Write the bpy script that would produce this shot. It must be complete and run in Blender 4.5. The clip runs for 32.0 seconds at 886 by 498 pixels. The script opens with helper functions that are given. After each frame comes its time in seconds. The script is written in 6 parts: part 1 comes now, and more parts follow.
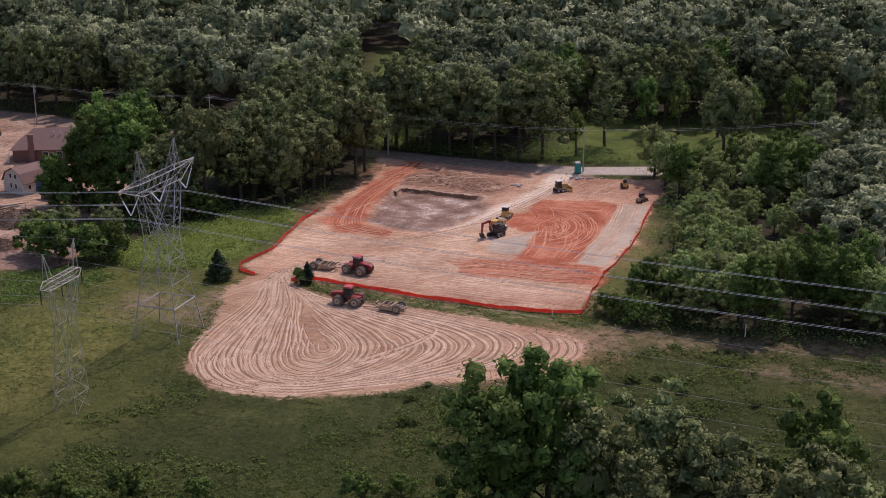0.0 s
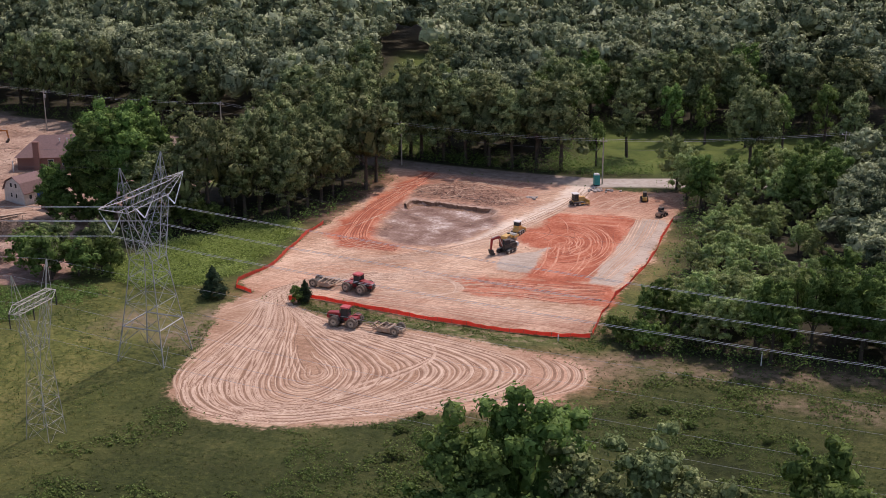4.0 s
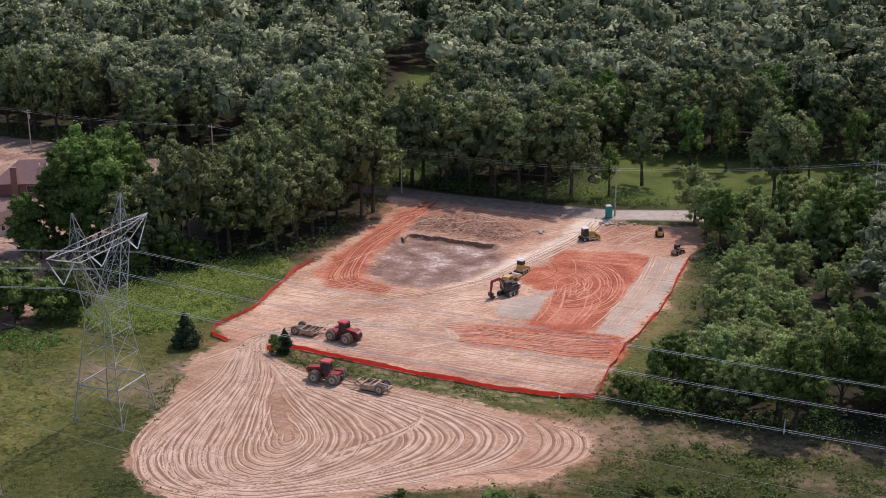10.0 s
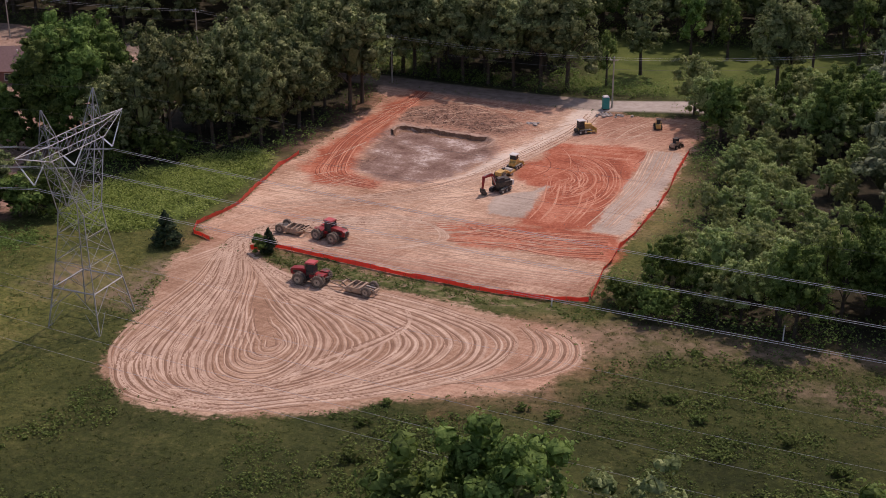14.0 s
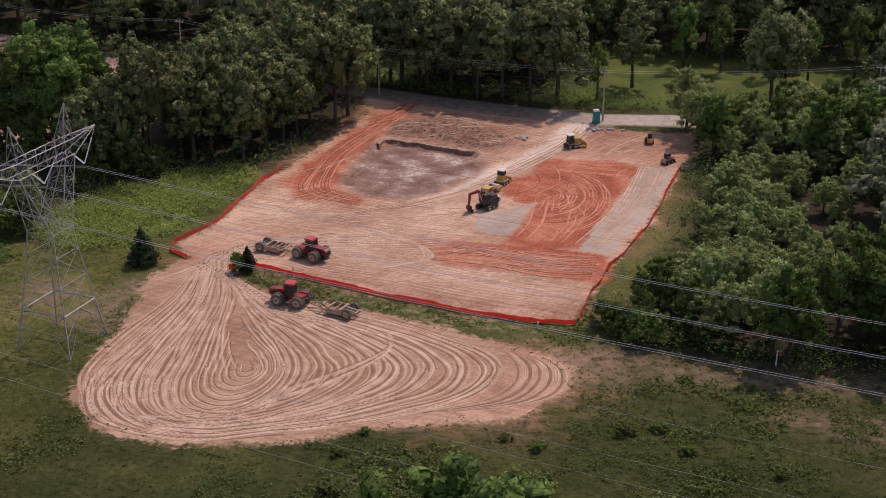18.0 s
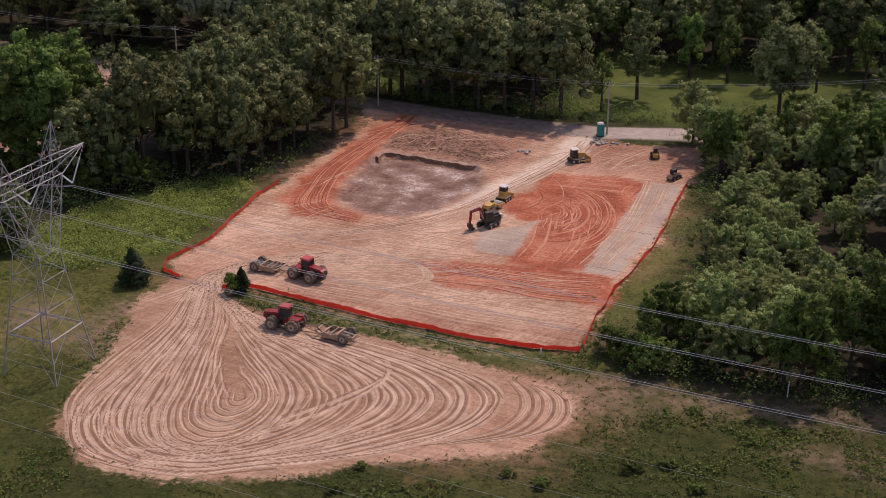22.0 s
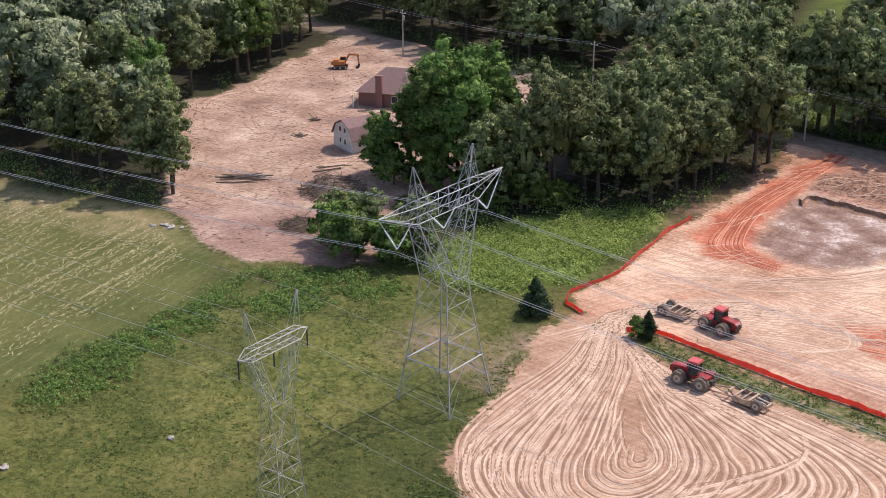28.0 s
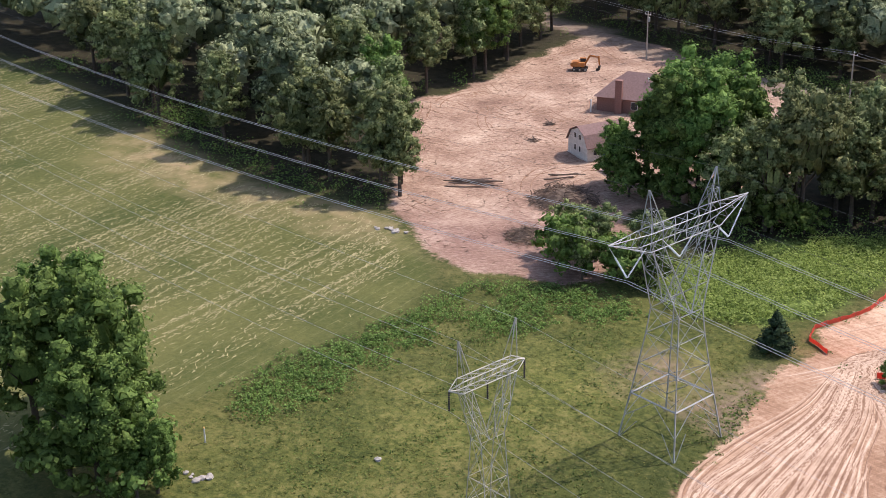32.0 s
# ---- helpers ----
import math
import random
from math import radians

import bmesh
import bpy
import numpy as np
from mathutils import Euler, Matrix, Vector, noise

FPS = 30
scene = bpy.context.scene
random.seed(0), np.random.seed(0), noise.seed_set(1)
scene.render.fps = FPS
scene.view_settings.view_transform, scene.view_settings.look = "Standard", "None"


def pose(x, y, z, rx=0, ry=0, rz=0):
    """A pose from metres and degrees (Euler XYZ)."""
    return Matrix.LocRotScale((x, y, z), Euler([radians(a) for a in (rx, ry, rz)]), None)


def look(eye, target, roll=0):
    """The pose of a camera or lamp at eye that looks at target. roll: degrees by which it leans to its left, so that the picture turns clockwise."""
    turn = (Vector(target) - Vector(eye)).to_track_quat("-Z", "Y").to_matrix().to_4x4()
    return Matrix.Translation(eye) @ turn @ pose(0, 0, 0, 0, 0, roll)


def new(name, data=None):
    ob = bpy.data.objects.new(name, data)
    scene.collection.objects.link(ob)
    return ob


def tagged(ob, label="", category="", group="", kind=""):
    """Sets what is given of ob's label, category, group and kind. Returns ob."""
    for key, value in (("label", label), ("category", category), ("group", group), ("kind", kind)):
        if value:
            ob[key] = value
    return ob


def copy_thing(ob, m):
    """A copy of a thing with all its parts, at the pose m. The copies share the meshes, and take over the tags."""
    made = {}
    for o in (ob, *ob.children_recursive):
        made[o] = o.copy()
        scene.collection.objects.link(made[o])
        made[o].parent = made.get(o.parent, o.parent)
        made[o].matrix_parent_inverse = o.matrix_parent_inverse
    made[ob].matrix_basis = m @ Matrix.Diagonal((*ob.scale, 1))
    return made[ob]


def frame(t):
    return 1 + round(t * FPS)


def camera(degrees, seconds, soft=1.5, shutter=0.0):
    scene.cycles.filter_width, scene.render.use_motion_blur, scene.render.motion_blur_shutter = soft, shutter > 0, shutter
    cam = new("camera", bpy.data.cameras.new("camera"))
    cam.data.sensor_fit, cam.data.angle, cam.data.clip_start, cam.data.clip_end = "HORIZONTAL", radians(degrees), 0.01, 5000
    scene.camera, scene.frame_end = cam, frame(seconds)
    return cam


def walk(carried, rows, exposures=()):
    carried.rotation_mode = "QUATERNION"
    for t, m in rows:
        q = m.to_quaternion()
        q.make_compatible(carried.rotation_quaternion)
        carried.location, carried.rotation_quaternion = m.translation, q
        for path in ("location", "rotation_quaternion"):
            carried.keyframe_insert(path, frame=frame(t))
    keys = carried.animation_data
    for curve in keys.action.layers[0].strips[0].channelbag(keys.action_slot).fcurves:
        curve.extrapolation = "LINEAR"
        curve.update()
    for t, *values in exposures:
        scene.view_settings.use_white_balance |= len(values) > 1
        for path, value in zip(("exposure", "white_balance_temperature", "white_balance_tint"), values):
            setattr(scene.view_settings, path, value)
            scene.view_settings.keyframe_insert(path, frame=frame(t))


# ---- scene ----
cam = camera(36.0, 32.0, soft=0.55)
UNIT = 1.25  # metres to one unit of the plan
PATH = [
    (0, (-5.484, -51.173, 72.911), (-5.86, -49.307, 72.296), -0.2),
    (0.5, (-4.719, -49.701, 72.752), (-5.121, -47.842, 72.135), -0.2),
    (1, (-4.075, -48.237, 72.581), (-4.5, -46.382, 71.965), -0.3),
    (1.5, (-3.388, -46.785, 72.584), (-3.823, -44.933, 71.967), -0.3),
    (2, (-2.663, -45.411, 72.733), (-3.1, -43.56, 72.114), -0.3),
    (2.5, (-2.16, -44.195, 72.693), (-2.596, -42.343, 72.075), -0.4),
    (3, (-1.815, -42.757, 72.642), (-2.25, -40.905, 72.025), -0.4),
    (3.5, (-1.645, -41.367, 72.631), (-2.081, -39.515, 72.015), -0.4),
    (5.5, (-0.687, -34.852, 72.899), (-1.133, -33.001, 72.284), -0.3),
    (6, (-0.265, -33.205, 73.002), (-0.714, -31.356, 72.387), -0.4),
    (6.5, (-0.227, -31.525, 73.098), (-0.675, -29.676, 72.483), -0.3),
    (7, (-0.265, -29.745, 73.192), (-0.714, -27.895, 72.576), -0.3),
    (7.5, (-0.212, -28.014, 73.213), (-0.661, -26.164, 72.598), -0.3),
    (8, (-0.341, -26.215, 73.166), (-0.791, -24.366, 72.551), -0.3),
    (8.5, (-0.649, -24.604, 73.062), (-1.097, -22.754, 72.448), -0.3),
    (9, (-0.903, -22.831, 72.965), (-1.351, -20.981, 72.351), -0.4),
    (9.5, (-1.335, -21.576, 72.967), (-1.796, -19.729, 72.354), -0.4),
    (10, (-1.426, -20.276, 72.899), (-1.9, -18.432, 72.289), -0.4),
    (10.5, (-1.51, -19.188, 72.68), (-1.982, -17.355, 72.033), -0.3),
    (11, (-1.709, -18.024, 72.682), (-2.174, -16.218, 71.958), -0.3),
    (11.5, (-2.067, -16.702, 72.824), (-2.525, -14.918, 72.045), -0.3),
    (12, (-2.247, -15.708, 72.965), (-2.704, -13.923, 72.186), -0.2),
    (12.5, (-2.347, -14.957, 72.965), (-2.802, -13.171, 72.187), -0.2),
    (13, (-2.331, -14.131, 73.016), (-2.787, -12.346, 72.238), -0.2),
    (13.5, (-2.296, -13.528, 72.966), (-2.751, -11.742, 72.19), -0.2),
    (14, (-2.29, -12.888, 72.994), (-2.745, -11.102, 72.218), -0.2),
    (14.5, (-2.189, -12.231, 73.046), (-2.645, -10.445, 72.27), -0.2),
    (16.5, (-2.039, -9.567, 73.252), (-2.492, -7.78, 72.477), -0.0),
    (17, (-1.993, -8.801, 73.015), (-2.446, -7.012, 72.243), -0.0),
    (17.5, (-2.089, -8.113, 72.839), (-2.54, -6.323, 72.068), -0.0),
    (18, (-2.086, -7.241, 72.689), (-2.536, -5.45, 71.921), -0.0),
    (18.5, (-1.948, -6.384, 72.683), (-2.398, -4.593, 71.915), 0.0),
    (19, (-1.983, -5.717, 72.772), (-2.434, -3.926, 72.005), 0.1),
    (20, (-1.846, -4.107, 73.246), (-2.299, -2.318, 72.476), -0.0),
    (20.5, (-2.11, -3.385, 73.397), (-2.563, -1.597, 72.626), 0.0),
    (21, (-2.49, -2.736, 73.408), (-2.942, -0.947, 72.636), 0.1),
    (21.5, (-2.992, -2.02, 73.367), (-3.443, -0.23, 72.597), 0.1),
    (22, (-3.69, -1.245, 73.317), (-4.139, 0.545, 72.547), 0.3),
    (22.5, (-4.275, -0.849, 73.307), (-4.727, 0.942, 72.539), 0.2),
    (23, (-4.61, 0.016, 73.3), (-5.317, 1.723, 72.534), -0.2),
    (23.5, (-4.97, 1.066, 73.297), (-5.714, 2.757, 72.531), -0.3),
    (24, (-5.808, 1.936, 73.309), (-6.55, 3.627, 72.542), -0.2),
    (24.5, (-7.021, 2.627, 73.368), (-7.758, 4.32, 72.599), 0.2),
    (26.5, (-10.776, 5.821, 72.974), (-11.563, 7.493, 72.21), 0.2),
    (27, (-11.6, 6.876, 72.713), (-12.525, 8.478, 71.952), 0.1),
    (27.5, (-12.019, 7.988, 72.638), (-12.973, 9.572, 71.877), -0.1),
    (28, (-12.815, 8.729, 72.73), (-13.768, 10.314, 71.968), -0.2),
    (28.5, (-13.445, 9.867, 72.581), (-14.397, 11.452, 71.818), -0.2),
    (29, (-13.92, 10.867, 72.409), (-14.872, 12.452, 71.646), -0.3),
    (29.5, (-14.391, 11.618, 72.326), (-15.341, 13.204, 71.563), -0.3),
    (30, (-15.114, 12.446, 72.261), (-16.119, 13.997, 71.498), -0.4),
    (30.5, (-15.666, 13.582, 72.107), (-16.734, 15.091, 71.344), -0.5),
    (31, (-16.613, 14.505, 72.01), (-17.754, 15.959, 71.246), -0.5),
    (31.5, (-17.308, 15.751, 71.945), (-18.502, 17.161, 71.18), -0.8),
    (32, (-18.023, 16.905, 72.025), (-19.247, 18.287, 71.256), -1.0),
]
EXPOSURE = [(0, -0.42, 6900, 29), (3, -0.14, 6900, 26), (7, -0.14, 6700, 24), (10, -0.16, 6700, 25), (11.5, -0.42, 7100, 28), (17, -0.5, 7300, 32), (21.8, -0.5, 7500, 34), (22.8, -0.6, 7400, 32), (24.5, -0.44, 7100, 29), (26.5, -0.1, 6900, 22), (28, 0.31, 6700, 19), (30, 0.51, 6700, 14), (32, 0.44, 6700, 19)]
walk(cam, [(t, look(Vector(eye) * UNIT, Vector(target) * UNIT, roll)) for t, eye, target, roll in PATH], EXPOSURE)

# ---- light ----
SUN_DIR = Vector((0.30, 0.82, 1.26)).normalized()
elev = math.asin(SUN_DIR.z)
azim = math.atan2(SUN_DIR.x, SUN_DIR.y)
world = bpy.data.worlds.new("sky")
scene.world = world
world.use_nodes = True
wn = world.node_tree
sky = wn.nodes.new("ShaderNodeTexSky")
sky.sky_type = "NISHITA"
sky.sun_disc = False
sky.sun_elevation = elev
sky.sun_rotation = azim
sky.air_density, sky.dust_density = 1.0, 1.5
wn.nodes["Background"].inputs["Strength"].default_value = 0.18
wn.links.new(sky.outputs[0], wn.nodes["Background"].inputs["Color"])
sun = new("sun", bpy.data.lights.new("sun", "SUN"))
sun.data.energy, sun.data.angle, sun.data.color = 3.3, radians(0.6), (1.0, 0.95, 0.88)
sun.matrix_world = look(SUN_DIR * 300, (0, 0, 0))


# ---- materials ----
def material(name, rough=0.8, metal=0.0):
    m = bpy.data.materials.new(name)
    m.use_nodes = True
    b = m.node_tree.nodes["Principled BSDF"]
    b.inputs["Roughness"].default_value = rough
    b.inputs["Metallic"].default_value = metal
    b.inputs["Specular IOR Level"].default_value = 0.3
    return m, m.node_tree, b


class Net:
    """Short forms for building a node tree."""

    def __init__(self, tree):
        self.t = tree
        self.co = tree.nodes.new("ShaderNodeTexCoord").outputs["Object"]

    def node(self, kind, **sockets):
        n = self.t.nodes.new(kind)
        for k, v in sockets.items():
            self.put(n.inputs[k.replace("_", " ")], v)
        return n

    def put(self, socket, v):
        if isinstance(v, bpy.types.NodeSocket):
            self.t.links.new(v, socket)
        else:
            socket.default_value = v

    def noise(self, scale, detail=4.0, rough=0.55, co=None):
        return self.node("ShaderNodeTexNoise", Vector=co or self.co, Scale=scale, Detail=detail, Roughness=rough).outputs["Fac"]

    def ramp(self, fac, *stops):
        n = self.node("ShaderNodeValToRGB", Fac=fac)
        e = n.color_ramp.elements
        while len(e) < len(stops):
            e.new(0.5)
        for el, (p, c) in zip(e, stops):
            el.position, el.color = p, (*c, 1) if len(c) == 3 else c
        return n.outputs["Color"]

    def step(self, fac, a, b):
        n = self.node("ShaderNodeMapRange", Value=fac)
        n.inputs["From Min"].default_value, n.inputs["From Max"].default_value = a, b
        return n.outputs["Result"]

    def mix(self, fac, a, b):
        n = self.t.nodes.new("ShaderNodeMix")
        n.data_type = "RGBA"
        for i, v in ((0, fac), (6, a), (7, b)):
            self.put(n.inputs[i], v if isinstance(v, bpy.types.NodeSocket) or i == 0 else (*v, 1))
        return n.outputs[2]

    def math(self, op, a, b=0.0):
        n = self.t.nodes.new("ShaderNodeMath")
        n.operation = op
        self.put(n.inputs[0], a)
        self.put(n.inputs[1], b)
        return n.outputs[0]

    def attr(self, name):
        n = self.t.nodes.new("ShaderNodeAttribute")
        n.attribute_name = name
        return n

    def stretched(self, lx, ly, turn=0.0):
        """Coordinates drawn out lx along a direction and ly across it."""
        n = self.t.nodes.new("ShaderNodeMapping")
        n.vector_type = "TEXTURE"
        self.t.links.new(self.co, n.inputs[0])
        n.inputs["Scale"].default_value = (lx, ly, 1)
        n.inputs["Rotation"].default_value = (0, 0, turn)
        return n.outputs[0]

    def bump(self, height, b, strength=0.5, dist=0.05):
        n = self.node("ShaderNodeBump", Height=height, Strength=strength, Distance=dist)
        self.t.links.new(n.outputs[0], b.inputs["Normal"])


def plain(name, color, rough=0.6, metal=0.0, wear=0.25, scale=1.5, dirt=(0.36, 0.26, 0.18), dirty=0.0):
    """A worn, painted or bare surface: two scales of variation and a film of dust."""
    m, t, b = material(name, rough, metal)
    n = Net(t)
    dark = tuple(c * (1 - wear) for c in color)
    lite = tuple(min(1, c * (1 + wear * 0.6)) for c in color)
    c = n.ramp(n.noise(scale, 6), (0.3, dark), (0.7, lite))
    if dirty:
        c = n.mix(n.math("MULTIPLY", n.step(n.noise(scale * 2.3, 5), 0.35, 0.75), dirty), c, dirt)
    t.links.new(c, b.inputs["Base Color"])
    n.bump(n.noise(scale * 9, 3), b, 0.25, 0.01)
    return m


def leaf_material(name, dark, mid, lite, trans=0.25):
    m, t, b = material(name, 0.75)
    b.inputs["Specular IOR Level"].default_value = 0.2
    n = Net(t)
    geo = t.nodes.new("ShaderNodeNewGeometry")
    info = t.nodes.new("ShaderNodeObjectInfo")
    grain = n.noise(3.4, 3, 0.7)
    f = n.math("ADD", n.math("MULTIPLY", geo.outputs["Random Per Island"], 0.34), n.math("ADD", n.math("MULTIPLY", n.noise(0.17, 4, 0.6), 0.4), n.attr("tone").outputs["Fac"]))
    f = n.math("ADD", f, n.math("MULTIPLY", grain, 0.5))
    c = n.ramp(f, (0.4, dark), (0.62, mid), (0.92, lite))
    hue = n.node("ShaderNodeHueSaturation", Color=c)
    n.put(hue.inputs["Value"], n.math("ADD", n.math("MULTIPLY", info.outputs["Random"], 0.5), 0.75))
    n.put(hue.inputs["Hue"], n.math("ADD", n.math("MULTIPLY", info.outputs["Random"], 0.03), 0.485))
    t.links.new(hue.outputs[0], b.inputs["Base Color"])
    n.bump(grain, b, 0.8, 0.3)
    tr = n.node("ShaderNodeBsdfTranslucent", Color=hue.outputs[0])
    mx = n.node("ShaderNodeMixShader", Fac=trans)
    t.links.new(b.outputs[0], mx.inputs[1])
    t.links.new(tr.outputs[0], mx.inputs[2])
    t.links.new(mx.outputs[0], t.nodes["Material Output"].inputs[0])
    return m


OAK = leaf_material("oak_leaves", (0.055, 0.077, 0.026), (0.18, 0.222, 0.085), (0.40, 0.43, 0.2), 0.26)
# oak greyed for the deep woods: distance haze put into the leaf colour
HAZY_OAK = leaf_material("hazy_oak_leaves", (0.055, 0.070, 0.033), (0.185, 0.212, 0.108), (0.42, 0.44, 0.26), 0.22)
LIME = leaf_material("bright_leaves", (0.042, 0.078, 0.016), (0.125, 0.205, 0.048), (0.26, 0.37, 0.10), 0.36)
PALE = leaf_material("grey_green_leaves", (0.14, 0.205, 0.065), (0.34, 0.43, 0.16), (0.54, 0.60, 0.29), 0.44)
YOUNG = leaf_material("young_leaves", (0.075, 0.135, 0.028), (0.19, 0.30, 0.075), (0.36, 0.48, 0.16), 0.42)
PINE = leaf_material("pine_needles", (0.014, 0.026, 0.014), (0.03, 0.052, 0.022), (0.06, 0.09, 0.036), 0.15)
WEED = leaf_material("weed_leaves", (0.045, 0.078, 0.017), (0.12, 0.185, 0.04), (0.22, 0.30, 0.085), 0.3)
BRAMBLE = leaf_material("bramble_leaves", (0.09, 0.14, 0.028), (0.29, 0.37, 0.09), (0.50, 0.56, 0.19), 0.42)
GRASSY = leaf_material("grass_blades", (0.085, 0.10, 0.026), (0.16, 0.17, 0.046), (0.27, 0.255, 0.085), 0.4)
MEADOW = leaf_material("meadow_herbs", (0.03, 0.05, 0.01), (0.078, 0.115, 0.025), (0.17, 0.205, 0.055), 0.34)
BARK = plain("bark", (0.085, 0.066, 0.05), 0.9, 0, 0.4, 2.0)
STEEL = plain("galvanised_steel", (0.38, 0.385, 0.38), 0.5, 0.25, 0.2, 0.6)
STEEL_DULL = plain("weathered_steel", (0.50, 0.47, 0.41), 0.6, 0.1, 0.25, 0.6)
GLASSY = plain("insulator_white", (0.72, 0.74, 0.74), 0.3, 0, 0.1)
BROWNINS = plain("insulator_brown", (0.035, 0.025, 0.022), 0.35, 0, 0.2)
CABLE = plain("conductor", (0.56, 0.56, 0.56), 0.5, 0.2, 0.1)
CABLE_DARK = plain("service_wire", (0.16, 0.16, 0.16), 0.6, 0, 0.1)
POLEWOOD = plain("pole_wood", (0.42, 0.38, 0.32), 0.9, 0, 0.25, 1.0)
RED = plain("red_paint", (0.30, 0.012, 0.018), 0.4, 0, 0.2, 1.0, dirty=0.25)
REDROOF = plain("red_roof_paint", (0.52, 0.07, 0.075), 0.45, 0, 0.15, 1.0, dirty=0.2)
YELLOW = plain("yellow_paint", (0.66, 0.40, 0.09), 0.55, 0, 0.2, 1.0, (0.52, 0.38, 0.26), dirty=0.6)
TANPAINT = plain("dusty_tan_paint", (0.44, 0.31, 0.215), 0.75, 0, 0.25, 1.2, (0.5, 0.37, 0.26), dirty=0.5)
ORANGE = plain("orange_paint", (0.50, 0.17, 0.03), 0.55, 0, 0.2, 1.0, dirty=0.4)
RUBBER = plain("dusty_rubber", (0.12, 0.105, 0.09), 0.9, 0, 0.3, 2.0, dirty=0.6)
DARKRUB = plain("black_rubber", (0.03, 0.028, 0.027), 0.9, 0, 0.3, 2.0, dirty=0.25)
RIM = plain("dusty_rim", (0.42, 0.36, 0.28), 0.7, 0, 0.2, 2.0, dirty=0.4)
BLACK = plain("black_metal", (0.035, 0.033, 0.032), 0.6, 0, 0.3, 1.0, dirty=0.25)
WHITE = plain("white_paint", (0.72, 0.71, 0.68), 0.55, 0, 0.12, 1.0, dirty=0.15)
TEAL = plain("teal_plastic", (0.03, 0.30, 0.27), 0.5, 0, 0.12, 1.0)
NETTING = plain("orange_netting", (0.85, 0.165, 0.105), 0.7, 0, 0.15, 1.5)
nt = NETTING.node_tree
thin = nt.nodes.new("ShaderNodeBsdfTranslucent")
thin.inputs["Color"].default_value = (0.9, 0.2, 0.135, 1)
both = nt.nodes.new("ShaderNodeMixShader")
both.inputs[0].default_value = 0.5
nt.links.new(nt.nodes["Principled BSDF"].outputs[0], both.inputs[1])
nt.links.new(thin.outputs[0], both.inputs[2])
nt.links.new(both.outputs[0], nt.nodes["Material Output"].inputs[0])
STAKE = plain("stake_wood", (0.36, 0.26, 0.16), 0.9, 0, 0.2)
WINDOW = plain("cab_glass", (0.03, 0.04, 0.045), 0.08, 0, 0.1)
BRICK = plain("brown_brick", (0.26, 0.14, 0.115), 0.9, 0, 0.25, 6.0)
SHINGLE = plain("brown_shingles", (0.235, 0.15, 0.135), 0.9, 0, 0.2, 3.0)
SIDING = plain("weathered_white_siding", (0.66, 0.64, 0.60), 0.75, 0, 0.2, 1.2, (0.30, 0.26, 0.21), 0.3)
BLUE = plain("blue_door_paint", (0.04, 0.12, 0.38), 0.5, 0, 0.1)
LOG = plain("cut_logs", (0.15, 0.11, 0.088), 0.9, 0, 0.4, 2.0)
DEBRIS = plain("brushwood", (0.20, 0.145, 0.11), 0.95, 0, 0.5, 1.0)
STICKS = plain("dry_sticks", (0.36, 0.255, 0.19), 0.95, 0, 0.5, 0.4)
ROCK = plain("pale_rubble", (0.38, 0.345, 0.31), 0.9, 0, 0.25, 1.5)
CLOD = plain("soil_clod", (0.40, 0.275, 0.205), 0.95, 0, 0.35, 0.8)
CONCRETE = plain("concrete", (0.55, 0.51, 0.46), 0.85, 0, 0.12, 0.8)


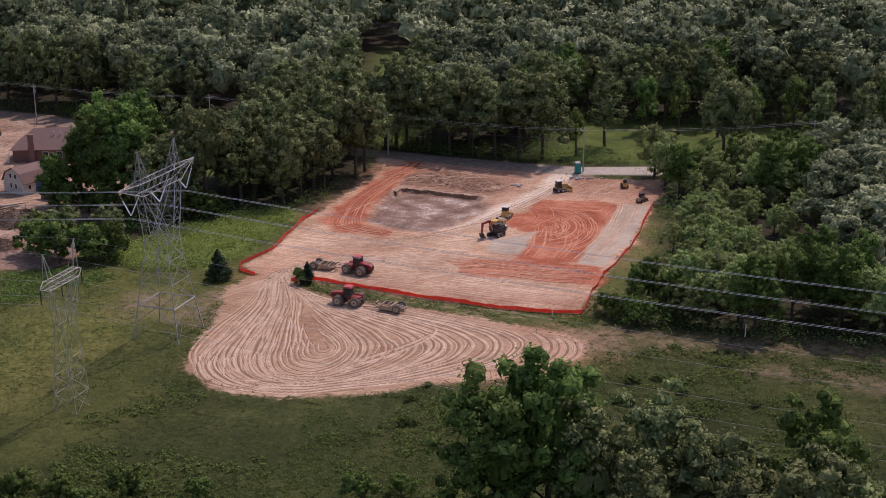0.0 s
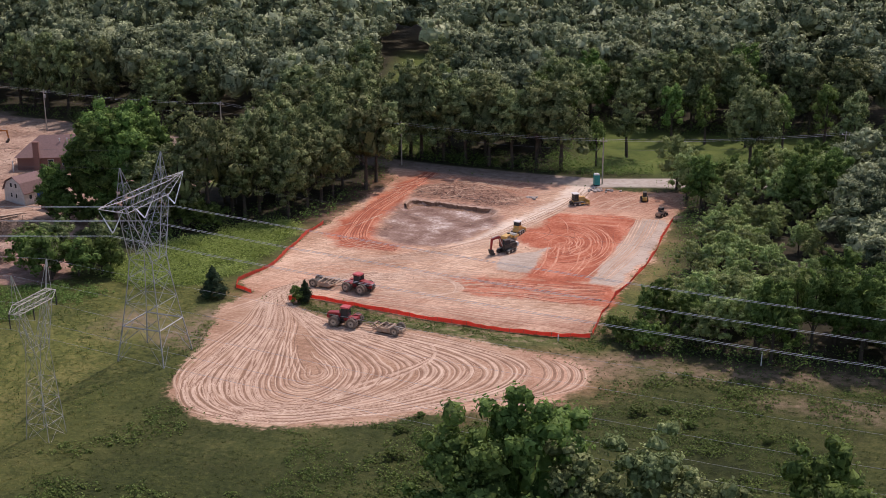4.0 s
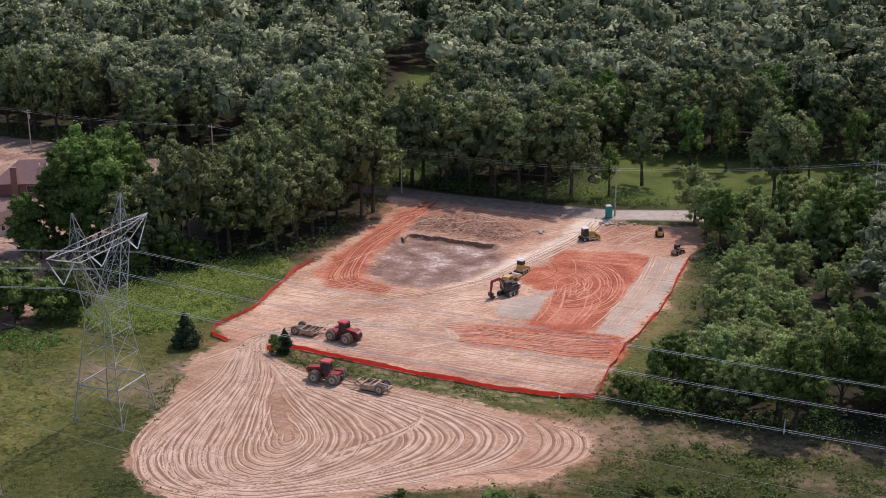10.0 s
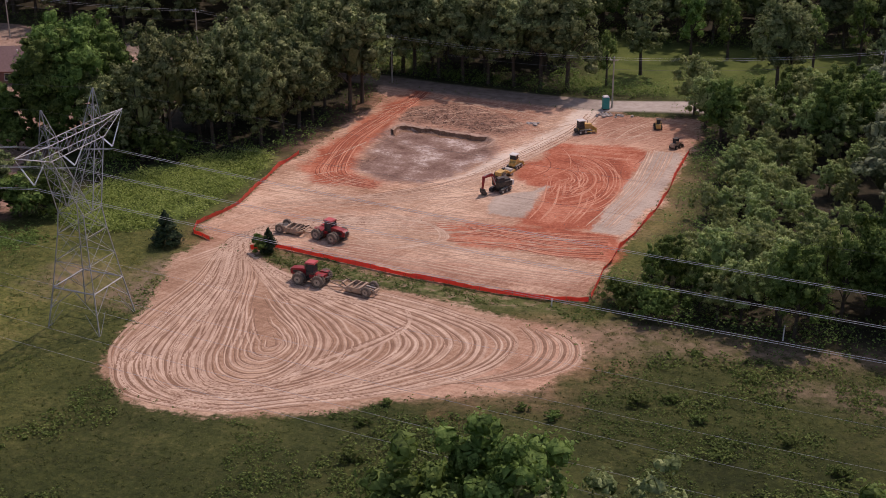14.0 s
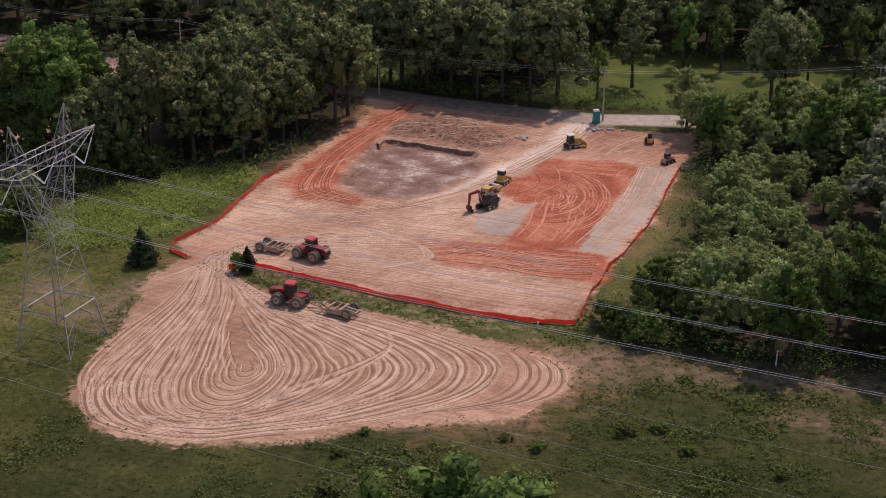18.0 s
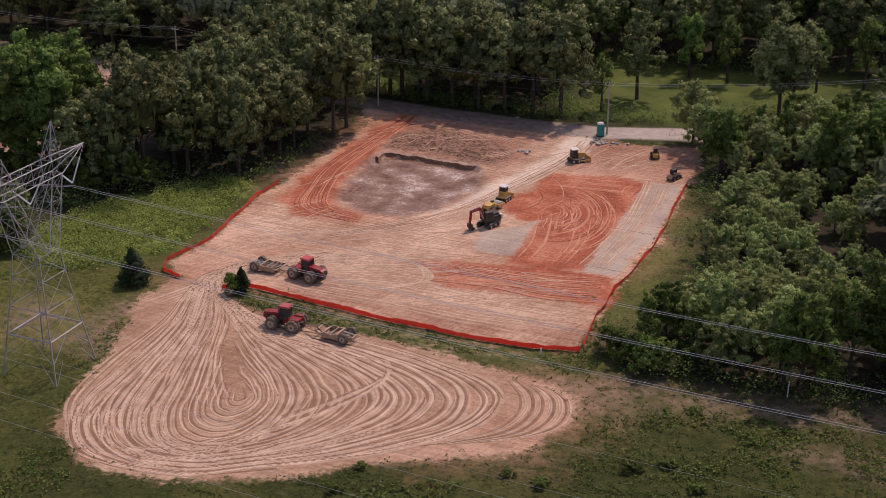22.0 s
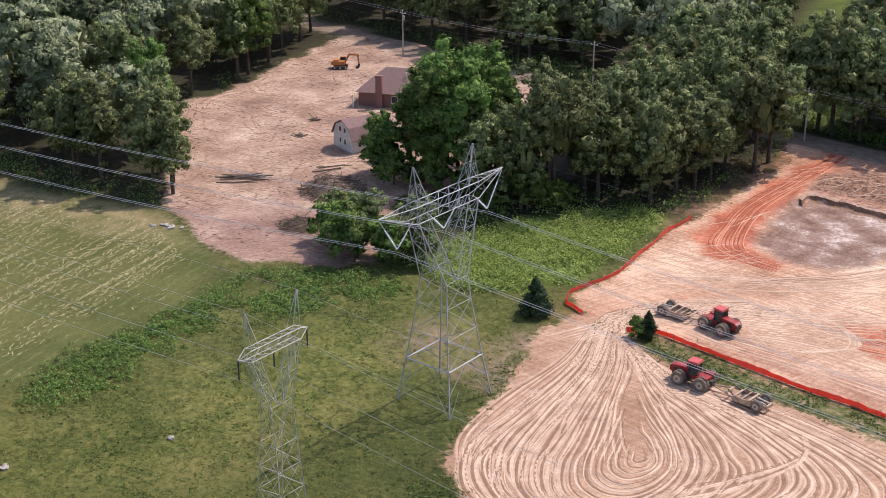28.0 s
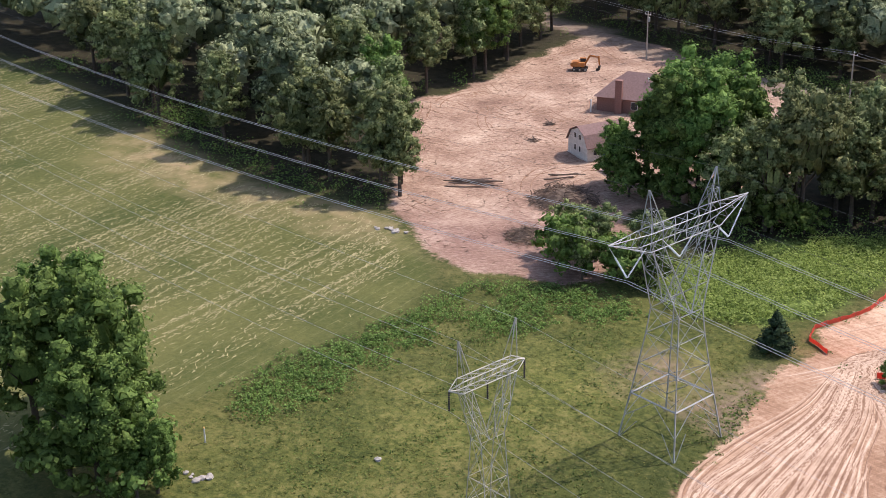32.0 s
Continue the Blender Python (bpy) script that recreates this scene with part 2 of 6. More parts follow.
# ---- geometry helpers ----
class Shape:
    """Gathers plain solids into one bmesh."""

    def __init__(self):
        self.bm = bmesh.new()

    def box(self, c, s, turn=(0, 0, 0), taper=1.0):
        m = pose(*c, *turn)
        v = []
        for z in (-0.5, 0.5):
            k = taper if z > 0 else 1.0
            for x, y in ((-0.5, -0.5), (0.5, -0.5), (0.5, 0.5), (-0.5, 0.5)):
                v.append(self.bm.verts.new(m @ Vector((x * s[0] * k, y * s[1] * k, z * s[2]))))
        for f in ((3, 2, 1, 0), (4, 5, 6, 7), (0, 1, 5, 4), (1, 2, 6, 5), (2, 3, 7, 6), (3, 0, 4, 7)):
            self.bm.faces.new([v[i] for i in f])
        return self

    def rod(self, a, b, r, r2=None, seg=6, caps=True):
        a, b = Vector(a), Vector(b)
        d = b - a
        if d.length < 1e-6:
            return self
        q = d.to_track_quat("Z", "Y")
        r2 = r if r2 is None else r2
        rings = []
        for p, k in ((a, r), (b, r2)):
            rings.append([self.bm.verts.new(p + q @ Vector((k * math.cos(2 * math.pi * i / seg), k * math.sin(2 * math.pi * i / seg), 0))) for i in range(seg)])
        for i in range(seg):
            j = (i + 1) % seg
            self.bm.faces.new((rings[0][i], rings[0][j], rings[1][j], rings[1][i]))
        if caps:
            self.bm.faces.new(rings[0][::-1])
            self.bm.faces.new(rings[1])
        return self

    def lathe(self, c, axis, profile, seg=20):
        """profile: (along, radius) pairs round an axis through c."""
        q = Vector(axis).to_track_quat("Z", "Y")
        c = Vector(c)
        rings = []
        for h, r in profile:
            rings.append([self.bm.verts.new(c + q @ Vector((r * math.cos(2 * math.pi * i / seg), r * math.sin(2 * math.pi * i / seg), h))) for i in range(seg)])
        for r0, r1 in zip(rings, rings[1:]):
            for i in range(seg):
                j = (i + 1) % seg
                self.bm.faces.new((r0[i], r0[j], r1[j], r1[i]))
        self.bm.faces.new(rings[0][::-1])
        self.bm.faces.new(rings[-1])
        return self

    def prism(self, outline, y0, y1, m=None):
        """An outline in x and z, drawn out along y."""
        m = m or Matrix.Identity(4)
        a = [self.bm.verts.new(m @ Vector((x, y0, z))) for x, z in outline]
        b = [self.bm.verts.new(m @ Vector((x, y1, z))) for x, z in outline]
        n = len(outline)
        self.bm.faces.new(a)
        self.bm.faces.new(b[::-1])
        for i in range(n):
            j = (i + 1) % n
            self.bm.faces.new((a[j], a[i], b[i], b[j]))
        return self

    def bevel(self, w=0.03):
        bmesh.ops.bevel(self.bm, geom=[e for e in self.bm.edges if e.is_manifold and e.calc_face_angle(0) > 0.6], offset=w, segments=1, affect="EDGES", profile=0.5, clamp_overlap=True)
        return self


def mesh_of(name, shape, mat):
    bm = shape.bm if isinstance(shape, Shape) else shape
    bmesh.ops.recalc_face_normals(bm, faces=bm.faces)
    me = bpy.data.meshes.new(name)
    bm.to_mesh(me)
    bm.free()
    me.materials.append(mat)
    return me


def part(name, shape, mat, parent=None, label=""):
    ob = new(name, mesh_of(name, shape, mat))
    ob.parent = parent
    return tagged(ob, label)


def quads(name, verts, mat, normals=None):
    """One mesh from an (n, 4, 3) array of corners, with rounded shading where normals are given."""
    n = len(verts)
    me = bpy.data.meshes.new(name)
    me.vertices.add(n * 4)
    me.vertices.foreach_set("co", np.ascontiguousarray(verts, dtype=np.float32).ravel())
    me.loops.add(n * 4)
    me.loops.foreach_set("vertex_index", np.arange(n * 4, dtype=np.int32))
    me.polygons.add(n)
    me.polygons.foreach_set("loop_start", np.arange(0, n * 4, 4, dtype=np.int32))
    me.polygons.foreach_set("loop_total", np.full(n, 4, dtype=np.int32))
    me.update(calc_edges=True)
    if normals is not None:
        me.polygons.foreach_set("use_smooth", np.ones(n, bool))
        me.normals_split_custom_set_from_vertices(np.ascontiguousarray(normals, dtype=np.float32).reshape(-1, 3))
    me.materials.append(mat)
    return me


rng = np.random.default_rng(7)


def cards(centres, normals, size, jitter=0.5, aspect=0.75):
    """Leaf cards: bent-over quads round the centres, facing roughly along the normals."""
    n = len(centres)
    d = normals + rng.normal(0, jitter, (n, 3))
    d /= np.linalg.norm(d, axis=1, keepdims=True) + 1e-9
    u = np.cross(d, rng.normal(0, 1, (n, 3)))
    u /= np.linalg.norm(u, axis=1, keepdims=True) + 1e-9
    v = np.cross(d, u)
    s = (size * rng.uniform(0.6, 1.35, n))[:, None]
    u, v = u * s, v * s * aspect
    return np.stack([centres - u * 0.5 - v * 0.1, centres - v * 0.5 + u * 0.1, centres + u * 0.5 + v * 0.1, centres + v * 0.5 - u * 0.1], 1)


def inside(px, py, poly):
    poly = np.asarray(poly, float)
    r = np.zeros(np.shape(px), bool)
    x1, y1 = poly[-1]
    for x2, y2 in poly:
        hit = ((y1 > py) != (y2 > py)) & (px < (x2 - x1) * (py - y1) / (y2 - y1 + 1e-12) + x1)
        r ^= hit
        x1, y1 = x2, y2
    return r


def depth_in(px, py, poly):
    """Signed distance to a polygon's edge, positive inside."""
    px, py = np.asarray(px, float), np.asarray(py, float)
    best = np.full(px.shape, 1e9)
    x1, y1 = poly[-1]
    for x2, y2 in poly:
        ex, ey = x2 - x1, y2 - y1
        k = np.clip(((px - x1) * ex + (py - y1) * ey) / (ex * ex + ey * ey + 1e-9), 0, 1)
        best = np.minimum(best, np.hypot(px - x1 - k * ex, py - y1 - k * ey))
        x1, y1 = x2, y2
    return np.where(inside(px, py, poly), best, -best)


def wobble(x, y, s=1.0, seed=0):
    """A cheap smooth noise of a few sines, about -1 to 1."""
    r = np.random.default_rng(seed)
    out = 0
    for k in range(7):
        a, f, p = r.uniform(0, 6.28), r.uniform(0.5, 2.2) / s, r.uniform(0, 6.28)
        out = out + np.sin((x * math.cos(a) + y * math.sin(a)) * f + p) / (1 + 0.6 * f * s)
    return out / 2.4


# ---- the plan ----
LOBE = [(-79.7, 144.3), (-77.6, 133.8), (-76.4, 128.7), (-75.9, 120.5), (-75.4, 114.5), (-74.1, 111.5), (-71.8, 109.1), (-68.2, 106.3), (-64.1, 104.9), (-58.5, 104.4), (-54.3, 105.3), (-47.8, 107.7), (-40, 112.1), (-34.2, 115), (-28, 117.3), (-24, 120.4), (-22, 123.6), (-21.4, 127.5), (-21.8, 131), (-24.7, 133.6), (-30.2, 135.3), (-37.2, 137.1), (-46.5, 140), (-52.9, 140.9), (-62.1, 142.2), (-68.2, 145.9), (-70.4, 150), (-77.7, 151.2)]
PAD = [(-78.8, 151.3), (-70.4, 147.4), (-67.9, 150.2), (-62.5, 149.4), (-55.3, 147.4), (-48.3, 145.7), (-41.6, 144.5), (-35, 143.2), (-28.7, 142.7), (-23.8, 143.2), (-22.6, 152.7), (-21.4, 161.1), (-19.3, 170.6), (-17.7, 179.5), (-16.5, 194.4), (-15.1, 206), (-14.7, 222.6), (-31.5, 223.2), (-47.2, 225.3), (-65, 230), (-77.6, 232.4), (-73.3, 221.3), (-76.2, 205.3), (-76.7, 195.3), (-78, 188.3), (-79, 181.4), (-79.1, 171.9), (-78.9, 164.3), (-80.3, 159.3), (-81.4, 155.4)]
HAUL = [(-65, 231), (-69.2, 231.1), (-72.4, 213.2), (-75.1, 198.3), (-76.1, 189.3), (-75.8, 181.2), (-70.7, 176), (-61.3, 176.2), (-61.8, 179.7), (-66.6, 182.4), (-68.8, 192), (-68.1, 206), (-66.5, 220)]
PIT = [(-67, 184.4), (-67.6, 196), (-67.3, 204.6), (-65.8, 208.2), (-58.5, 206.7), (-51.8, 205.6), (-48.6, 203.8), (-47.5, 194.2), (-49.9, 186.3), (-55, 180.1), (-61.8, 180.7)]
RUBBLE = [(-66.9, 209.5), (-67.5, 218), (-59.7, 222.7), (-51.3, 218.4), (-45, 213.2), (-47, 205.7), (-52.2, 206.9), (-59.5, 208.2)]
RED_PAD = [(-39.6, 197.9), (-37.9, 204.6), (-21.5, 204.4), (-23.2, 188.3), (-26.2, 166.6), (-36.9, 166), (-35.7, 182.2), (-41.5, 186)]
TONGUE = [(-48.6, 163.2), (-42.6, 165.6), (-36.1, 166.7), (-22.5, 165.7), (-20.9, 159.1), (-21.7, 156.3), (-31.3, 155.8), (-42.6, 158.2)]
SLAB = [(-42.5, 176.5), (-35.4, 183), (-36.5, 169.5), (-42, 169.3)]
STRIP = [(-21.4, 204.6), (-16.2, 204.6), (-17.9, 182.1), (-22, 165.7), (-26.3, 166.3)]
ACCESS = [(-36.7, 224.9), (-33.1, 224.8), (-34.5, 212.8), (-39.6, 198.9), (-46.7, 186.2), (-50.9, 182.3), (-47.9, 191.2), (-41.7, 205)]
MULCH = [(-149.4, 153.9), (-154.2, 161.1), (-169, 174.7), (-188, 189.5), (-180.9, 208.2), (-188.7, 258.7), (-167.8, 259.9), (-148.9, 247.1), (-125.8, 240.3), (-110.9, 216.6), (-110.6, 191.6), (-121.9, 173.9), (-115.5, 164.7), (-110.1, 151.4), (-114.3, 147.6), (-124.7, 143), (-135.2, 145.4)]
FIELD = [(-125.6, 98.9), (-124.4, 114.7), (-123, 127.8), (-127.9, 139.2), (-138.3, 146.5), (-149.9, 151.9), (-173.9, 149.3), (-195.9, 153.2), (-212.7, 156.3), (-252.5, 166.8), (-440.9, 178.9), (-438.3, -46.8), (-166.3, -57), (-130.2, 72)]
STRAW = [(-128.9, 148.1), (-149.9, 150.9), (-173.9, 148.8), (-200.1, 152.8), (-212.7, 155.3), (-200, 140.8), (-173.8, 140.8), (-152.9, 143)]
BRUSH = [(-124.6, 99.5), (-117.2, 97.5), (-114.8, 107.4), (-115, 119), (-110, 130), (-103, 139), (-100, 147), (-108, 147.5), (-117, 145), (-122, 137.5), (-122.6, 120), (-124.6, 108)]
THICKET = [(-81.3, 186.5), (-85.5, 188.6), (-97.9, 178.1), (-103, 165.2), (-106, 154.3), (-95.5, 148.9), (-87.1, 152.6), (-83, 158.4), (-81.6, 170.4)]
BARE = [[(-84.8, 129.4), (-81.8, 141.4), (-75, 142.1), (-75.4, 128.1), (-78.5, 127.2)], [(-94.2, 131.8), (-89, 129.6), (-87, 136.5), (-92.2, 138.7)], [(-26, 134.5), (-12.8, 136.2), (4, 137), (40, 138.5), (40, 133.5), (8, 132.5), (-12.4, 131.8), (-24, 130.5)], [(1, 125.2), (11.5, 122.8), (26.1, 123.3), (13.5, 126.8)]]
LAWNS = [[(-41, 238), (-18, 235), (0, 249), (30, 254), (32, 276), (4, 280), (-20, 276), (-40, 282)], [(-85, 246), (-73, 244), (-86, 300), (-98, 372), (-112, 370), (-99, 300)], [(-131, 236), (-122, 222), (-116, 206), (-104, 212), (-112, 228), (-120, 244)]]
ROAD_LINE = [(-442.7, 334.4), (-201.3, 263.2), (-159.4, 250.5), (-117.4, 241), (-81.8, 235.2), (-62.9, 230.9), (-46.2, 228.3), (-32.6, 227.3), (-18, 230.2), (60.3, 243.3), (310.8, 286.1)]
NORTH_WOODS = [(-442.8, 344.4), (-201.4, 271.2), (-159.5, 258.6), (-117.5, 249), (-81.9, 242.6), (-63, 238.4), (-46.3, 236.3), (-32.7, 235.8), (-18.1, 238.2), (60.2, 251.3), (310.7, 294.1), (302.8, 988.3), (-743.4, 1027.5), (-736.5, 425.6)]
WEST_WOODS = [(-149.9, 155.9), (-156.3, 164.2), (-169, 177.7), (-190.1, 191.5), (-183, 209.3), (-190.8, 256.7), (-442.6, 324.3), (-736.4, 415.6), (-733.8, 184.8), (-252.6, 169.8), (-212.7, 159.3), (-195.9, 156.2), (-173.9, 152.3)]
MID_WOODS = [(-78.2, 191.4), (-85.5, 190.6), (-99, 180.1), (-105.1, 169.3), (-110.5, 186.6), (-115, 206.8), (-106.9, 233.5), (-92.3, 235), (-78.1, 229.5), (-74.8, 219.3), (-77.8, 205.4)]
EAST_WOODS = [(-14.8, 224.1), (-11.9, 202.9), (-10.1, 177.8), (-10.9, 157.7), (-13.9, 151.8), (-18, 145), (-14.9, 140.3), (-1.2, 138.8), (19.7, 138.6), (61.4, 144), (134.5, 152.3), (133.4, 250.6), (39.5, 238.1), (-10.6, 226.9)]

FENCE_WEST = [(-78, 188.5), (-79, 181.6), (-79.1, 171.9), (-78.9, 164.4), (-80.4, 159.2), (-81.8, 155.4), (-80.8, 152.2), (-77.5, 150.4)]
FENCE_FRONT = [(-70.7, 148.3), (-67.9, 150), (-62.5, 149.2), (-55.3, 147.2), (-48.3, 145.5), (-41.6, 144.3), (-35, 143), (-28.7, 142.5), (-23.1, 143.1)]
FENCE_EAST = [(-22.8, 144.2), (-22.6, 152.7), (-21.4, 161.1), (-19.3, 170.6), (-17.7, 179.5), (-16.5, 194.4), (-15.6, 204.5)]
DITCH = [(-69.8, 147.4), (-67.2, 149.1), (-55.7, 146.4), (-41, 143.6), (-26.4, 141.7), (-24.2, 137.7), (-41, 140), (-55.7, 142.2), (-66.1, 144.3)]


def line_distance(px, py, line):
    best = np.full(np.shape(px), 1e9)
    for (x1, y1), (x2, y2) in zip(line, line[1:]):
        ex, ey = x2 - x1, y2 - y1
        k = np.clip(((px - x1) * ex + (py - y1) * ey) / (ex * ex + ey * ey), 0, 1)
        best = np.minimum(best, np.hypot(px - x1 - k * ex, py - y1 - k * ey))
    return best


def soft(d, w=0.6):
    return np.clip(d / w * 0.5 + 0.5, 0, 1)


def ground_height(x, y):
    x, y = np.asarray(x, float), np.asarray(y, float)
    z = 0.10 * wobble(x, y, 14, 3)
    dirt = np.maximum(soft(depth_in(x, y, PAD), 3), soft(depth_in(x, y, LOBE), 3))
    z = z * (1 - dirt) + dirt * 0.035 * wobble(x, y, 1.6, 4)
    near = np.clip((203 - y) / 8, 0, 1)
    z = z - 0.75 * soft(depth_in(x, y, PIT) - 0.3 - near * 1.5 + 0.5 * wobble(x, y, 1.2, 13), 0.42 + 4 * near)
    z = z + 0.9 * soft(depth_in(x, y, RUBBLE) - 1.5, 4) * (0.6 + 0.5 * wobble(x, y, 0.8, 8))
    z = z - 0.35 * soft(2.2 - np.abs(line_distance(x, y, [(-62, 147.5), (-44, 143.8), (-22, 141)])), 2.5)
    z = z + 0.16 * soft(depth_in(x, y, SLAB), 0.4) + 0.12 * soft(depth_in(x, y, TONGUE) - 0.4, 1.2)
    z = z + 0.25 * soft(4.2 - line_distance(x, y, ROAD_LINE), 1.5)
    m = soft(depth_in(x, y, MULCH), 3)
    return z + m * 0.10 * wobble(x, y, 0.9, 5)


def zat(x, y):
    return float(ground_height(np.array([x]), np.array([y]))[0])


# ---- ground ----
def spaced(*runs):
    out = [runs[0][0]]
    for a, b, s in runs:
        k = max(1, round((b - a) / s))
        out += list(a + (b - a) * (i + 1) / k for i in range(k))
    return np.array(out)


gx = spaced((-3200, -700, 250), (-700, -250, 15), (-250, -180, 3), (-180, -90, 0.9), (-90, -78, 0.7), (-78, -10, 0.42), (-10, 30, 1.2), (30, 140, 8), (140, 700, 40), (700, 3200, 250))
gy = spaced((-2500, -300, 200), (-300, 20, 16), (20, 70, 3), (70, 102, 1.0), (102, 236, 0.45), (236, 262, 1.2), (262, 420, 6), (420, 1200, 40), (1200, 4000, 250))
X, Y = np.meshgrid(gx, gy)
Z = ground_height(X, Y)
nx, ny = len(gx), len(gy)
idx = np.arange(nx * ny).reshape(ny, nx)
faces = np.stack([idx[:-1, :-1], idx[:-1, 1:], idx[1:, 1:], idx[1:, :-1]], -1).reshape(-1, 4)
me = bpy.data.meshes.new("ground")
me.vertices.add(nx * ny)
me.vertices.foreach_set("co", np.stack([X, Y, Z], -1).astype(np.float32).ravel())
me.loops.add(faces.size)
me.loops.foreach_set("vertex_index", faces.astype(np.int32).ravel())
me.polygons.add(len(faces))
me.polygons.foreach_set("loop_start", np.arange(0, faces.size, 4, dtype=np.int32))
me.polygons.foreach_set("loop_total", np.full(len(faces), 4, dtype=np.int32))
me.polygons.foreach_set("use_smooth", np.ones(len(faces), bool))
me.update(calc_edges=True)
rough_edge = 0.7 * wobble(X, Y, 2.2, 11) + 0.35 * wobble(X, Y, 0.7, 12)


def zone(name, *polys, edge=0.6, ragged=1.0):
    d = np.max([depth_in(X, Y, p) for p in polys], 0) + rough_edge * ragged
    a = me.attributes.new(name, "FLOAT", "POINT")
    a.data.foreach_set("value", soft(d, edge).astype(np.float32).ravel())


zone("dirt", LOBE, PAD, edge=2.4, ragged=0.7)
zone("loop", LOBE, edge=2.0, ragged=0.6)
zone("orange", HAUL, RED_PAD, TONGUE, edge=2.2, ragged=1.5)
zone("grey", SLAB, STRIP, edge=1.2, ragged=1.0)
zone("access", ACCESS, edge=2.5, ragged=1.0)
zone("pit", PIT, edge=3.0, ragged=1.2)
zone("brown", [(-71, 205), (-73, 230), (-38.5, 224.5), (-44, 206), (-47.5, 194), (-48, 206)], [(-32.5, 224), (-16, 221), (-16, 205.5), (-38, 206)], [(-67, 150.5), (-48, 146.2), (-25, 143.6), (-23.5, 149.5), (-45, 151.5), (-60, 155.5)], edge=4.0, ragged=2.0)
zone("rust", [(-50, 165), (-20, 170), (-21, 206), (-40, 210), (-45, 188), (-37, 182), (-36, 170)], [(-78, 152), (-70, 147), (-66, 152), (-60, 164), (-70, 166)], [(-36, 115.5), (-24, 119.5), (-21.5, 124), (-21.5, 132), (-27, 134), (-29.5, 126)], [(-78, 190), (-62, 174), (-60, 180), (-68, 188), (-69, 228), (-74, 228)], edge=7.0, ragged=3.0)
zone("rubble", RUBBLE, edge=2.0, ragged=1.2)
zone("mulch", MULCH, edge=1.6, ragged=1.6)
zone("slash", [(-147, 150), (-128, 166), (-118, 172), (-110, 160), (-110, 147), (-122, 142), (-134, 144)], edge=9.0, ragged=3.0)
zone("field", FIELD, edge=3.0, ragged=1.0)
zone("straw", STRAW, edge=6.0, ragged=2.0)
zone("bare", *BARE, edge=3.5, ragged=2.2)
# yellower grass, with the brightness of sunlit ground put into its colour
zone("sunny_hay", [(-128, 78), (-116, 100), (-112, 134), (-100, 150), (-84, 150), (-80, 140), (-80, 108), (-88, 90), (-100, 76)], [(-24, 142), (-8, 146), (-4, 206), (-16, 208), (-19, 175)], edge=20.0, ragged=3.0)
# near meadow: lusher green, darkened further for cloud shade put into the colour
zone("lush_shade", [(-110, 66), (-74, 108), (-50, 101), (-25, 115), (-12, 128), (40, 125), (40, 50), (-110, 50)], edge=24.0, ragged=4.0)
zone("brush", THICKET, edge=2.5, ragged=1.5)
zone("verge", DITCH, edge=2.5, ragged=1.5)
zone("lawn", *LAWNS, edge=3.0, ragged=1.0)
# pale sunlit paving in the east; tree shade and dirt coloured in west
a = me.attributes.new("sunny_paving", "FLOAT", "POINT")
a.data.foreach_set("value", soft(X + 36, 8).astype(np.float32).ravel())
a = me.attributes.new("road", "FLOAT", "POINT")
a.data.foreach_set("value", soft(3.4 - line_distance(X, Y, ROAD_LINE) + 0.3 * rough_edge, 0.5).astype(np.float32).ravel())
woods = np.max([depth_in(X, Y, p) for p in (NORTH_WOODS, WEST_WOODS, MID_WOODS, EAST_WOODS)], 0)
# leaf litter, whose near-black tone also carries the shade under dense trees
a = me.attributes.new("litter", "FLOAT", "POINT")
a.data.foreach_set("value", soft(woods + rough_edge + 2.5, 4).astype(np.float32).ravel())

GROUND, gt, gb = material("ground", 0.95)
gb.inputs["Specular IOR Level"].default_value = 0.15
g = Net(gt)
fray = g.math("MULTIPLY", g.math("SUBTRACT", g.noise(1.1, 6, 0.72), 0.5), 1.1)


def border(name, w=0.14):
    """The zone with a frayed but sharp edge."""
    return g.step(g.math("ADD", g.attr(name).outputs["Fac"], fray), 0.5 - w, 0.5 + w)


grass = g.ramp(g.math("ADD", g.math("MULTIPLY", g.noise(0.05, 5, 0.65), 0.6), g.math("MULTIPLY", g.noise(1.1, 5, 0.7), 0.4)), (0.36, (0.024, 0.032, 0.009)), (0.5, (0.058, 0.068, 0.02)), (0.64, (0.13, 0.118, 0.045)))
grass = g.mix(g.attr("sunny_hay").outputs["Fac"], grass, g.ramp(g.math("ADD", g.math("MULTIPLY", g.noise(0.07, 5, 0.65), 0.5), g.math("MULTIPLY", g.noise(1.3, 5, 0.7), 0.5)), (0.39, (0.036, 0.052, 0.011)), (0.5, (0.126, 0.138, 0.033)), (0.61, (0.245, 0.216, 0.072))))
mottle = g.math("ADD", g.math("MULTIPLY", g.noise(0.42, 6, 0.75), 0.5), g.math("MULTIPLY", g.noise(2.4, 4, 0.8), 0.5))
grass = g.mix(g.math("MULTIPLY", g.step(mottle, 0.5, 0.4), 0.75), grass, (0.022, 0.036, 0.008))
grass = g.mix(g.math("MULTIPLY", g.step(mottle, 0.54, 0.66), 0.6), grass, (0.23, 0.20, 0.078))
# cloud shade over the near meadow mixed in as dark green
grass = g.mix(g.math("MULTIPLY", g.attr("lush_shade").outputs["Fac"], 0.8), grass, g.ramp(g.math("ADD", g.math("MULTIPLY", g.noise(0.08, 5, 0.65), 0.5), g.math("MULTIPLY", g.noise(1.2, 5, 0.7), 0.5)), (0.39, (0.009, 0.015, 0.003)), (0.5, (0.030, 0.041, 0.009)), (0.61, (0.074, 0.084, 0.022))))
across = gt.nodes.new("ShaderNodeSeparateXYZ")
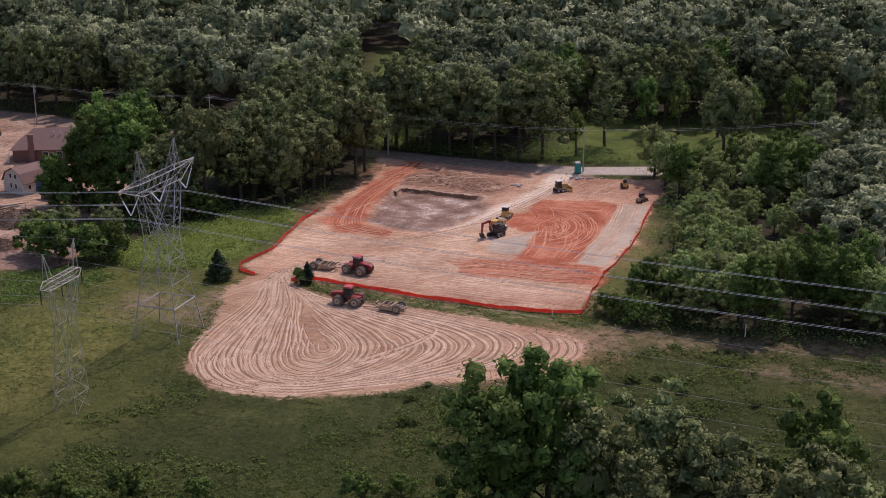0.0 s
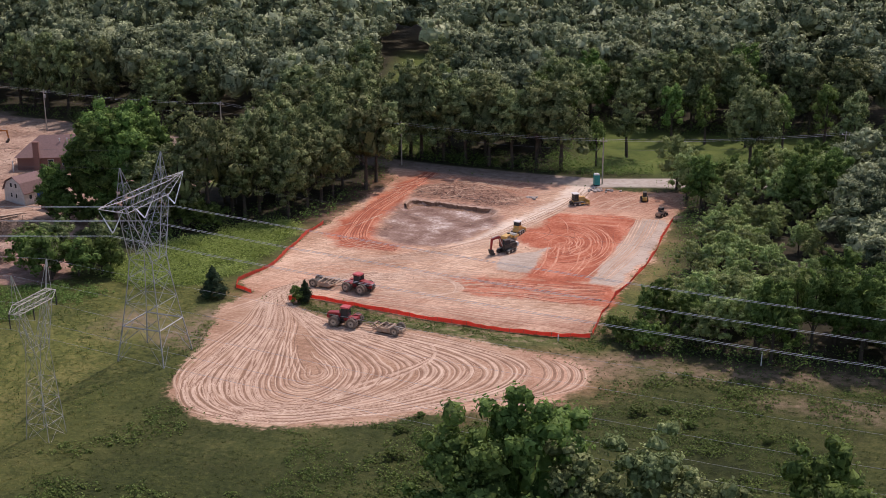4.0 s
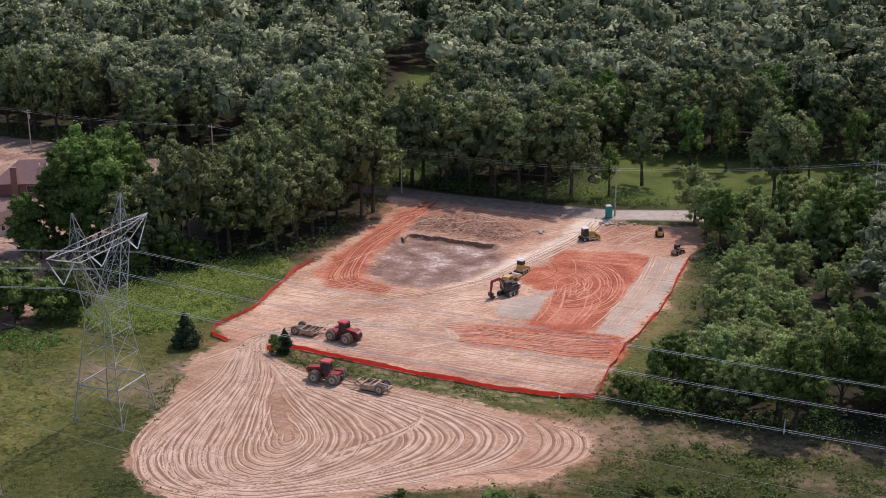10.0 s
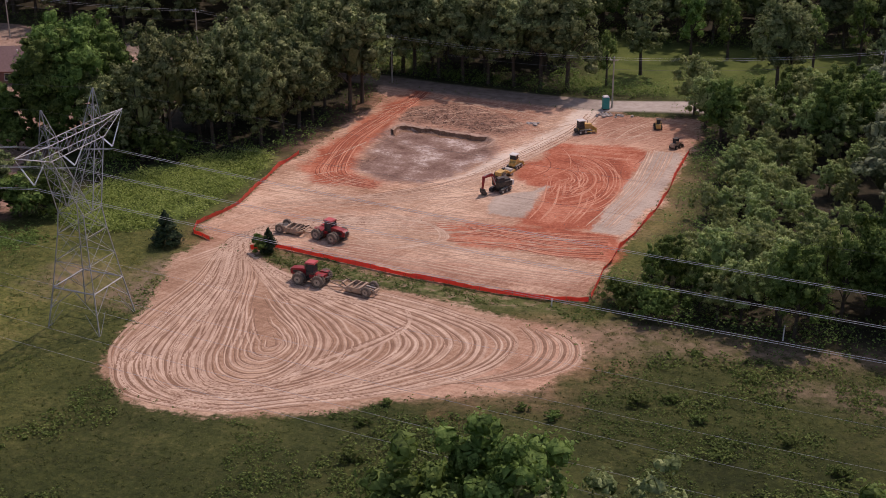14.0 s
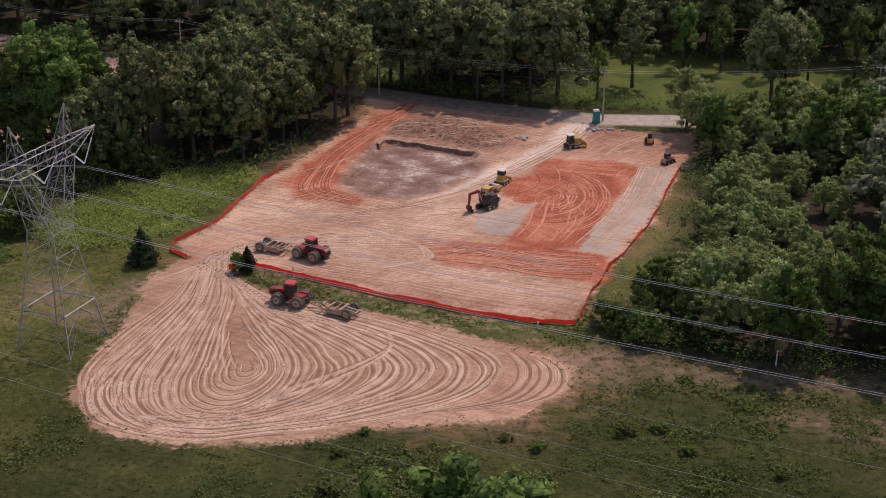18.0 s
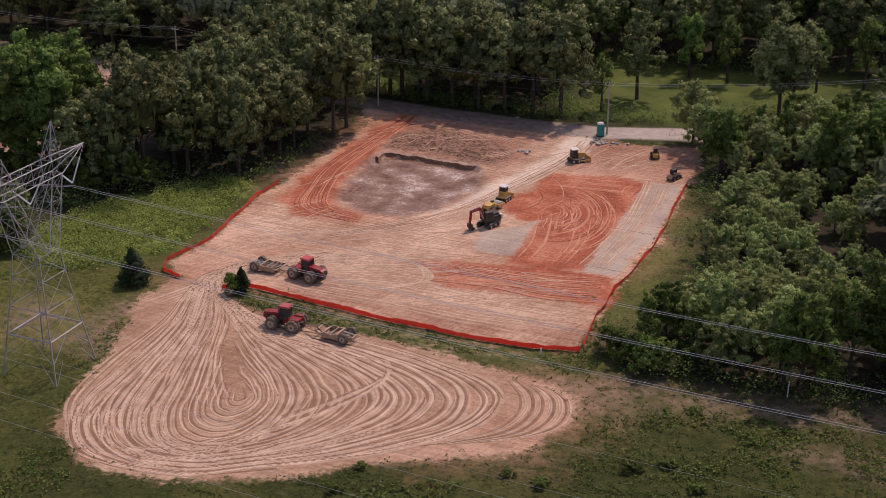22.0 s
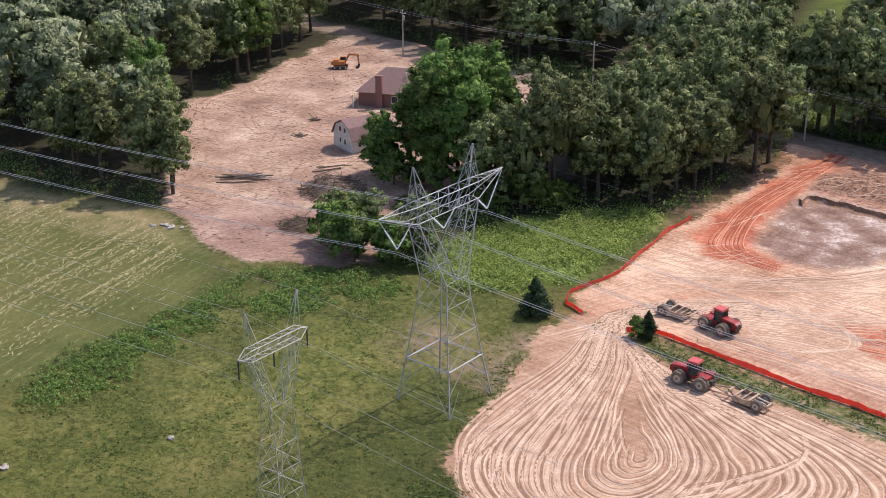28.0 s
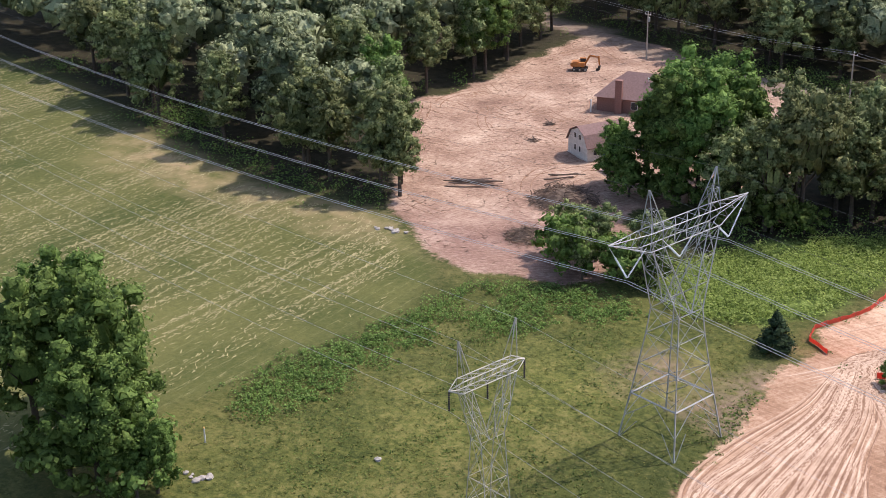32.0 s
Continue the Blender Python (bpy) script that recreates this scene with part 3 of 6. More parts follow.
gt.links.new(g.stretched(1.0, 1.0, radians(95)), across.inputs[0])
band = g.math("SINE", g.math("ADD", g.math("MULTIPLY", across.outputs[1], 3.4), g.math("MULTIPLY", g.noise(0.25, 3), 2.5)))
dash = g.noise(1.0, 5, 0.75, g.stretched(2.6, 0.2, radians(95)))
rows = g.math("ADD", g.math("MULTIPLY", band, 0.06), dash)
field = g.ramp(g.math("ADD", g.math("MULTIPLY", g.noise(0.06, 4), 0.6), g.math("MULTIPLY", g.noise(1.5, 4, 0.7), 0.4)), (0.38, (0.058, 0.075, 0.02)), (0.62, (0.135, 0.135, 0.045)))
field = g.mix(g.math("MULTIPLY", g.step(rows, 0.58, 0.74), g.step(g.noise(0.035, 4), 0.36, 0.56)), field, g.mix(g.noise(0.8, 3), (0.20, 0.18, 0.075), (0.46, 0.40, 0.235)))
field = g.mix(g.math("MULTIPLY", g.attr("straw").outputs["Fac"], g.step(g.noise(0.25, 5), 0.3, 0.7)), field, (0.42, 0.31, 0.18))
col = g.mix(border("field", 0.2), grass, field)
# litter colour darkened for the shade beneath the woods
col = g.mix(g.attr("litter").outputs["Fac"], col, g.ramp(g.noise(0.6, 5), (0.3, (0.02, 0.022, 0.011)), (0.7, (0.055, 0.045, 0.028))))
col = g.mix(g.attr("lawn").outputs["Fac"], col, g.ramp(g.noise(0.2, 5), (0.3, (0.05, 0.08, 0.017)), (0.7, (0.12, 0.15, 0.036))))
col = g.mix(g.math("MULTIPLY", g.attr("bare").outputs["Fac"], g.step(g.noise(0.5, 5, 0.7), 0.36, 0.54)), col, g.ramp(g.noise(0.8, 4), (0.3, (0.14, 0.10, 0.065)), (0.7, (0.29, 0.21, 0.145))))
col = g.mix(border("brush", 0.2), col, g.ramp(g.noise(0.9, 5, 0.75), (0.36, (0.035, 0.06, 0.012)), (0.64, (0.17, 0.23, 0.055))))
col = g.mix(border("verge", 0.3), col, g.ramp(g.noise(0.7, 6, 0.72), (0.36, (0.06, 0.085, 0.02)), (0.5, (0.13, 0.14, 0.05)), (0.62, (0.30, 0.22, 0.14))))
chips = g.math("ADD", g.math("MULTIPLY", g.noise(2.6, 6, 0.75, g.stretched(2.0, 0.75, radians(30))), 0.6), g.math("MULTIPLY", g.noise(0.12, 4), 0.4))
mulch = g.ramp(chips, (0.34, (0.14, 0.08, 0.06)), (0.49, (0.34, 0.22, 0.158)), (0.63, (0.60, 0.455, 0.345)))
mulch = g.mix(g.attr("slash").outputs["Fac"], mulch, g.ramp(chips, (0.32, (0.13, 0.07, 0.055)), (0.5, (0.27, 0.165, 0.13)), (0.66, (0.46, 0.33, 0.26))))
col = g.mix(border("mulch", 0.15), col, mulch)
streak = g.noise(1.0, 5, 0.7, g.stretched(7.0, 0.55, radians(-9)))
soil_n = g.math("ADD", g.math("ADD", g.math("MULTIPLY", g.noise(0.075, 6, 0.68), 0.42), g.math("MULTIPLY", g.noise(1.9, 6, 0.85), 0.36)), g.math("MULTIPLY", streak, 0.3))
sweep = g.noise(1.0, 5, 0.75, g.stretched(9.0, 0.4, radians(62)))
soil_n = g.math("ADD", soil_n, g.math("MULTIPLY", g.math("SUBTRACT", sweep, 0.5), 0.22))
soil = g.ramp(soil_n, (0.41, (0.24, 0.125, 0.073)), (0.52, (0.43, 0.265, 0.172)), (0.62, (0.68, 0.485, 0.345)))
col = g.mix(border("dirt", 0.1), col, soil)
loop = g.ramp(soil_n, (0.38, (0.20, 0.108, 0.064)), (0.51, (0.345, 0.207, 0.132)), (0.63, (0.53, 0.36, 0.248)))
col = g.mix(border("loop", 0.25), col, loop)
col = g.mix(border("brown", 0.3), col, g.ramp(soil_n, (0.37, (0.14, 0.06, 0.038)), (0.49, (0.30, 0.15, 0.098)), (0.61, (0.50, 0.30, 0.205))))
col = g.mix(g.math("MULTIPLY", g.attr("rust").outputs["Fac"], g.step(g.noise(0.3, 5, 0.7), 0.3, 0.7)), col, g.ramp(soil_n, (0.37, (0.28, 0.10, 0.055)), (0.49, (0.45, 0.21, 0.13)), (0.60, (0.62, 0.37, 0.255))))
tan = g.ramp(soil_n, (0.38, (0.44, 0.33, 0.25)), (0.58, (0.72, 0.60, 0.48)))
col = g.mix(border("access", 0.2), col, tan)
clay = g.ramp(g.math("ADD", g.math("MULTIPLY", g.noise(0.14, 4, 0.6), 0.55), g.math("MULTIPLY", g.noise(1.8, 6, 0.7), 0.45)), (0.36, (0.22, 0.055, 0.03)), (0.5, (0.41, 0.125, 0.068)), (0.64, (0.60, 0.27, 0.17)))
col = g.mix(border("orange", 0.2), col, clay)
stone = g.ramp(soil_n, (0.38, (0.25, 0.19, 0.145)), (0.6, (0.50, 0.41, 0.33)))
col = g.mix(border("grey", 0.12), col, stone)
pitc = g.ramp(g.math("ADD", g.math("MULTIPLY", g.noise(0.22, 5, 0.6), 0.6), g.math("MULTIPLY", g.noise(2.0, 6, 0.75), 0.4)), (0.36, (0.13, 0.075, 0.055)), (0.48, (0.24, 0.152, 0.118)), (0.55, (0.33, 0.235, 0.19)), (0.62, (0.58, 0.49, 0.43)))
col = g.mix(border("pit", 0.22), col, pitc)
col = g.mix(border("rubble", 0.2), col, g.ramp(g.noise(1.6, 6, 0.75), (0.38, (0.08, 0.042, 0.03)), (0.60, (0.36, 0.21, 0.145))))
# road colour: west carries the trees' shade and dirt, east the sun
tar = g.mix(g.attr("sunny_paving").outputs["Fac"], g.ramp(g.noise(0.7, 5), (0.3, (0.17, 0.125, 0.095)), (0.7, (0.29, 0.225, 0.175))), g.ramp(g.noise(0.7, 5), (0.3, (0.36, 0.31, 0.265)), (0.7, (0.48, 0.43, 0.37))))
col = g.mix(g.attr("road").outputs["Fac"], col, tar)
gt.links.new(col, gb.inputs["Base Color"])
g.bump(g.math("ADD", g.noise(1.3, 8, 0.75), g.math("MULTIPLY", g.noise(6.0, 4, 0.7), 0.4)), gb, 0.7, 0.18)
me.materials.append(GROUND)
ground = tagged(new("ground", me), "graded dirt site, grass meadow and mown field", "ground", kind="structure")


# ---- trees ----
def ball(n):
    """Corners of a unit sphere of 6 n n quads, each face a grid."""
    k = np.tan(np.linspace(-1, 1, n + 1) * math.pi / 4)
    out = []
    for ax in range(3):
        for sg in (-1, 1):
            for i in range(n):
                for j in range(n):
                    q = []
                    for u, v in ((i, j), (i + 1, j), (i + 1, j + 1), (i, j + 1)):
                        p = [0.0, 0.0, 0.0]
                        p[ax], p[(ax + 1) % 3], p[(ax + 2) % 3] = sg, k[u] * sg, k[v]
                        q.append(p)
                    out.append(q)
    out = np.array(out)
    return out / np.linalg.norm(out, axis=2, keepdims=True)


HEART, PUFF, KNOT = ball(3), ball(2), ball(1)
PUFF = PUFF[PUFF[:, :, 2].mean(1) > -0.6]


def puff(c, q, form=PUFF):
    """One ragged clump of foliage round c, and its rounded normals."""
    a, b = rng.uniform(0, 6.28, 2)
    k = 1 + 0.3 * np.sin(3.1 * form[..., 0] + a) * np.sin(2.7 * form[..., 1] + b) + 0.2 * np.sin(5.3 * form[..., 2] + a)
    n = form + rng.normal(0, 0.3, (len(form), 1, 3))
    return c + form * q * k[..., None] + rng.normal(0, 0.10, form.shape) * np.mean(q), n / np.linalg.norm(n, axis=2, keepdims=True)


def leaves(c, q, out, per, size, spread=0.2):
    """Loose leaves round a clump, shaded between their own face and the clump's roundness."""
    n = rng.normal(0, 1, (per, 3)) + out * 0.7 + [0, 0, 0.35]
    n /= np.linalg.norm(n, axis=1, keepdims=True)
    p = cards(c + n * q * rng.uniform(1 - spread, 1 + spread, (per, 1)), n, size, 0.4)
    f = np.cross(p[:, 1] - p[:, 0], p[:, 3] - p[:, 0])
    f /= np.linalg.norm(f, axis=1, keepdims=True) + 1e-9
    f = f * np.sign((f * n).sum(1, keepdims=True)) + n * 0.5
    f /= np.linalg.norm(f, axis=1, keepdims=True) + 1e-9
    return p, np.repeat(f[:, None], 4, 1)


def crown_cards(kind, h, r, clumps, per, size):
    """Leaf clumps and loose leaves of one crown, foot at the origin: corners and normals."""
    out = []
    seed = rng.uniform(0, 9)
    base = {"oak": 0.13, "tall": 0.07, "bush": 0.02, "loose": 0.06, "poplar": 0.10, "pine": 0.1}[kind]
    mid = h * (base + 1) / 2
    for i in range(clumps):
        if kind == "pine":
            f = (i + 0.5) / clumps
            rr = r * (1.02 - f) ** 0.85
            a = rng.uniform(0, 6.28)
            k = rng.uniform(0.35, 0.8) * rr
            c = np.array([math.cos(a) * k, math.sin(a) * k, h * (0.1 + 0.86 * f)])
            d = np.array([math.cos(a), math.sin(a), 0.3])
            q = np.array([rr * 0.42 + 0.12, rr * 0.42 + 0.12, 0.22 + 0.035 * h])
        else:
            d = rng.normal(0, 1, 3)
            d /= np.linalg.norm(d)
            if d[2] < -0.7:
                d[2] = -d[2]
            lump = 1 + 0.2 * math.sin(3 * math.atan2(d[1], d[0]) + seed) + 0.12 * math.sin(5 * d[2] + seed)
            k = rng.uniform(0.6, 0.9) * lump
            c = np.array([d[0] * r * k, d[1] * r * k, mid + d[2] * h * (1 - base) / 2 * k])
            q = rng.uniform(*{"poplar": (0.26, 0.44), "loose": (0.10, 0.20)}.get(kind, (0.15, 0.29))) * r
            q = np.array([q, q, q * (0.8 if kind != "poplar" else 1.2)])
        out.append(puff(c, q * 0.66))
        out.append(leaves(c, q, d, per, size, 0.32))
    if kind not in ("pine", "poplar"):
        out.append(puff(np.array([0, 0, mid]), np.array([r, r, h * (1 - base) / 2]) * 0.42, HEART))
    return rounded(out, np.array([0, 0, mid - 0.12 * h]), np.array([r, r, h * 0.45]), 0.25)


def rounded(out, mid, axes, k):
    """Joins the clumps of a crown; their normals lean towards the crown's own roundness."""
    p, n = np.concatenate([o[0] for o in out]), np.concatenate([o[1] for o in out])
    d = (p - mid) / axes
    d /= np.linalg.norm(d, axis=2, keepdims=True) + 1e-9
    n = n * (1 - k) + d * k
    return p, n / (np.linalg.norm(n, axis=2, keepdims=True) + 1e-9)


def canopy_cards(h, r, n, per, size, form=PUFF):
    """The upper dome of a crown in a closed canopy: clumps of leaves round a dense heart."""
    axes = np.array([r, r, r * rng.uniform(0.85, 1.15)])
    mid = np.array([0, 0, h - axes[2]])
    out = [puff(mid, axes * 0.64, HEART)]
    for i in range(n):
        d = rng.normal(0, 1, 3)
        d /= np.linalg.norm(d)
        d[2] = -d[2] if d[2] < -0.3 else d[2]
        c = mid + d * axes * rng.uniform(0.68, 0.92)
        q = rng.uniform(0.17, 0.31) * r
        out.append(puff(c, q * 0.72, form))
        out.append(leaves(c, q, d, per, size))
    return rounded(out, mid, axes, 0.3)


def trunk_shape(kind, h, r):
    s = Shape()
    k = 0.016 * h + 0.05
    top = h * (0.75 if kind != "bush" else 0.5)
    lean = Vector((rng.uniform(-0.03, 0.03) * h, rng.uniform(-0.03, 0.03) * h, 0))
    p = [Vector((0, 0, -0.3)), Vector((0, 0, top * 0.45)) + lean * 0.5, Vector((0, 0, top)) + lean]
    s.rod(p[0], p[1], k * 1.25, k * 0.8, 7).rod(p[1], p[2], k * 0.8, k * 0.25, 6)
    if kind != "pine":
        for i in range(6):
            a = i * 1.05 + rng.uniform(-0.3, 0.3)
            z = top * rng.uniform(0.3, 0.65)
            e = Vector((math.cos(a) * r * 0.7, math.sin(a) * r * 0.7, z + h * 0.22))
            s.rod(Vector((0, 0, z)) + lean * 0.5, e, k * 0.42, k * 0.1, 5)
    return s


def make_tree(kind, h, r, clumps, per, size, leaf, label, category="tree"):
    root = new({"bush": "shrub", "pine": "pine_tree", "poplar": "young_tree"}.get(kind, "tree"))
    tagged(root, label, category)
    part("trunk", trunk_shape(kind, h, r), BARK, root)
    verts, normals = crown_cards(kind, h, r, clumps, per, size)
    c = new("crown", quads("crown", verts, leaf, normals))
    c.parent = root
    return root


def scatter(poly, gap, seed, keep=None):
    r = np.random.default_rng(seed)
    p = np.asarray(poly)
    pts = []
    for yy in np.arange(p[:, 1].min(), p[:, 1].max(), gap * 0.87):
        for xx in np.arange(p[:, 0].min(), p[:, 0].max(), gap):
            pts.append((xx + r.uniform(-0.42, 0.42) * gap + (round(yy / (gap * 0.87)) % 2) * gap / 2, yy + r.uniform(-0.4, 0.4) * gap))
    pts = np.array(pts)
    return pts[inside(pts[:, 0], pts[:, 1], poly)]


stock = {}


def plant(key, x, y, scale=1.0, tall=1.0, group="", label=""):
    """A tree of the stock at a place on the ground; the first stands where it is first needed."""
    src = stock[key]
    m = Matrix.Translation((x, y, zat(x, y))) @ Matrix.Rotation(rng.uniform(0, 6.28), 4, "Z")
    if key in planted:
        ob = copy_thing(src, m)
    else:
        ob = src
        ob.matrix_basis = m
        planted.add(key)
    ob.scale = (scale, scale, scale * tall)
    tagged(ob, label, "", group)
    return ob


planted = set()
for i in range(3):
    stock["oak%d" % i] = make_tree("oak", 17.5, 5.6, 78, 24, 0.40, OAK, "tall broad oak with a rounded dark green crown")
for i in range(2):
    stock["tall%d" % i] = make_tree("tall", 17, 4.2, 72, 22, 0.38, OAK, "slim dark green broadleaf tree at the wood's edge")
    stock["lime%d" % i] = make_tree("tall", 16, 5.0, 110, 34, 0.30, LIME, "bright green broadleaf tree with an open crown")
    stock["pale%d" % i] = make_tree("loose", 10.5, 4.0, 92, 15, 0.32, PALE, "grey-green broadleaf tree with a loose crown")
    stock["poplar%d" % i] = make_tree("poplar", 11, 1.9, 40, 26, 0.32, YOUNG, "slender light green young poplar")
    stock["bush%d" % i] = make_tree("bush", 3.2, 2.0, 30, 26, 0.26, WEED, "low leafy green shrub in the grass", "shrub")
stock["sapling0"] = make_tree("bush", 4.2, 1.9, 22, 20, 0.25, PALE, "pale green sapling in a dense thicket")
stock["pine0"] = make_tree("pine", 17, 3.0, 60, 16, 0.4, PINE, "tall dark pine with a thin crown")
stock["cedar0"] = make_tree("pine", 4.6, 1.9, 60, 26, 0.24, PINE, "dark green cone-shaped cedar in the meadow")

# woods nearest the site, tree by tree
for i, (x, y) in enumerate(scatter(MID_WOODS, 6.0, 21)):
    if x < -103.5 and y > 199:
        continue
    k = ("oak%d" % (i % 3), "tall%d" % (i % 2), "oak%d" % ((i + 1) % 3), "tall%d" % ((i + 1) % 2))[i % 4]
    plant(k, x, y, rng.uniform(0.68, 1.08), rng.uniform(0.9, 1.2), "trees of the wood beside the haul road")
far_east = []
SAPLINGS = [(-9, 207), (-10, 190), (-11, 172), (-13.5, 152), (-14, 146), (6, 150), (3, 207)]
for i, (x, y) in enumerate(scatter(SAPLINGS, 3.9, 27)):
    plant("sapling0", x, y, rng.uniform(0.7, 1.15), rng.uniform(0.8, 1.3), "saplings of the thicket east of the fence")
for i, (x, y) in enumerate(scatter(EAST_WOODS, 5.6, 22)):
    edge = min(1.0, 0.62 + 0.02 * max(0, x + 14))
    k = ("pale%d" % (i % 2), "pale%d" % ((i + 1) % 2), "lime%d" % (i % 2), "poplar%d" % (i % 2))[(i * 7) % 4]
    if k.startswith("lime"):
        edge *= 0.72
    if x < 20 - 0.1 * (y - 150) and 152 < y < 207:
        edge, k = 0.5, "pale%d" % (i % 2)
    if x > 14 and y > 152:
        far_east.append((x, y))
        continue
    plant(k, x, y, rng.uniform(0.85, 1.2) * edge, 1.0, "trees of the wood east of the site")
rest = []
for poly, seed, grp in ((NORTH_WOODS, 23, "trees of the wood across the road"), (WEST_WOODS, 24, "trees of the wood behind the clearing")):
    pts = scatter(poly, 7.9, seed)
    glade = np.max([depth_in(pts[:, 0], pts[:, 1], p) for p in LAWNS], 0)
    pts = pts[(glade < -1.5) & (pts[:, 1] < 505) & (pts[:, 0] > -345)]
    d = np.minimum(depth_in(pts[:, 0], pts[:, 1], poly), -3 - np.max([depth_in(pts[:, 0], pts[:, 1], p) for p in LAWNS[:2]], 0))
    for (x, y), q in zip(pts, d):
        close = q < 5.5 and -250 < x < 40 and y < 300
        if close:
            k = "oak%d" % rng.integers(3) if rng.random() < 0.62 else ("tall0", "tall1", "lime0", "tall0")[rng.integers(4)]
            plant(k, x, y, rng.uniform(0.85, 1.12), rng.uniform(0.95, 1.15), grp)
        else:
            rest.append((x, y))

# the deep woods behind them, one sheet of many crowns
bank = [canopy_cards(17.5, 5.0, 26, 15, 0.52) for _ in range(4)] + [canopy_cards(19.5, 4.2, 26, 14, 0.50), canopy_cards(16, 5.8, 31, 15, 0.54)]
bank_far = [canopy_cards(17.5, 5.0, 18, 11, 0.78, KNOT) for _ in range(4)] + [canopy_cards(19.5, 4.2, 15, 11, 0.75, KNOT), canopy_cards(16, 5.8, 21, 11, 0.8, KNOT)]
sheets, rounds, tones = [], [], []
for x, y in rest + far_east:
    if x > 8 + y * 0.11 or x < -95 - y * 0.45 and y > 300 or x < -330 or y > 445:
        continue
    c, n = (bank if y < 300 and x > -235 else bank_far)[rng.integers(len(bank))]
    a, k = rng.uniform(0, 6.28), rng.uniform(0.74, 1.24)
    ca, sa = math.cos(a), math.sin(a)
    tall = np.array([1, 1, 1.0]) if y > 240 or x < -100 else np.array([0.75, 0.75, 0.62])
    c = np.stack([c[..., 0] * ca - c[..., 1] * sa, c[..., 0] * sa + c[..., 1] * ca, c[..., 2]], -1) * k * tall
    sheets.append(c + np.array([x, y, 0]))
    rounds.append(np.stack([n[..., 0] * ca - n[..., 1] * sa, n[..., 0] * sa + n[..., 1] * ca, n[..., 2]], -1))
    tones.append(np.full(len(c), rng.normal(0, 0.13)))
deep = new("deep_woods", quads("deep_woods", np.concatenate(sheets), HAZY_OAK, np.concatenate(rounds)))
deep.data.attributes.new("tone", "FLOAT", "FACE").data.foreach_set("value", np.concatenate(tones).astype(np.float32))
tagged(deep, "unbroken dark green oak canopy of the deep woods", "forest", kind="stuff")

# single trees
for x, y, k, s in ((-112, 150.2, "oak2", 0.44), (-112.5, 151.5, "bush0", 2.3), (-108.5, 152.5, "bush1", 2.1), (-117, 153.5, "bush1", 2.2), (-105, 154, "bush0", 1.9), (-114, 156, "oak1", 0.5), (-106, 158, "oak1", 0.5), (-103.5, 154, "lime0", 0.42), (-119.5, 157, "pale1", 0.7),
                   (-115, 183.5, "lime0", 1.2), (-119.5, 184, "lime1", 1.22), (-124, 184, "lime0", 0.85), (-122, 190, "lime1", 1.28), (-112, 190, "lime1", 1.1), (-117, 193, "lime0", 1.25), (-127.5, 180.5, "lime1", 0.68), (-129.5, 183.5, "lime0", 0.6), (-109, 184, "oak1", 0.85),
                   (-29, 250.5, "tall0", 1.0), (-151.5, 158, "tall0", 0.85), (-155, 162, "tall1", 0.9), (-16.5, 226, "pale1", 1.1), (-14, 219, "pale0", 0.95), (-11, 211, "lime1", 0.7),
                   (-122.5, 83.5, "lime0", 1.24), (-129, 80, "lime1", 1.25), (-118.5, 79.5, "lime1", 1.0), (-117.5, 82, "bush0", 2.4), (-121, 78, "bush1", 2.6), (-133, 88, "lime0", 1.15), (-113.7, 82.8, "lime0", 0.5), (-114.5, 81, "bush1", 1.5)):
    plant(k, x, y, s)
for x, y, k, s in ((-20.6, 268, "poplar0", 1.25), (-13, 266, "poplar1", 1.2), (-4, 265, "poplar0", 1.2), (4, 264, "poplar1", 1.1), (13, 268, "poplar0", 1.35), (-46, 262, "poplar1", 1.4), (-34.5, 241.4, "poplar1", 0.95), (-71, 245, "poplar0", 1.3), (-69, 252, "poplar1", 1.5)):
    plant(k, x, y, s)
for x, y in ((-121, 180.5), (-116.5, 180.5), (-110.5, 181), (-124.5, 179.5), (-106, 178), (-101, 180), (-97, 182)):
    plant("bush%d" % rng.integers(2), x, y, rng.uniform(1.3, 2.0), 1.0, "shrubs under the wood's edge")
for i, x in enumerate(np.arange(-88, -40, 5.2)):
    d = line_distance(np.array([x]), np.array([236.0]), ROAD_LINE)[0]
    plant("oak%d" % (i % 3), x, 236.0 + max(0.0, 7.0 - d), rng.uniform(0.95, 1.15), 1.0, "trees of the wood across the road")
plant("cedar0", -82.8, 147.6, 1.25, 0.85)
plant("bush0", -69.0, 147.8, 0.75, 1.0, label="leafy green shrub beside the small cedar")
plant("cedar0", -68.0, 148.4, 0.8, 0.95, label="small dark cedar at the gap in the orange fence")
for x, y, k, s in ((-19.8, 74, "lime0", 1.3), (-25.3, 72, "lime1", 1.22), (-15.5, 72, "tall1", 1.05), (-9, 76, "oak0", 0.98), (-4, 73, "oak1", 0.9), (0, 66, "oak2", 0.85), (5.5, 63, "oak0", 1.0), (11, 66, "oak1", 0.9), (16, 62, "oak2", 0.95), (-10, 66, "tall0", 0.9), (6.5, 75, "lime0", 1.1)):
    plant(k, x, y, s, 1.0, "trees on the near side of the meadow")
for x, y, k in ((-14.0, 118.1, 0.75), (-10.6, 119.6, 0.60), (-40.7, 99.7, 0.80), (-41.7, 106.7, 0.55), (7.5, 108.3, 0.70), (-22.2, 112.8, 0.60), (-25.8, 113.8, 0.50), (-40.3, 111.5, 0.45), (-7.3, 115.8, 0.60), (2.2, 113.3, 0.50)):
    plant("bush%d" % rng.integers(2), x, y, k * 0.85, 0.5, "shrubs of the meadow")
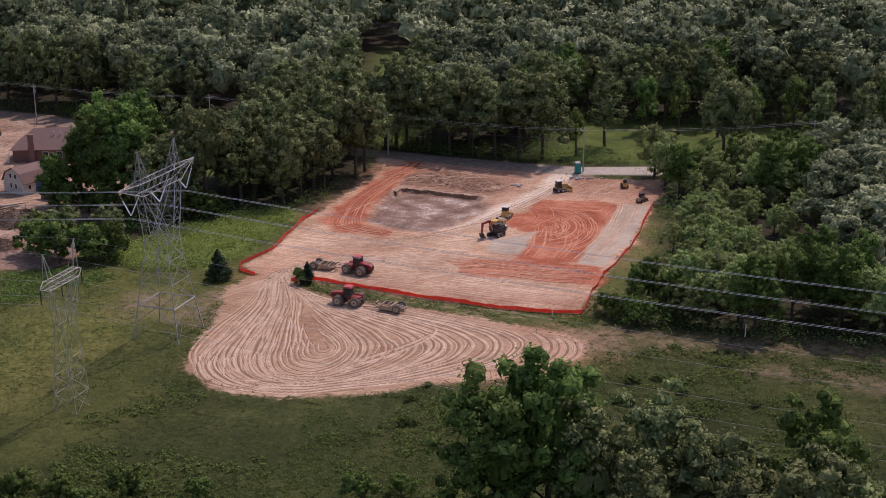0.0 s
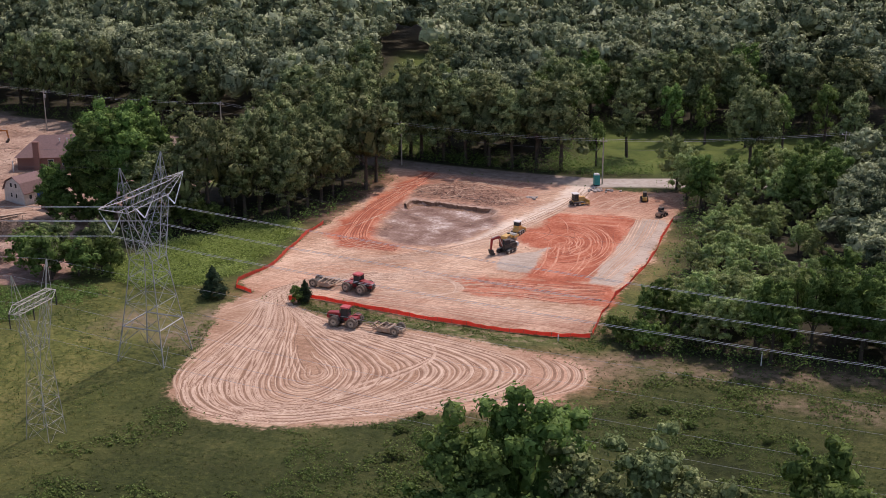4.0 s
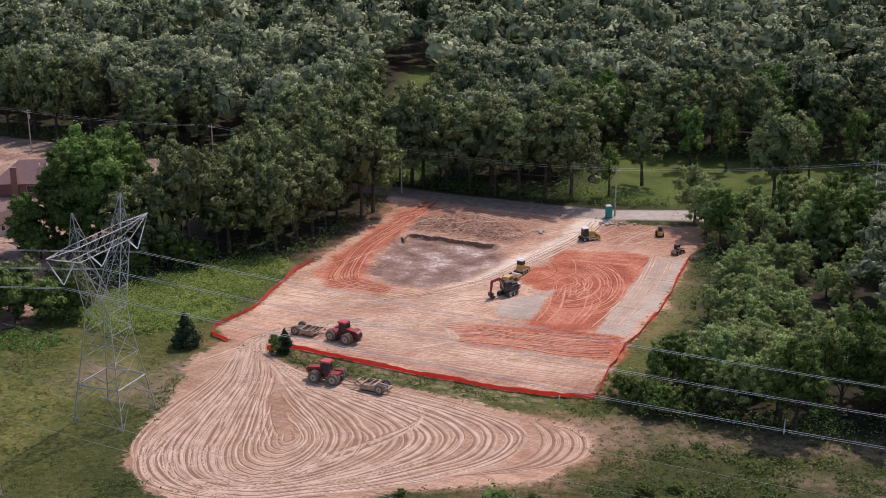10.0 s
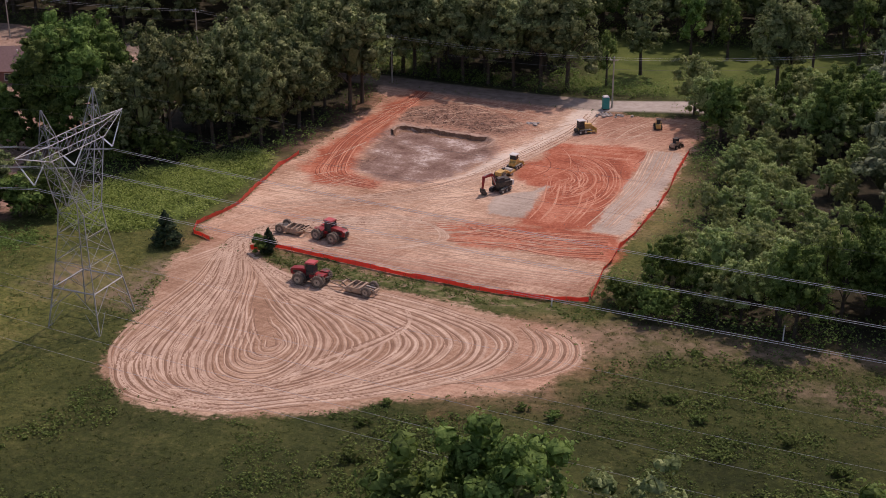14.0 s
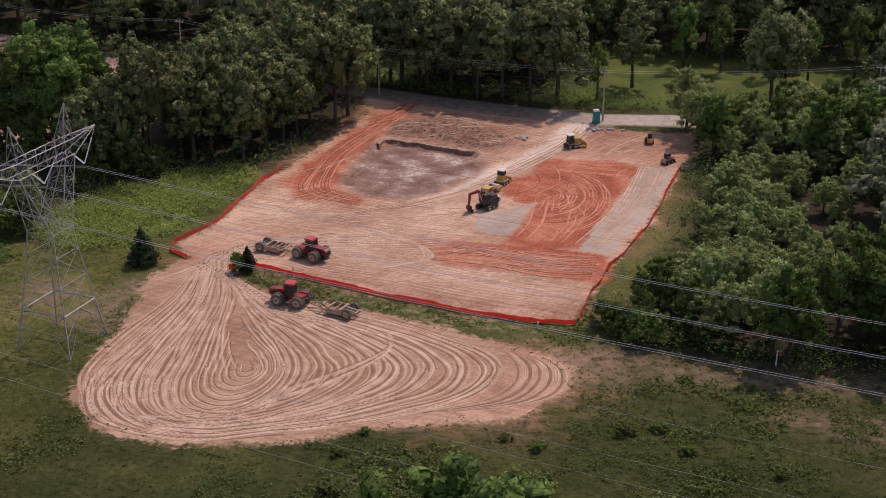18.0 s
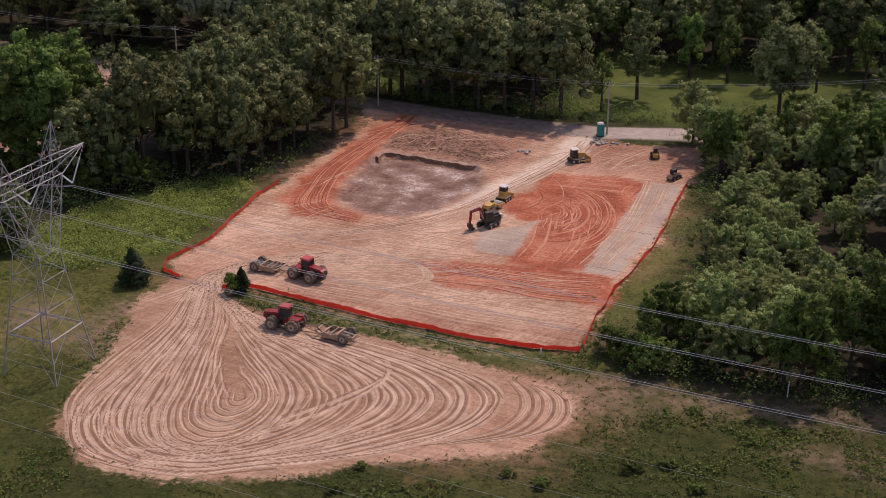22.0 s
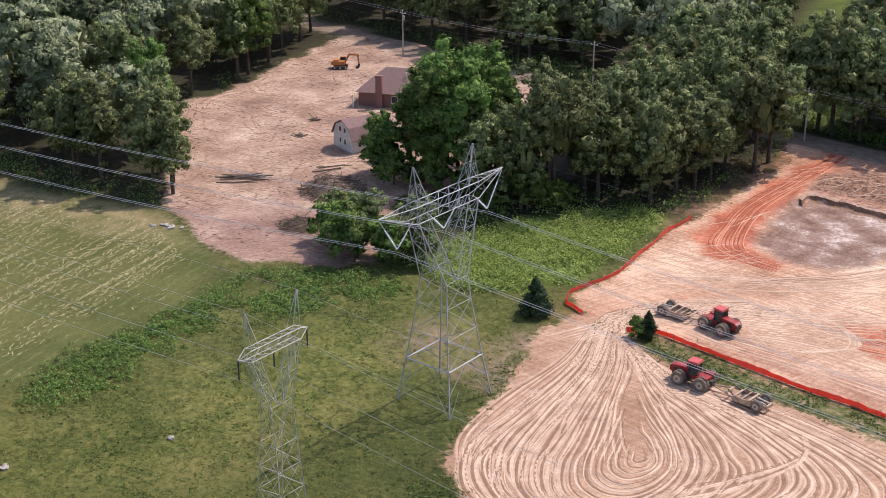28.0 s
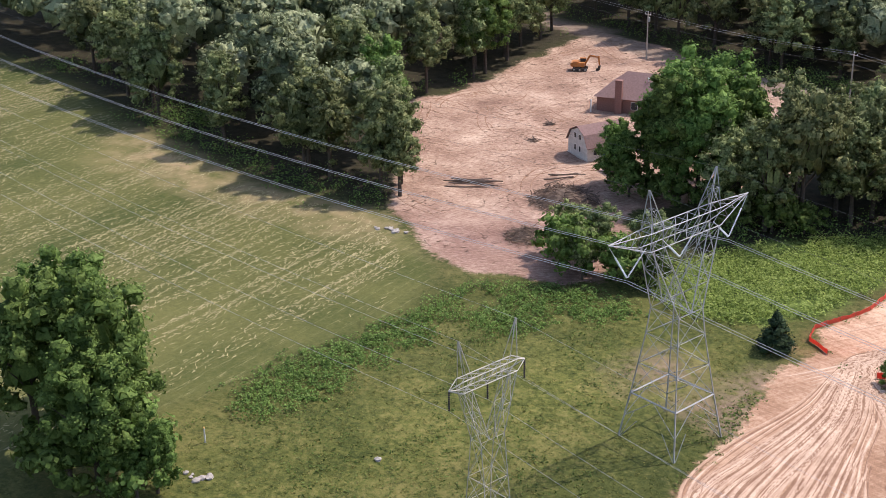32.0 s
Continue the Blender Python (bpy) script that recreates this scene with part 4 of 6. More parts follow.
for x, y in ((-17.5, 142.0), (-19.5, 144), (-15, 139.5), (-13, 140.5), (-74, 73), (-66, 74), (-59, 76), (-79, 72), (-82, 70), (-70, 71), (-37, 81), (-41, 79)):
    plant("bush%d" % rng.integers(2), x, y, rng.uniform(0.9, 1.3), 1.0, "shrubs of the meadow")
for k in stock:
    if k not in planted:
        plant(k, -150, 300)


# ---- transmission towers ----
TURN = math.degrees(math.atan2(-0.139, 0.99))


def lattice(root, mat, lo, hi, panels, r, brace, name="leg"):
    """A square lattice between two rings of four corners: four legs, each with its braces."""
    rings = [[Vector(a).lerp(Vector(b), i / panels) for a, b in zip(lo, hi)] for i in range(panels + 1)]
    for k in range(4):
        j = (k + 1) % 4
        leg = part(name, Shape().rod(rings[0][k], rings[-1][k], r, seg=4), mat, root)
        for p, q in zip(rings, rings[1:]):
            for a, b in ((p[k], q[j]), (p[j], q[k]), (q[k], q[j])):
                part("brace", Shape().rod(a, b, brace, seg=4), mat, leg)


def corners(h, z, y0=0.0, hy=None):
    hy = h if hy is None else hy
    return [(h, y0 - hy, z), (h, y0 + hy, z), (-h, y0 + hy, z), (-h, y0 - hy, z)]


def big_tower():
    root = tagged(new("transmission_tower"), "tall galvanised lattice tower with a long crossarm", "transmission tower")
    foot, belt = corners(3.75, -0.3), corners(2.95, 4.9)
    for i in range(4):
        j = (i + 1) % 4
        leg = part("leg", Shape().rod(foot[i], belt[i], 0.09, seg=4), STEEL, root)
        a, b = Vector(belt[i]), Vector(belt[j])
        part("belt", Shape().rod(a, b, 0.10, seg=4), STEEL, root, "bright horizontal belt beam")
        for p, q in ((i, j), (j, i)):
            mid = Vector(foot[p]).lerp(Vector(belt[p]), 0.5)
            part("brace", Shape().rod(mid, a.lerp(b, 0.5), 0.04, seg=4), STEEL, leg)
            part("brace", Shape().rod(foot[p], mid.lerp(Vector(foot[q]).lerp(Vector(belt[q]), 0.5), 0.25), 0.035, seg=4), STEEL, leg)
    lattice(root, STEEL, corners(2.95, 4.9), corners(2.05, 11.5), 2, 0.07, 0.032)
    lattice(root, STEEL, corners(2.05, 11.5), corners(1.8, 14.2), 1, 0.07, 0.032)
    for sy in (1, -1):
        lo = [(1.8, sy * 0.05, 14.2), (1.8, sy * 1.8, 14.2), (-1.8, sy * 1.8, 14.2), (-1.8, sy * 0.05, 14.2)]
        hi = [(0.75, sy * 3.2, 21.6), (0.75, sy * 5.0, 21.6), (-0.75, sy * 5.0, 21.6), (-0.75, sy * 3.2, 21.6)]
        lattice(root, STEEL, lo, hi, 3, 0.065, 0.024, "fork_leg")
        lattice(root, STEEL, [(0.75, sy * 3.3, 23.4), (0.75, sy * 5.0, 23.4), (-0.75, sy * 5.0, 23.4), (-0.75, sy * 3.3, 23.4)], [(0.05, sy * 4.85, 27.4), (0.05, sy * 4.95, 27.4), (-0.05, sy * 4.95, 27.4), (-0.05, sy * 4.85, 27.4)], 2, 0.045, 0.022, "peak_leg")
    s = Shape()
    n = 6
    for x in (-0.75, 0.75):
        pts = [Vector((x, -5.2 + 10.4 * i / n, 21.6)) for i in range(n + 1)]
        top = [Vector((x, -5.2 + 10.4 * i / n, 23.4)) for i in range(n + 1)]
        for i in range(n):
            s.rod(pts[i], pts[i + 1], 0.055, seg=4)
            s.rod(top[i], top[i + 1], 0.055, seg=4)
            s.rod(pts[i], top[i + 1], 0.032, seg=4)
            s.rod(pts[i], top[i], 0.032, seg=4)
            if x > 0:
                o, oo = Vector((-1.5, 0, 0)), Vector((-1.5, 0, 0))
                s.rod(pts[i], pts[i + 1] + o, 0.032, seg=4)
                s.rod(top[i], top[i + 1] + o, 0.032, seg=4)
                s.rod(top[i], top[i] + o, 0.032, seg=4)
        for sy in (1, -1):
            tip = Vector((0, sy * 10.3, 23.45))
            a, b = Vector((x, sy * 5.2, 21.6)), Vector((x, sy * 5.2, 23.4))
            s.rod(a, tip, 0.05, seg=4)
            s.rod(b, tip, 0.05, seg=4)
            for f in (0.25, 0.5, 0.75):
                s.rod(a.lerp(tip, f), b.lerp(tip, f - 0.2), 0.03, seg=4)
                if x > 0:
                    m = Vector((-1.5 * (1 - f), 0, 0))
                    s.rod(a.lerp(tip, f), a.lerp(tip, f) + m, 0.03, seg=4)
                    s.rod(b.lerp(tip, f), b.lerp(tip, f - 0.2) + Vector((-1.5 * (1.2 - f), 0, 0)), 0.03, seg=4)
    part("crossarm", s, STEEL, root)
    for y0 in (-7.55, 0.0, 7.55):
        for d in (-1, 1):
            top = Vector((0, y0 + d * 2.6, 21.9 if y0 == 0 else (23.2 if d * y0 > 0 else 21.8)))
            low = Vector((0, y0, 19.5))
            s = Shape().rod(top, top.lerp(low, 0.3), 0.03, seg=4)
            prof = [(0, 0.04)]
            L = (low - top).length * 0.68
            for k in range(16):
                prof += [(L * (k + 0.2) / 16, 0.05), (L * (k + 0.5) / 16, 0.11), (L * (k + 0.8) / 16, 0.05)]
            s.lathe(top.lerp(low, 0.31), low - top, prof, 8)
            part("insulator_string", s, GLASSY, root, "white V-string insulator")
    root.matrix_world = pose(-81.65, 123.4, zat(-81.65, 123.4), 0, 0, TURN)
    root.scale = (1, 1, 1.028)
    return root


def small_tower():
    root = tagged(new("transmission_tower"), "smaller weathered lattice tower with a short crossarm", "transmission tower")
    lattice(root, STEEL_DULL, corners(1.95, -0.3, 0, 1.85), corners(1.25, 6.6, 0, 1.5), 3, 0.05, 0.024)
    lattice(root, STEEL_DULL, corners(1.25, 6.6, 0, 1.5), corners(0.75, 10.2, 0, 1.5), 1, 0.05, 0.024)
    for sy in (1, -1):
        lattice(root, STEEL_DULL, [(0.75, sy * 0.4, 10.2), (0.75, sy * 1.5, 10.2), (-0.75, sy * 1.5, 10.2), (-0.75, sy * 0.4, 10.2)], [(0.5, sy * 2.3, 15.0), (0.5, sy * 3.3, 15.0), (-0.5, sy * 3.3, 15.0), (-0.5, sy * 2.3, 15.0)], 2, 0.045, 0.024, "fork_leg")
        lattice(root, STEEL_DULL, [(0.5, sy * 2.3, 16.0), (0.5, sy * 3.3, 16.0), (-0.5, sy * 3.3, 16.0), (-0.5, sy * 2.3, 16.0)], [(0.04, sy * 3.5, 19.3), (0.04, sy * 3.58, 19.3), (-0.04, sy * 3.58, 19.3), (-0.04, sy * 3.5, 19.3)], 1, 0.035, 0.022, "peak_leg")
    s = Shape()
    n = 5
    for i in range(n):
        y0, y1 = -3.4 + 6.8 * i / n, -3.4 + 6.8 * (i + 1) / n
        for x in (-0.5, 0.5):
            for z in (15.0, 16.0):
                s.rod((x, y0, z), (x, y1, z), 0.055, seg=4)
            s.rod((x, y0, 15), (x, y1, 16), 0.035, seg=4)
            s.rod((x, y0, 15), (x, y0, 16), 0.035, seg=4)
        s.rod((-0.5, y0, 16), (0.5, y1, 16), 0.035, seg=4)
        s.rod((-0.5, y0, 15), (0.5, y1, 15), 0.035, seg=4)
    for sy in (1, -1):
        for x in (-0.5, 0.5):
            s.rod((x, sy * 3.4, 16.0), (0, sy * 4.75, 15.5), 0.055, seg=4)
            s.rod((x, sy * 3.4, 15.0), (0, sy * 4.75, 15.5), 0.055, seg=4)
    part("crossarm", s, STEEL_DULL, root)
    for y0 in (-4.7, 0.0, 4.7):
        prof = []
        for k in range(9):
            prof += [(k * 0.18, 0.05), (k * 0.18 + 0.07, 0.13), (k * 0.18 + 0.15, 0.05)]
        part("insulator", Shape().lathe((0, y0, 15.4 if y0 else 15.0), (0, 0, -1), prof, 8), BROWNINS, root, "dark brown hanging insulator")
    root.matrix_world = pose(-83.7, 96.5, zat(-83.7, 96.5), 0, 0, TURN)
    root.scale = (0.85, 0.93, 1.125)
    return root


big_tower()
small_tower()


def wire(name, a, b, sag, r, mat, label, n=28):
    """One sagging cable, a closed tube along its curve."""
    bm = bmesh.new()
    a, b = Vector(a), Vector(b)
    side = (b - a).cross(Vector((0, 0, 1))).normalized() * r
    up = Vector((0, 0, r))
    rings = []
    for i in range(n + 1):
        f = i / n
        q = a.lerp(b, f) - Vector((0, 0, 4 * sag * f * (1 - f)))
        rings.append([bm.verts.new(q + o) for o in (side, up, -side, -up)])
    for p, q in zip(rings, rings[1:]):
        for k in range(4):
            bm.faces.new((p[k], p[(k + 1) % 4], q[(k + 1) % 4], q[k]))
    bm.faces.new(rings[0][::-1])
    bm.faces.new(rings[-1])
    return tagged(part(name, bm, mat, None), label, "power line", "conductors of the power lines")


LINE = Vector((0.99, -0.139, 0))
SIDE = Vector((0.139, 0.99, 0))
TA, TB = Vector((-81.65, 123.4, 0)), Vector((-83.7, 96.5, 0))
AWAY, BACK = Vector((0.9945, -0.1045, 0)), Vector((0.9925, -0.1219, 0))
for y0 in (-7.55, 0.0, 7.55):
    root = TA + SIDE * y0 + Vector((0, 0, 19.6))
    for k in (-0.22, 0.22):
        wire("power_line", root + SIDE * k, root + AWAY * 270 + SIDE * k - Vector((0, 0, 3)), 5.0, 0.024, CABLE, "pale twin conductor sagging from the tall tower")
        wire("power_line", root + SIDE * k, root - BACK * 300 + SIDE * k, 8.0, 0.024, CABLE, "pale twin conductor sagging from the tall tower")
for y0 in (-4.9, 4.9):
    root = TA + SIDE * y0 + Vector((0, 0, 28.1))
    for e in (AWAY * 270, BACK * -300):
        wire("shield_wire", root, root + e, 5.0, 0.008, CABLE_DARK, "thin grey shield wire over the tall tower")
for y0, z in ((-4.4, 15.5), (0, 15.0), (4.4, 15.5)):
    root = TB + SIDE * y0 + Vector((0, 0, z))
    for e in (230, -230):
        wire("power_line", root, root + LINE * e, 5.0, 0.014, CABLE, "thin conductor of the smaller line")
for y0 in (-3.3, 3.3):
    root = TB + SIDE * y0 + Vector((0, 0, 21.7))
    for e in (230, -230):
        wire("shield_wire", root, root + LINE * e, 4.0, 0.010, CABLE, "thin grey shield wire over the smaller tower")


# ---- fences ----
def fence(name, line, label, gap=2.4, high=0.6, lean=0.06):
    root = tagged(new(name), label, "fence")
    pts = [Vector((x, y, 0)) for x, y in line]
    dense = [pts[0]]
    for a, b in zip(pts, pts[1:]):
        n = max(1, round((b - a).length / gap))
        dense += [a.lerp(b, (i + 1) / n) for i in range(n)]
    posts = []
    for p in dense:
        p = Vector((p.x + rng.uniform(-0.1, 0.1), p.y + rng.uniform(-0.1, 0.1), 0))
        p.z = zat(p.x, p.y)
        top = p + Vector((rng.normal(0, lean), rng.normal(0, lean), high + rng.uniform(0.0, 0.2)))
        posts.append((p, top))
        part("stake", Shape().rod(p - Vector((0, 0, 0.2)), top, 0.035, seg=5), STAKE, root)
    for (a, at), (b, bt) in zip(posts, posts[1:]):
        s = Shape()
        n = 5
        d = (b - a).normalized()
        side = Vector((-d.y, d.x, 0)) * 0.012
        hi, lo = [], []
        for i in range(n + 1):
            f = i / n
            sag = rng.uniform(0.03, 0.16) * 4 * f * (1 - f)
            belly = side * rng.uniform(-6, 6) * 4 * f * (1 - f)
            hi.append(at.lerp(bt, f) - Vector((0, 0, sag)) + belly)
            q = a.lerp(b, f)
            lo.append(Vector((q.x, q.y, zat(q.x, q.y) + 0.05)) + belly * 0.5)
        v = [[s.bm.verts.new(p + o) for p in row] for row in (lo, hi) for o in (side, -side)]
        lo1, lo2, hi1, hi2 = v
        for i in range(n):
            for q, r in ((lo1, hi1), (hi1, hi2), (hi2, lo2), (lo2, lo1)):
                s.bm.faces.new((q[i], q[i + 1], r[i + 1], r[i]))
        part("netting", s, NETTING, root)
    return root


fence("safety_fence", FENCE_WEST, "bright orange plastic safety fence along the meadow edge")
fence("safety_fence", FENCE_FRONT, "bright orange plastic safety fence between pad and turning loop")
fence("safety_fence", FENCE_EAST, "sagging orange safety fence on the wood side", 3.2, 0.6, 0.12)


# ---- machines ----
FIT = 1 / UNIT  # machines are drawn in metres

def wheel(parent, c, r, w, tyre=RUBBER, rim=RIM, name="wheel"):
    c = Vector(c)
    hub = tagged(new(name), "")
    hub.parent = parent
    hub.location = c
    t = Shape().lathe((0, -w / 2, 0), (0, 1, 0), [(0, r * 0.55), (0.0, r * 0.86), (w * 0.12, r * 0.97), (w * 0.3, r), (w * 0.7, r), (w * 0.88, r * 0.97), (w, r * 0.86), (w, r * 0.55)], 22)
    for i in range(22):
        a = i * 2 * math.pi / 22
        for sd in (-1, 1):
            t.box((math.cos(a + sd * 0.06) * r, sd * w * 0.24, math.sin(a + sd * 0.06) * r), (0.09, w * 0.46, 0.07), (0, -math.degrees(a), 22 * sd))
    part("tyre", t, tyre, hub)
    part("rim", Shape().lathe((0, -w / 2 + 0.02, 0), (0, 1, 0), [(0.0, r * 0.56), (0.05, r * 0.5), (w * 0.4, r * 0.25), (w * 0.6, r * 0.25), (w - 0.09, r * 0.5), (w - 0.04, r * 0.56)], 16), rim, hub)
    return hub


def wheel_mesh(parent, c, r, w, tyre=RUBBER, rim=RIM):
    """A wheel as a part with its tyre and rim under it."""
    c = Vector(c)
    hub = part("wheel", Shape().lathe(c + Vector((0, -w * 0.55, 0)), (0, 1, 0), [(0, r * 0.16), (w * 1.1, r * 0.16)], 10), BLACK, parent)
    t = Shape().lathe(c + Vector((0, -w / 2, 0)), (0, 1, 0), [(0, r * 0.55), (0.0, r * 0.86), (w * 0.12, r * 0.97), (w * 0.3, r), (w * 0.7, r), (w * 0.88, r * 0.97), (w, r * 0.86), (w, r * 0.55)], 22)
    for i in range(18):
        a = i * 2 * math.pi / 18
        for sd in (-1, 1):
            t.box(c + Vector((math.cos(a + sd * 0.08) * r, sd * w * 0.24, math.sin(a + sd * 0.08) * r)), (0.10, w * 0.46, 0.08), (0, -math.degrees(a), 0))
    part("tyre", t, tyre, hub)
    part("rim", Shape().lathe(c + Vector((0, -w / 2 - 0.01, 0)), (0, 1, 0), [(0.0, r * 0.57), (0.06, r * 0.5), (w * 0.3, r * 0.3), (w * 0.7, r * 0.3), (w - 0.04, r * 0.5), (w + 0.02, r * 0.57)], 16), rim, hub)
    return hub


def tractor(label, x, y, heading):
    root = tagged(new("tractor"), label, "tractor", "articulated tractors with scrapers")
    part("frame", Shape().box((1.7, 0, 1.05), (3.4, 0.8, 0.5)).box((-1.6, 0, 1.05), (2.6, 0.8, 0.5)).rod((-2.8, 0, 0.75), (-3.7, 0, 0.7), 0.1).rod((1.75, -1.9, 0.95), (1.75, 1.9, 0.95), 0.16, seg=8).rod((-1.75, -1.9, 0.95), (-1.75, 1.9, 0.95), 0.16, seg=8), BLACK, root)
    part("hood", Shape().prism([(0.75, 1.25), (3.55, 1.25), (3.65, 1.5), (3.6, 2.15), (3.3, 2.3), (0.75, 2.5)], -0.62, 0.62).bevel(0.06), RED, root, "red engine hood")
    part("grille", Shape().box((3.66, 0, 1.75), (0.06, 0.95, 0.75)), BLACK, root)
    for sy in (-1, 1):
        part("vent", Shape().box((2.5, sy * 0.63, 1.75), (1.2, 0.03, 0.5)), BLACK, root)
        part("headlight", Shape().box((3.69, sy * 0.4, 2.05), (0.05, 0.22, 0.14)), WHITE, root)
        part("step", Shape().box((0.1, sy * 0.95, 0.75), (0.7, 0.35, 0.06)).box((0.1, sy * 0.95, 1.1), (0.7, 0.35, 0.06)), BLACK, root)
        part("fender", Shape().prism([(-2.55, 1.95), (-1.2, 1.95), (-0.9, 1.7), (-0.9, 1.62), (-1.25, 1.85), (-2.55, 1.85)], sy * 0.55, sy * 1.35).bevel(0.03), RED, root)
        part("fuel_tank", Shape().box((-0.35, sy * 0.72, 1.35), (0.9, 0.35, 0.6)).bevel(0.05), RED, root)
    part("deck", Shape().box((-1.5, 0, 1.55), (2.0, 1.1, 0.45)).bevel(0.06), RED, root)
    cab = part("cab", Shape().box((0.05, 0, 1.7), (1.5, 1.5, 0.55)).bevel(0.04), BLACK, root)
    for px in (-0.62, 0.72):
        for sy in (-1, 1):
            part("pillar", Shape().rod((px, sy * 0.72, 1.9), (px * 0.95, sy * 0.68, 3.42), 0.05, seg=5), BLACK, cab)
    part("glass", Shape().box((0.05, 0, 2.66), (1.36, 1.42, 1.45), taper=0.94), WINDOW, cab)
    part("roof", Shape().box((0.05, 0, 3.56), (1.75, 1.7, 0.26), taper=0.92).bevel(0.06), REDROOF, cab, "red cab roof")
    part("exhaust_stack", Shape().rod((0.95, 0.55, 2.3), (0.95, 0.55, 3.6), 0.07, seg=8).rod((0.95, 0.55, 2.5), (0.95, 0.55, 3.0), 0.12, seg=8), BLACK, root)
    for ax in (1.75, -1.75):
        for yy in (-1.72, -1.02, 1.02, 1.72):
            wheel_mesh(root, (ax, yy, 0.99), 0.99, 0.58)
    root.matrix_world = pose(x, y, zat(x, y), 0, 0, heading)
    root.scale = (FIT, FIT, FIT)
    return root


def scraper(label, x, y, heading):
    root = tagged(new("pull_scraper"), label, "scraper", "articulated tractors with scrapers")
    for sy in (-1, 1):
        part("bowl_side", Shape().prism([(1.3, 0.3), (1.6, 0.75), (1.0, 1.3), (-0.2, 1.15), (-1.2, 1.3), (-1.5, 0.45)], sy * 1.32, sy * 1.42), TANPAINT, root)
        for xx in (0.4, -0.7):
            part("side_rib", Shape().box((xx, sy * 1.46, 0.8), (0.12, 0.1, 0.9)), TANPAINT, root)
        part("draft_arm", Shape().rod((5.1, sy * 0.12, 0.75), (2.6, sy * 1.1, 0.95), 0.11, seg=6).rod((2.6, sy * 1.1, 0.95), (0.4, sy * 1.55, 0.7), 0.13, seg=6), TANPAINT, root)
        part("lift_cylinder", Shape().rod((2.5, sy * 0.8, 1.5), (1.1, sy * 1.1, 0.8), 0.08, seg=8), BLACK, root)
        part("rear_frame", Shape().prism([(-1.2, 0.6), (-1.2, 1.15), (-3.3, 0.95), (-3.5, 0.6)], sy * 0.62, sy * 0.76), TANPAINT, root)
        part("push_cylinder", Shape().rod((-1.4, sy * 0.35, 1.15), (-3.2, sy * 0.35, 1.0), 0.1, seg=8), STEEL_DULL, root)
        wheel_mesh(root, (-2.3, sy * 1.3, 0.84), 0.84, 0.62)
    part("bowl_floor", Shape().box((-0.1, 0, 0.38), (2.6, 2.6, 0.12)), TANPAINT, root)
    part("apron", Shape().prism([(1.3, 0.35), (1.7, 0.7), (1.5, 1.05), (1.38, 1.0), (1.52, 0.7), (1.2, 0.4)], -1.3, 1.3), TANPAINT, root)
    part("ejector", Shape().box((-1.15, 0, 0.85), (0.14, 2.6, 0.95), (0, -8, 0)).box((-1.05, 0, 1.3), (0.16, 2.6, 0.12)), TANPAINT, root)
    part("cross_tube", Shape().rod((2.5, -1.25, 1.2), (2.5, 1.25, 1.2), 0.16, seg=8), TANPAINT, root)
    for xx, zz in ((1.0, 1.28), (0.0, 1.15)):
        part("bowl_strut", Shape().rod((xx, -1.3, zz), (xx, 1.3, zz), 0.08, seg=6), TANPAINT, root)
    part("axle", Shape().rod((-2.3, -1.2, 0.84), (-2.3, 1.2, 0.84), 0.14, seg=8), TANPAINT, root)
    part("push_block", Shape().box((-3.5, 0, 0.8), (0.25, 1.5, 0.5)).bevel(0.04), TANPAINT, root)
    part("load", Shape().box((0.0, 0, 0.6), (1.9, 2.2, 0.4), taper=0.7), DEBRIS, root, "brown soil left in the bowl")
    root.matrix_world = pose(x, y, zat(x, y), 0, 0, heading)
    root.scale = (FIT, FIT, FIT)
    return root


def track_parts(root, L, r, w, gauge, mat=BLACK):
    for sy in (-1, 1):
        o = []
        for i in range(9):
            a = math.pi / 2 + math.pi * i / 8
            o.append((-L / 2 + r * math.cos(a), r + r * math.sin(a)))
        for i in range(9):
            a = -math.pi / 2 + math.pi * i / 8
            o.append((L / 2 + r * math.cos(a), r + r * math.sin(a)))
        t = part("track", Shape().prism(o, sy * gauge / 2 - w / 2, sy * gauge / 2 + w / 2), mat, root, "dusty steel crawler track")
        s = Shape()
        n = 14
        for i in range(n):
            xx = -L / 2 + L * (i + 0.5) / n
            s.box((xx, sy * gauge / 2, 2 * r + 0.02), (0.07, w, 0.06))
        part("grouser", s, STEEL_DULL, t)
        for xx in (-L / 2, 0, L / 2):
            part("roller", Shape().lathe((xx, sy * (gauge / 2 + w / 2) - 0.02, r), (0, sy, 0), [(0, r * 0.6), (0.08, r * 0.6), (0.1, r * 0.3)], 12), STEEL_DULL, t)


